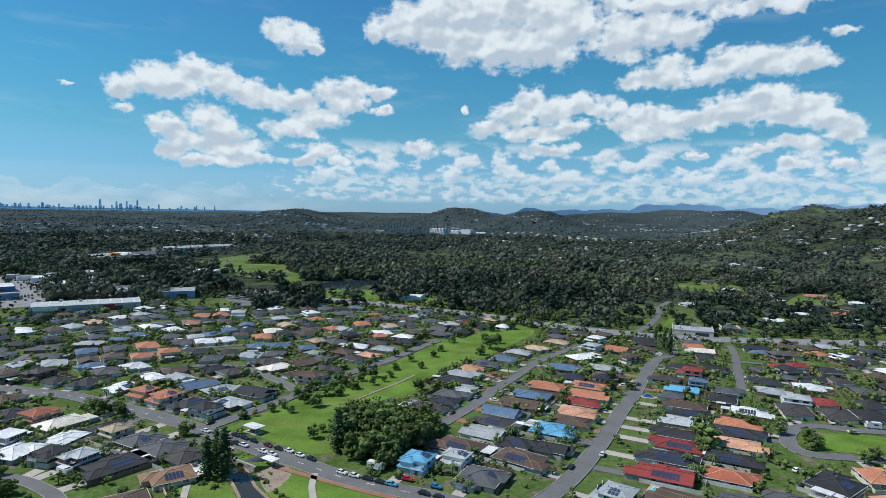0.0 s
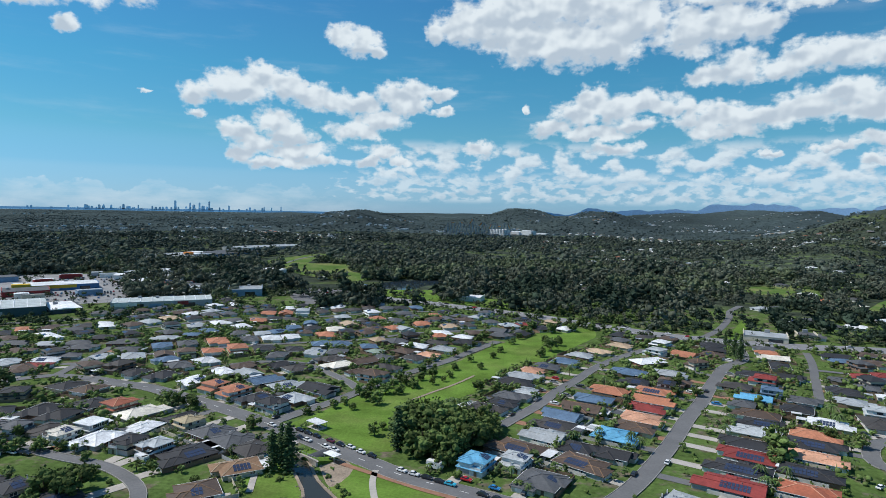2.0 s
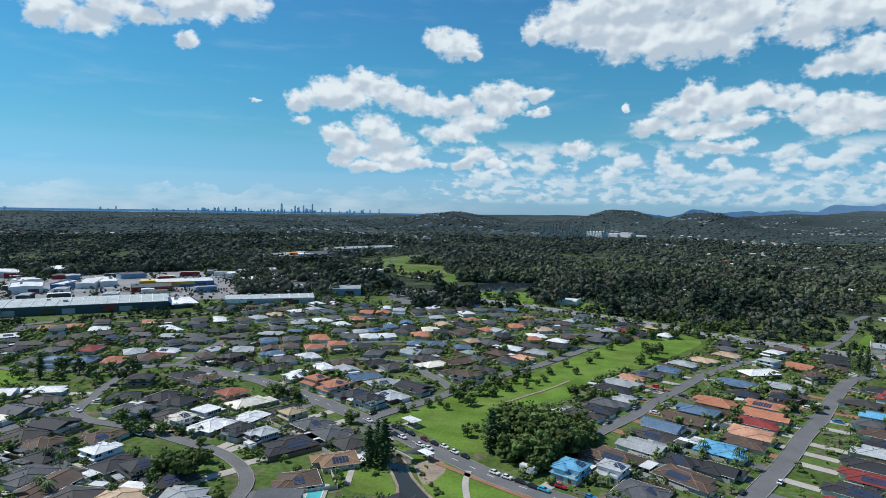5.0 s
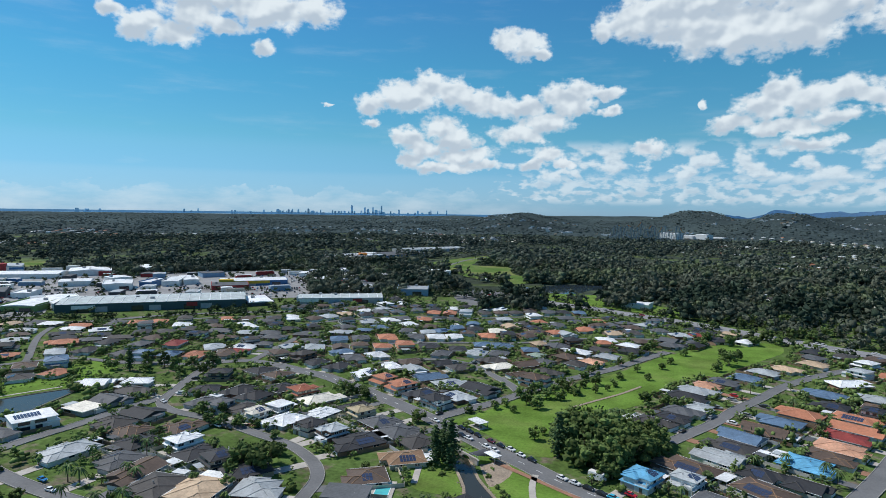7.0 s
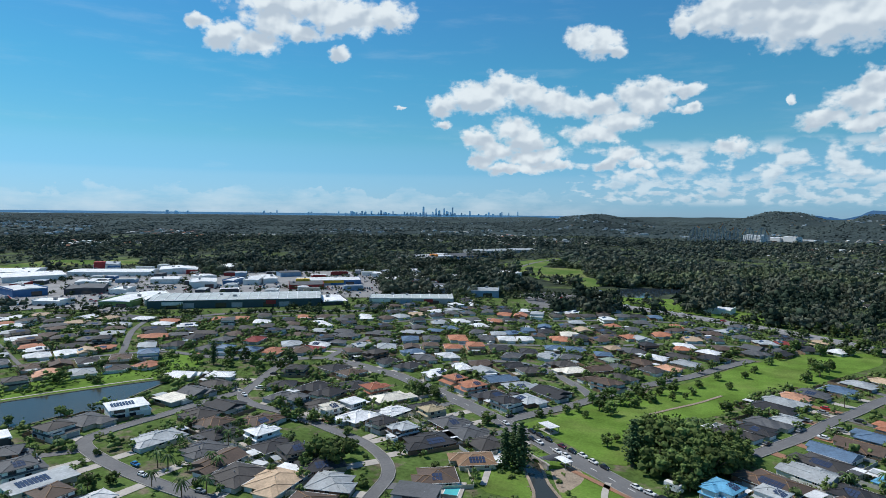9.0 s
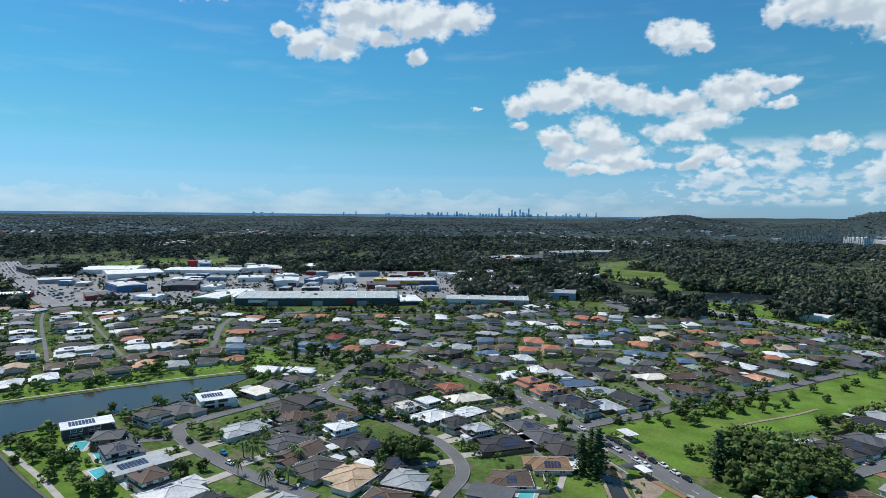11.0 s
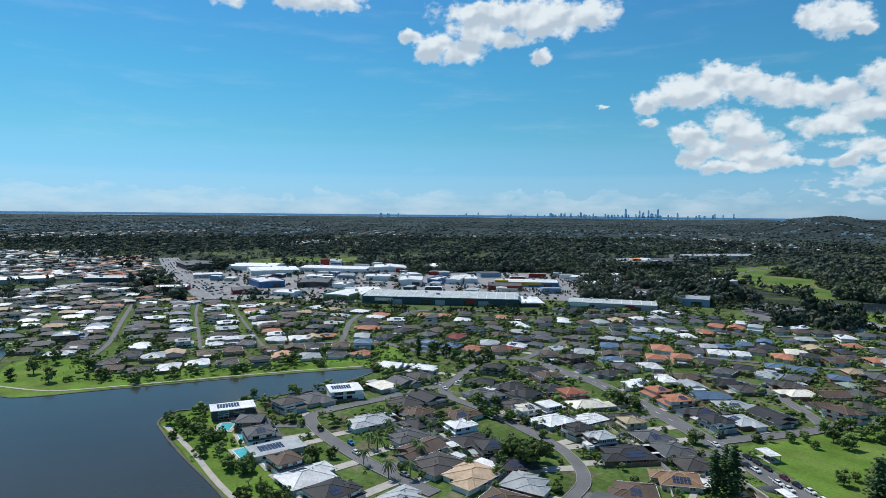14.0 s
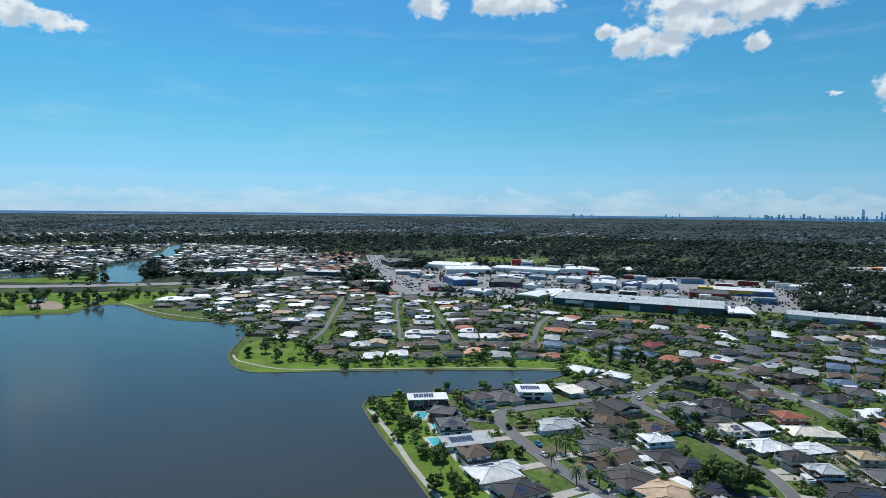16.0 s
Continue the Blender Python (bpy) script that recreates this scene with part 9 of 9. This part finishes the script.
car(-168.1, 198.0, 345, "k")
car(-218.4, 213.7, 338, "w")
car(-235.8, 195.2, 357, "k")
car(-162.4, 208.9, 75, "w")
car(-162.0, 211.3, 75, "w")
car(-403.7, 136.1, 242, "w")
car(-435.5, 112.3, 152, "w")


# rows of cars in the car parks and on the highway, too many and too small to tell apart
def lots_of_cars():
    rng = random.Random(21)
    pts, faces, mats, tones = [], [], [], "wwwkkkggrb"
    slots = [M_CAR[t] for t in "wkgrb"] + [M_GLASS]

    def one(x, y, turn, tone):
        c, s = math.cos(turn), math.sin(turn)
        for (sx, sy, sz, z, ox), m in (((4.4, 1.8, 0.6, 0.35, 0), "wkgrb".index(tone)), ((2.4, 1.6, 0.5, 0.95, -0.2), 5), ((2.0, 1.5, 0.06, 1.45, -0.2), "wkgrb".index(tone))):
            b = Solid().box(ox, 0, z, sx, sy, sz)
            n = len(pts)
            pts.extend((x + c * p[0] - s * p[1], y + s * p[0] + c * p[1], p[2]) for p in b.v)
            faces.extend(tuple(n + i for i in f) for f in b.f)
            mats.extend([m] * 6)

    for area, turn, count in (("car_park", 0.61, 330), ("yard", 0.5, 50)):
        poly = AREAS[area]
        xs, ys = [p[0] for p in poly], [p[1] for p in poly]
        made = 0
        for _ in range(6000):
            if made >= count:
                break
            x, y = rng.uniform(min(xs), max(xs)), rng.uniform(min(ys), max(ys))
            v = round((-math.sin(turn) * x + math.cos(turn) * y) / 8.5) * 8.5
            u = round((math.cos(turn) * x + math.sin(turn) * y) / 2.7) * 2.7
            x, y = math.cos(turn) * u - math.sin(turn) * v, math.sin(turn) * u + math.cos(turn) * v
            if inside(poly, x, y) and all((x - bx) ** 2 + (y - by) ** 2 > (br * 0.75 + 3) ** 2 for bx, by, br in BUILT if br > 14):
                one(x, y, turn + math.pi / 2, rng.choice(tones))
                made += 1
    for px, py, ex, ey, kind in DRIVES:  # cars left on the drives
        if rng.random() < 0.35 and math.dist((px, py), (ex, ey)) > 4.5 and math.hypot(px, py) > 260:
            one(px + (ex - px) * 0.5, py + (ey - py) * 0.5, math.atan2(ey - py, ex - px), rng.choice(tones))
    for name, width, line in STREETS:
        if width < 14:
            continue
        for a, b in zip(line, line[1:]):
            d = Vector(b) - Vector(a)
            for lane in ((-0.36, -0.2, -0.08, 0.08, 0.2, 0.36) if width > 30 else (-0.3, -0.15, 0.15, 0.3)):
                if rng.random() < (0.11 if width > 30 else 0.05):
                    m = Vector(a) + Vector((-d.y, d.x)).normalized() * lane * width
                    one(m.x, m.y, math.atan2(d.y, d.x), rng.choice(tones))
    me = bpy.data.meshes.new("distant_cars")
    me.from_pydata([(x, y, z + 0.2) for x, y, z in pts], [], faces)
    for m in slots:
        me.materials.append(m)
    me.polygons.foreach_set("material_index", mats)
    tagged(new("distant_cars", me), "rows of small cars in car parks and on the highway", "cars", kind="stuff")


lots_of_cars()


# ---- park and creek details ----
def shelter(x, y, turn, length, width):
    tone = "c" if x < -500 else "w"
    root = thing("park_shelter", pose(x, y, 0.05, 0, 0, turn), "open park shelter with %s metal roof on posts" % ROOF_TONES[tone][1], "shelter")
    part("roof", Solid().box(0, 0, 2.6, length, width, 0.16).box(0, 0, 2.72, length * 0.6, width * 0.5, 0.12), ROOFS[tone], root, ROOF_TONES[tone][1] + " metal roof")
    for a in (-1, 1):
        for b in (-1, 1):
            part("post", Solid().box(a * (length / 2 - 0.4), b * (width / 2 - 0.4), 0, 0.16, 0.16, 2.6), M_STEEL, root)
    part("slab", Solid().box(0, 0, 0, length * 0.95, width * 0.95, 0.12), M_PAVING, root, "concrete slab")
    part("bench", Solid().box(0, 0, 0.12, length * 0.5, 0.6, 0.7).box(0, 0.7, 0.12, length * 0.5, 0.3, 0.42), M_TIMBER, root, "timber bench and table")


shelter(-74.6, 240.6, 327, 8, 5)
shelter(-59.0, 208.7, 326, 6, 3.5)
shelter(-684.5, -88.9, 158, 14, 9)
shelter(-678.3, -92.6, 158, 9, 7)


def culvert(x, y, turn):
    """The arched culvert through which the creek passes under the road."""
    root = thing("culvert", pose(x, y, 0, 0, 0, turn), "concrete arched culvert under the main road", "culvert")
    face, n, r = Solid(), 12, 2.6
    for yy in (-0.35, 0.35):
        for k in range(n + 1):
            a = math.pi * k / n
            face.v.append((-r * math.cos(a), yy, 0.1 + 1.7 * math.sin(a)))
        for k in range(n + 1):
            face.v.append((-7 + 14 * k / n, yy, 2.3 if 0 < k < n else 2.0))
    m = 2 * (n + 1)
    for k in range(n):
        face.f += [(k, k + 1, n + 2 + k, n + 1 + k), (m + k, m + n + 1 + k, m + n + 2 + k, m + k + 1), (n + 1 + k, n + 2 + k, m + n + 2 + k, m + n + 1 + k), (k, m + k, m + k + 1, k + 1)]
    for sgn in (-1, 1):
        face.box(sgn * (r + 1.9), 0, 0, 3.8, 0.7, 2.0)
    part("headwall", face, M_PAVING, root, "weathered concrete headwall")
    barrel = Solid()
    for k in range(n + 1):
        a = math.pi * k / n
        barrel.v += [(-r * math.cos(a), 0.3, 0.1 + 1.7 * math.sin(a)), (-r * math.cos(a), 9.0, 0.1 + 1.7 * math.sin(a))]
        if k:
            q = 2 * k
            barrel.f.append((q - 2, q - 1, q + 1, q))
    barrel.f.append(tuple(2 * k + 1 for k in range(n + 1)))
    part("barrel", barrel, WALLS["dark"], root, "dark tunnel")
    part("embankment", Solid().add([(-6.5, 0.36, 1.95), (6.5, 0.36, 1.95), (8, 8.5, 0.1), (-8, 8.5, 0.1), (-6.5, 0.36, 0), (6.5, 0.36, 0)], ((0, 1, 2, 3), (4, 5, 1, 0), (4, 0, 3), (1, 5, 2))), M_LAWN, root, "grassed bank above the tunnel")
    rail = Solid()
    for k in range(15):
        rail.box(-7 + k, 0.1, 2.2, 0.06, 0.06, 1.0)
    rail.box(0, 0.1, 3.15, 14.2, 0.08, 0.08)
    part("railing", rail, M_STEEL, root, "grey steel railing")


culvert(-68.2, 206.8, 326)


def creek_bank():
    """Loose rocks along the creek's edges and low shrubs on the banks."""
    rng, rocks = random.Random(61), Solid()
    line = WATERS["creek"]
    for _ in range(900):
        x, y = rng.uniform(-82, -38), rng.uniform(165, 214)
        d = float(far_from((*line, line[0]), x, y))
        if inside(line, x, y) or d > (4.5 if inside(AREAS["rock_bank"], x, y) else 1.3) or not clear_of_roads(x, y, 1.5):
            continue
        lump(rocks, (x, y, 0.15), rng.uniform(0.18, 0.55), rng, 0.35, 0.6, True)
    tagged(new("creek_rocks", rocks.mesh("creek_rocks", M_SOIL)), "pale rocks along the edges of the creek", "rocks", kind="stuff")


creek_bank()
rng = random.Random(62)
for _ in range(60):
    x, y = rng.uniform(-86, -45), rng.uniform(172, 212)
    if not inside(WATERS["creek"], x, y) and far_from((*WATERS["creek"], WATERS["creek"][0]), x, y) < 9 and clear_of_roads(x, y, 2) and all(far_from(p, x, y) > 1.6 for p in PATHS) and rng.random() < 0.55:
        LOOSE_SHRUBS.append((x, y, rng.uniform(0.8, 1.6)))
for x, y, high in LOOSE_SHRUBS:
    clump = Solid()
    for _ in range(6):
        lump(clump, (x + rng.gauss(0, 0.5), y + rng.gauss(0, 0.5), high * 0.4), high * rng.uniform(0.35, 0.55), rng, 0.35, 0.8, True)
    tagged(new("shrub", clump.mesh("shrub", M_LEAF["bush"])), "low green shrub on the creek bank", "shrub", "creek bank shrubs")


# ---- amusement park beyond the woods: tall ride columns and a looping track ----
def coaster(x, y):
    z = float(land(x, y))
    root = thing("roller_coaster", pose(x, y, z), "tall grey steel roller coaster beyond the woods", "roller coaster")
    rng = random.Random(3)
    prev = None
    for k in range(22):
        u = -115 + 11 * k
        h = (26 + 24 * abs(math.sin(k * 0.9))) * (1.0 if k not in (3, 9) else 1.25)
        part("column", Solid().beam((u - 4, 0, 0), (u, 0, h), 1.9).beam((u + 4, 6, 0), (u, 3, h), 1.7).beam((u - 3, 0, h * 0.5), (u + 3, 5, h * 0.5), 1.4).beam((u - 5, 0, h * 0.25), (u + 5, 5, h * 0.3), 1.4), WALLS["grey"], root)
        if prev:
            part("track", Solid().beam(prev, (u, 1.5, h), 1.8), WALLS["orange"] if k % 3 == 0 else M_STEEL, root)
        prev = (u, 1.5, h)


coaster(-92, 2150)
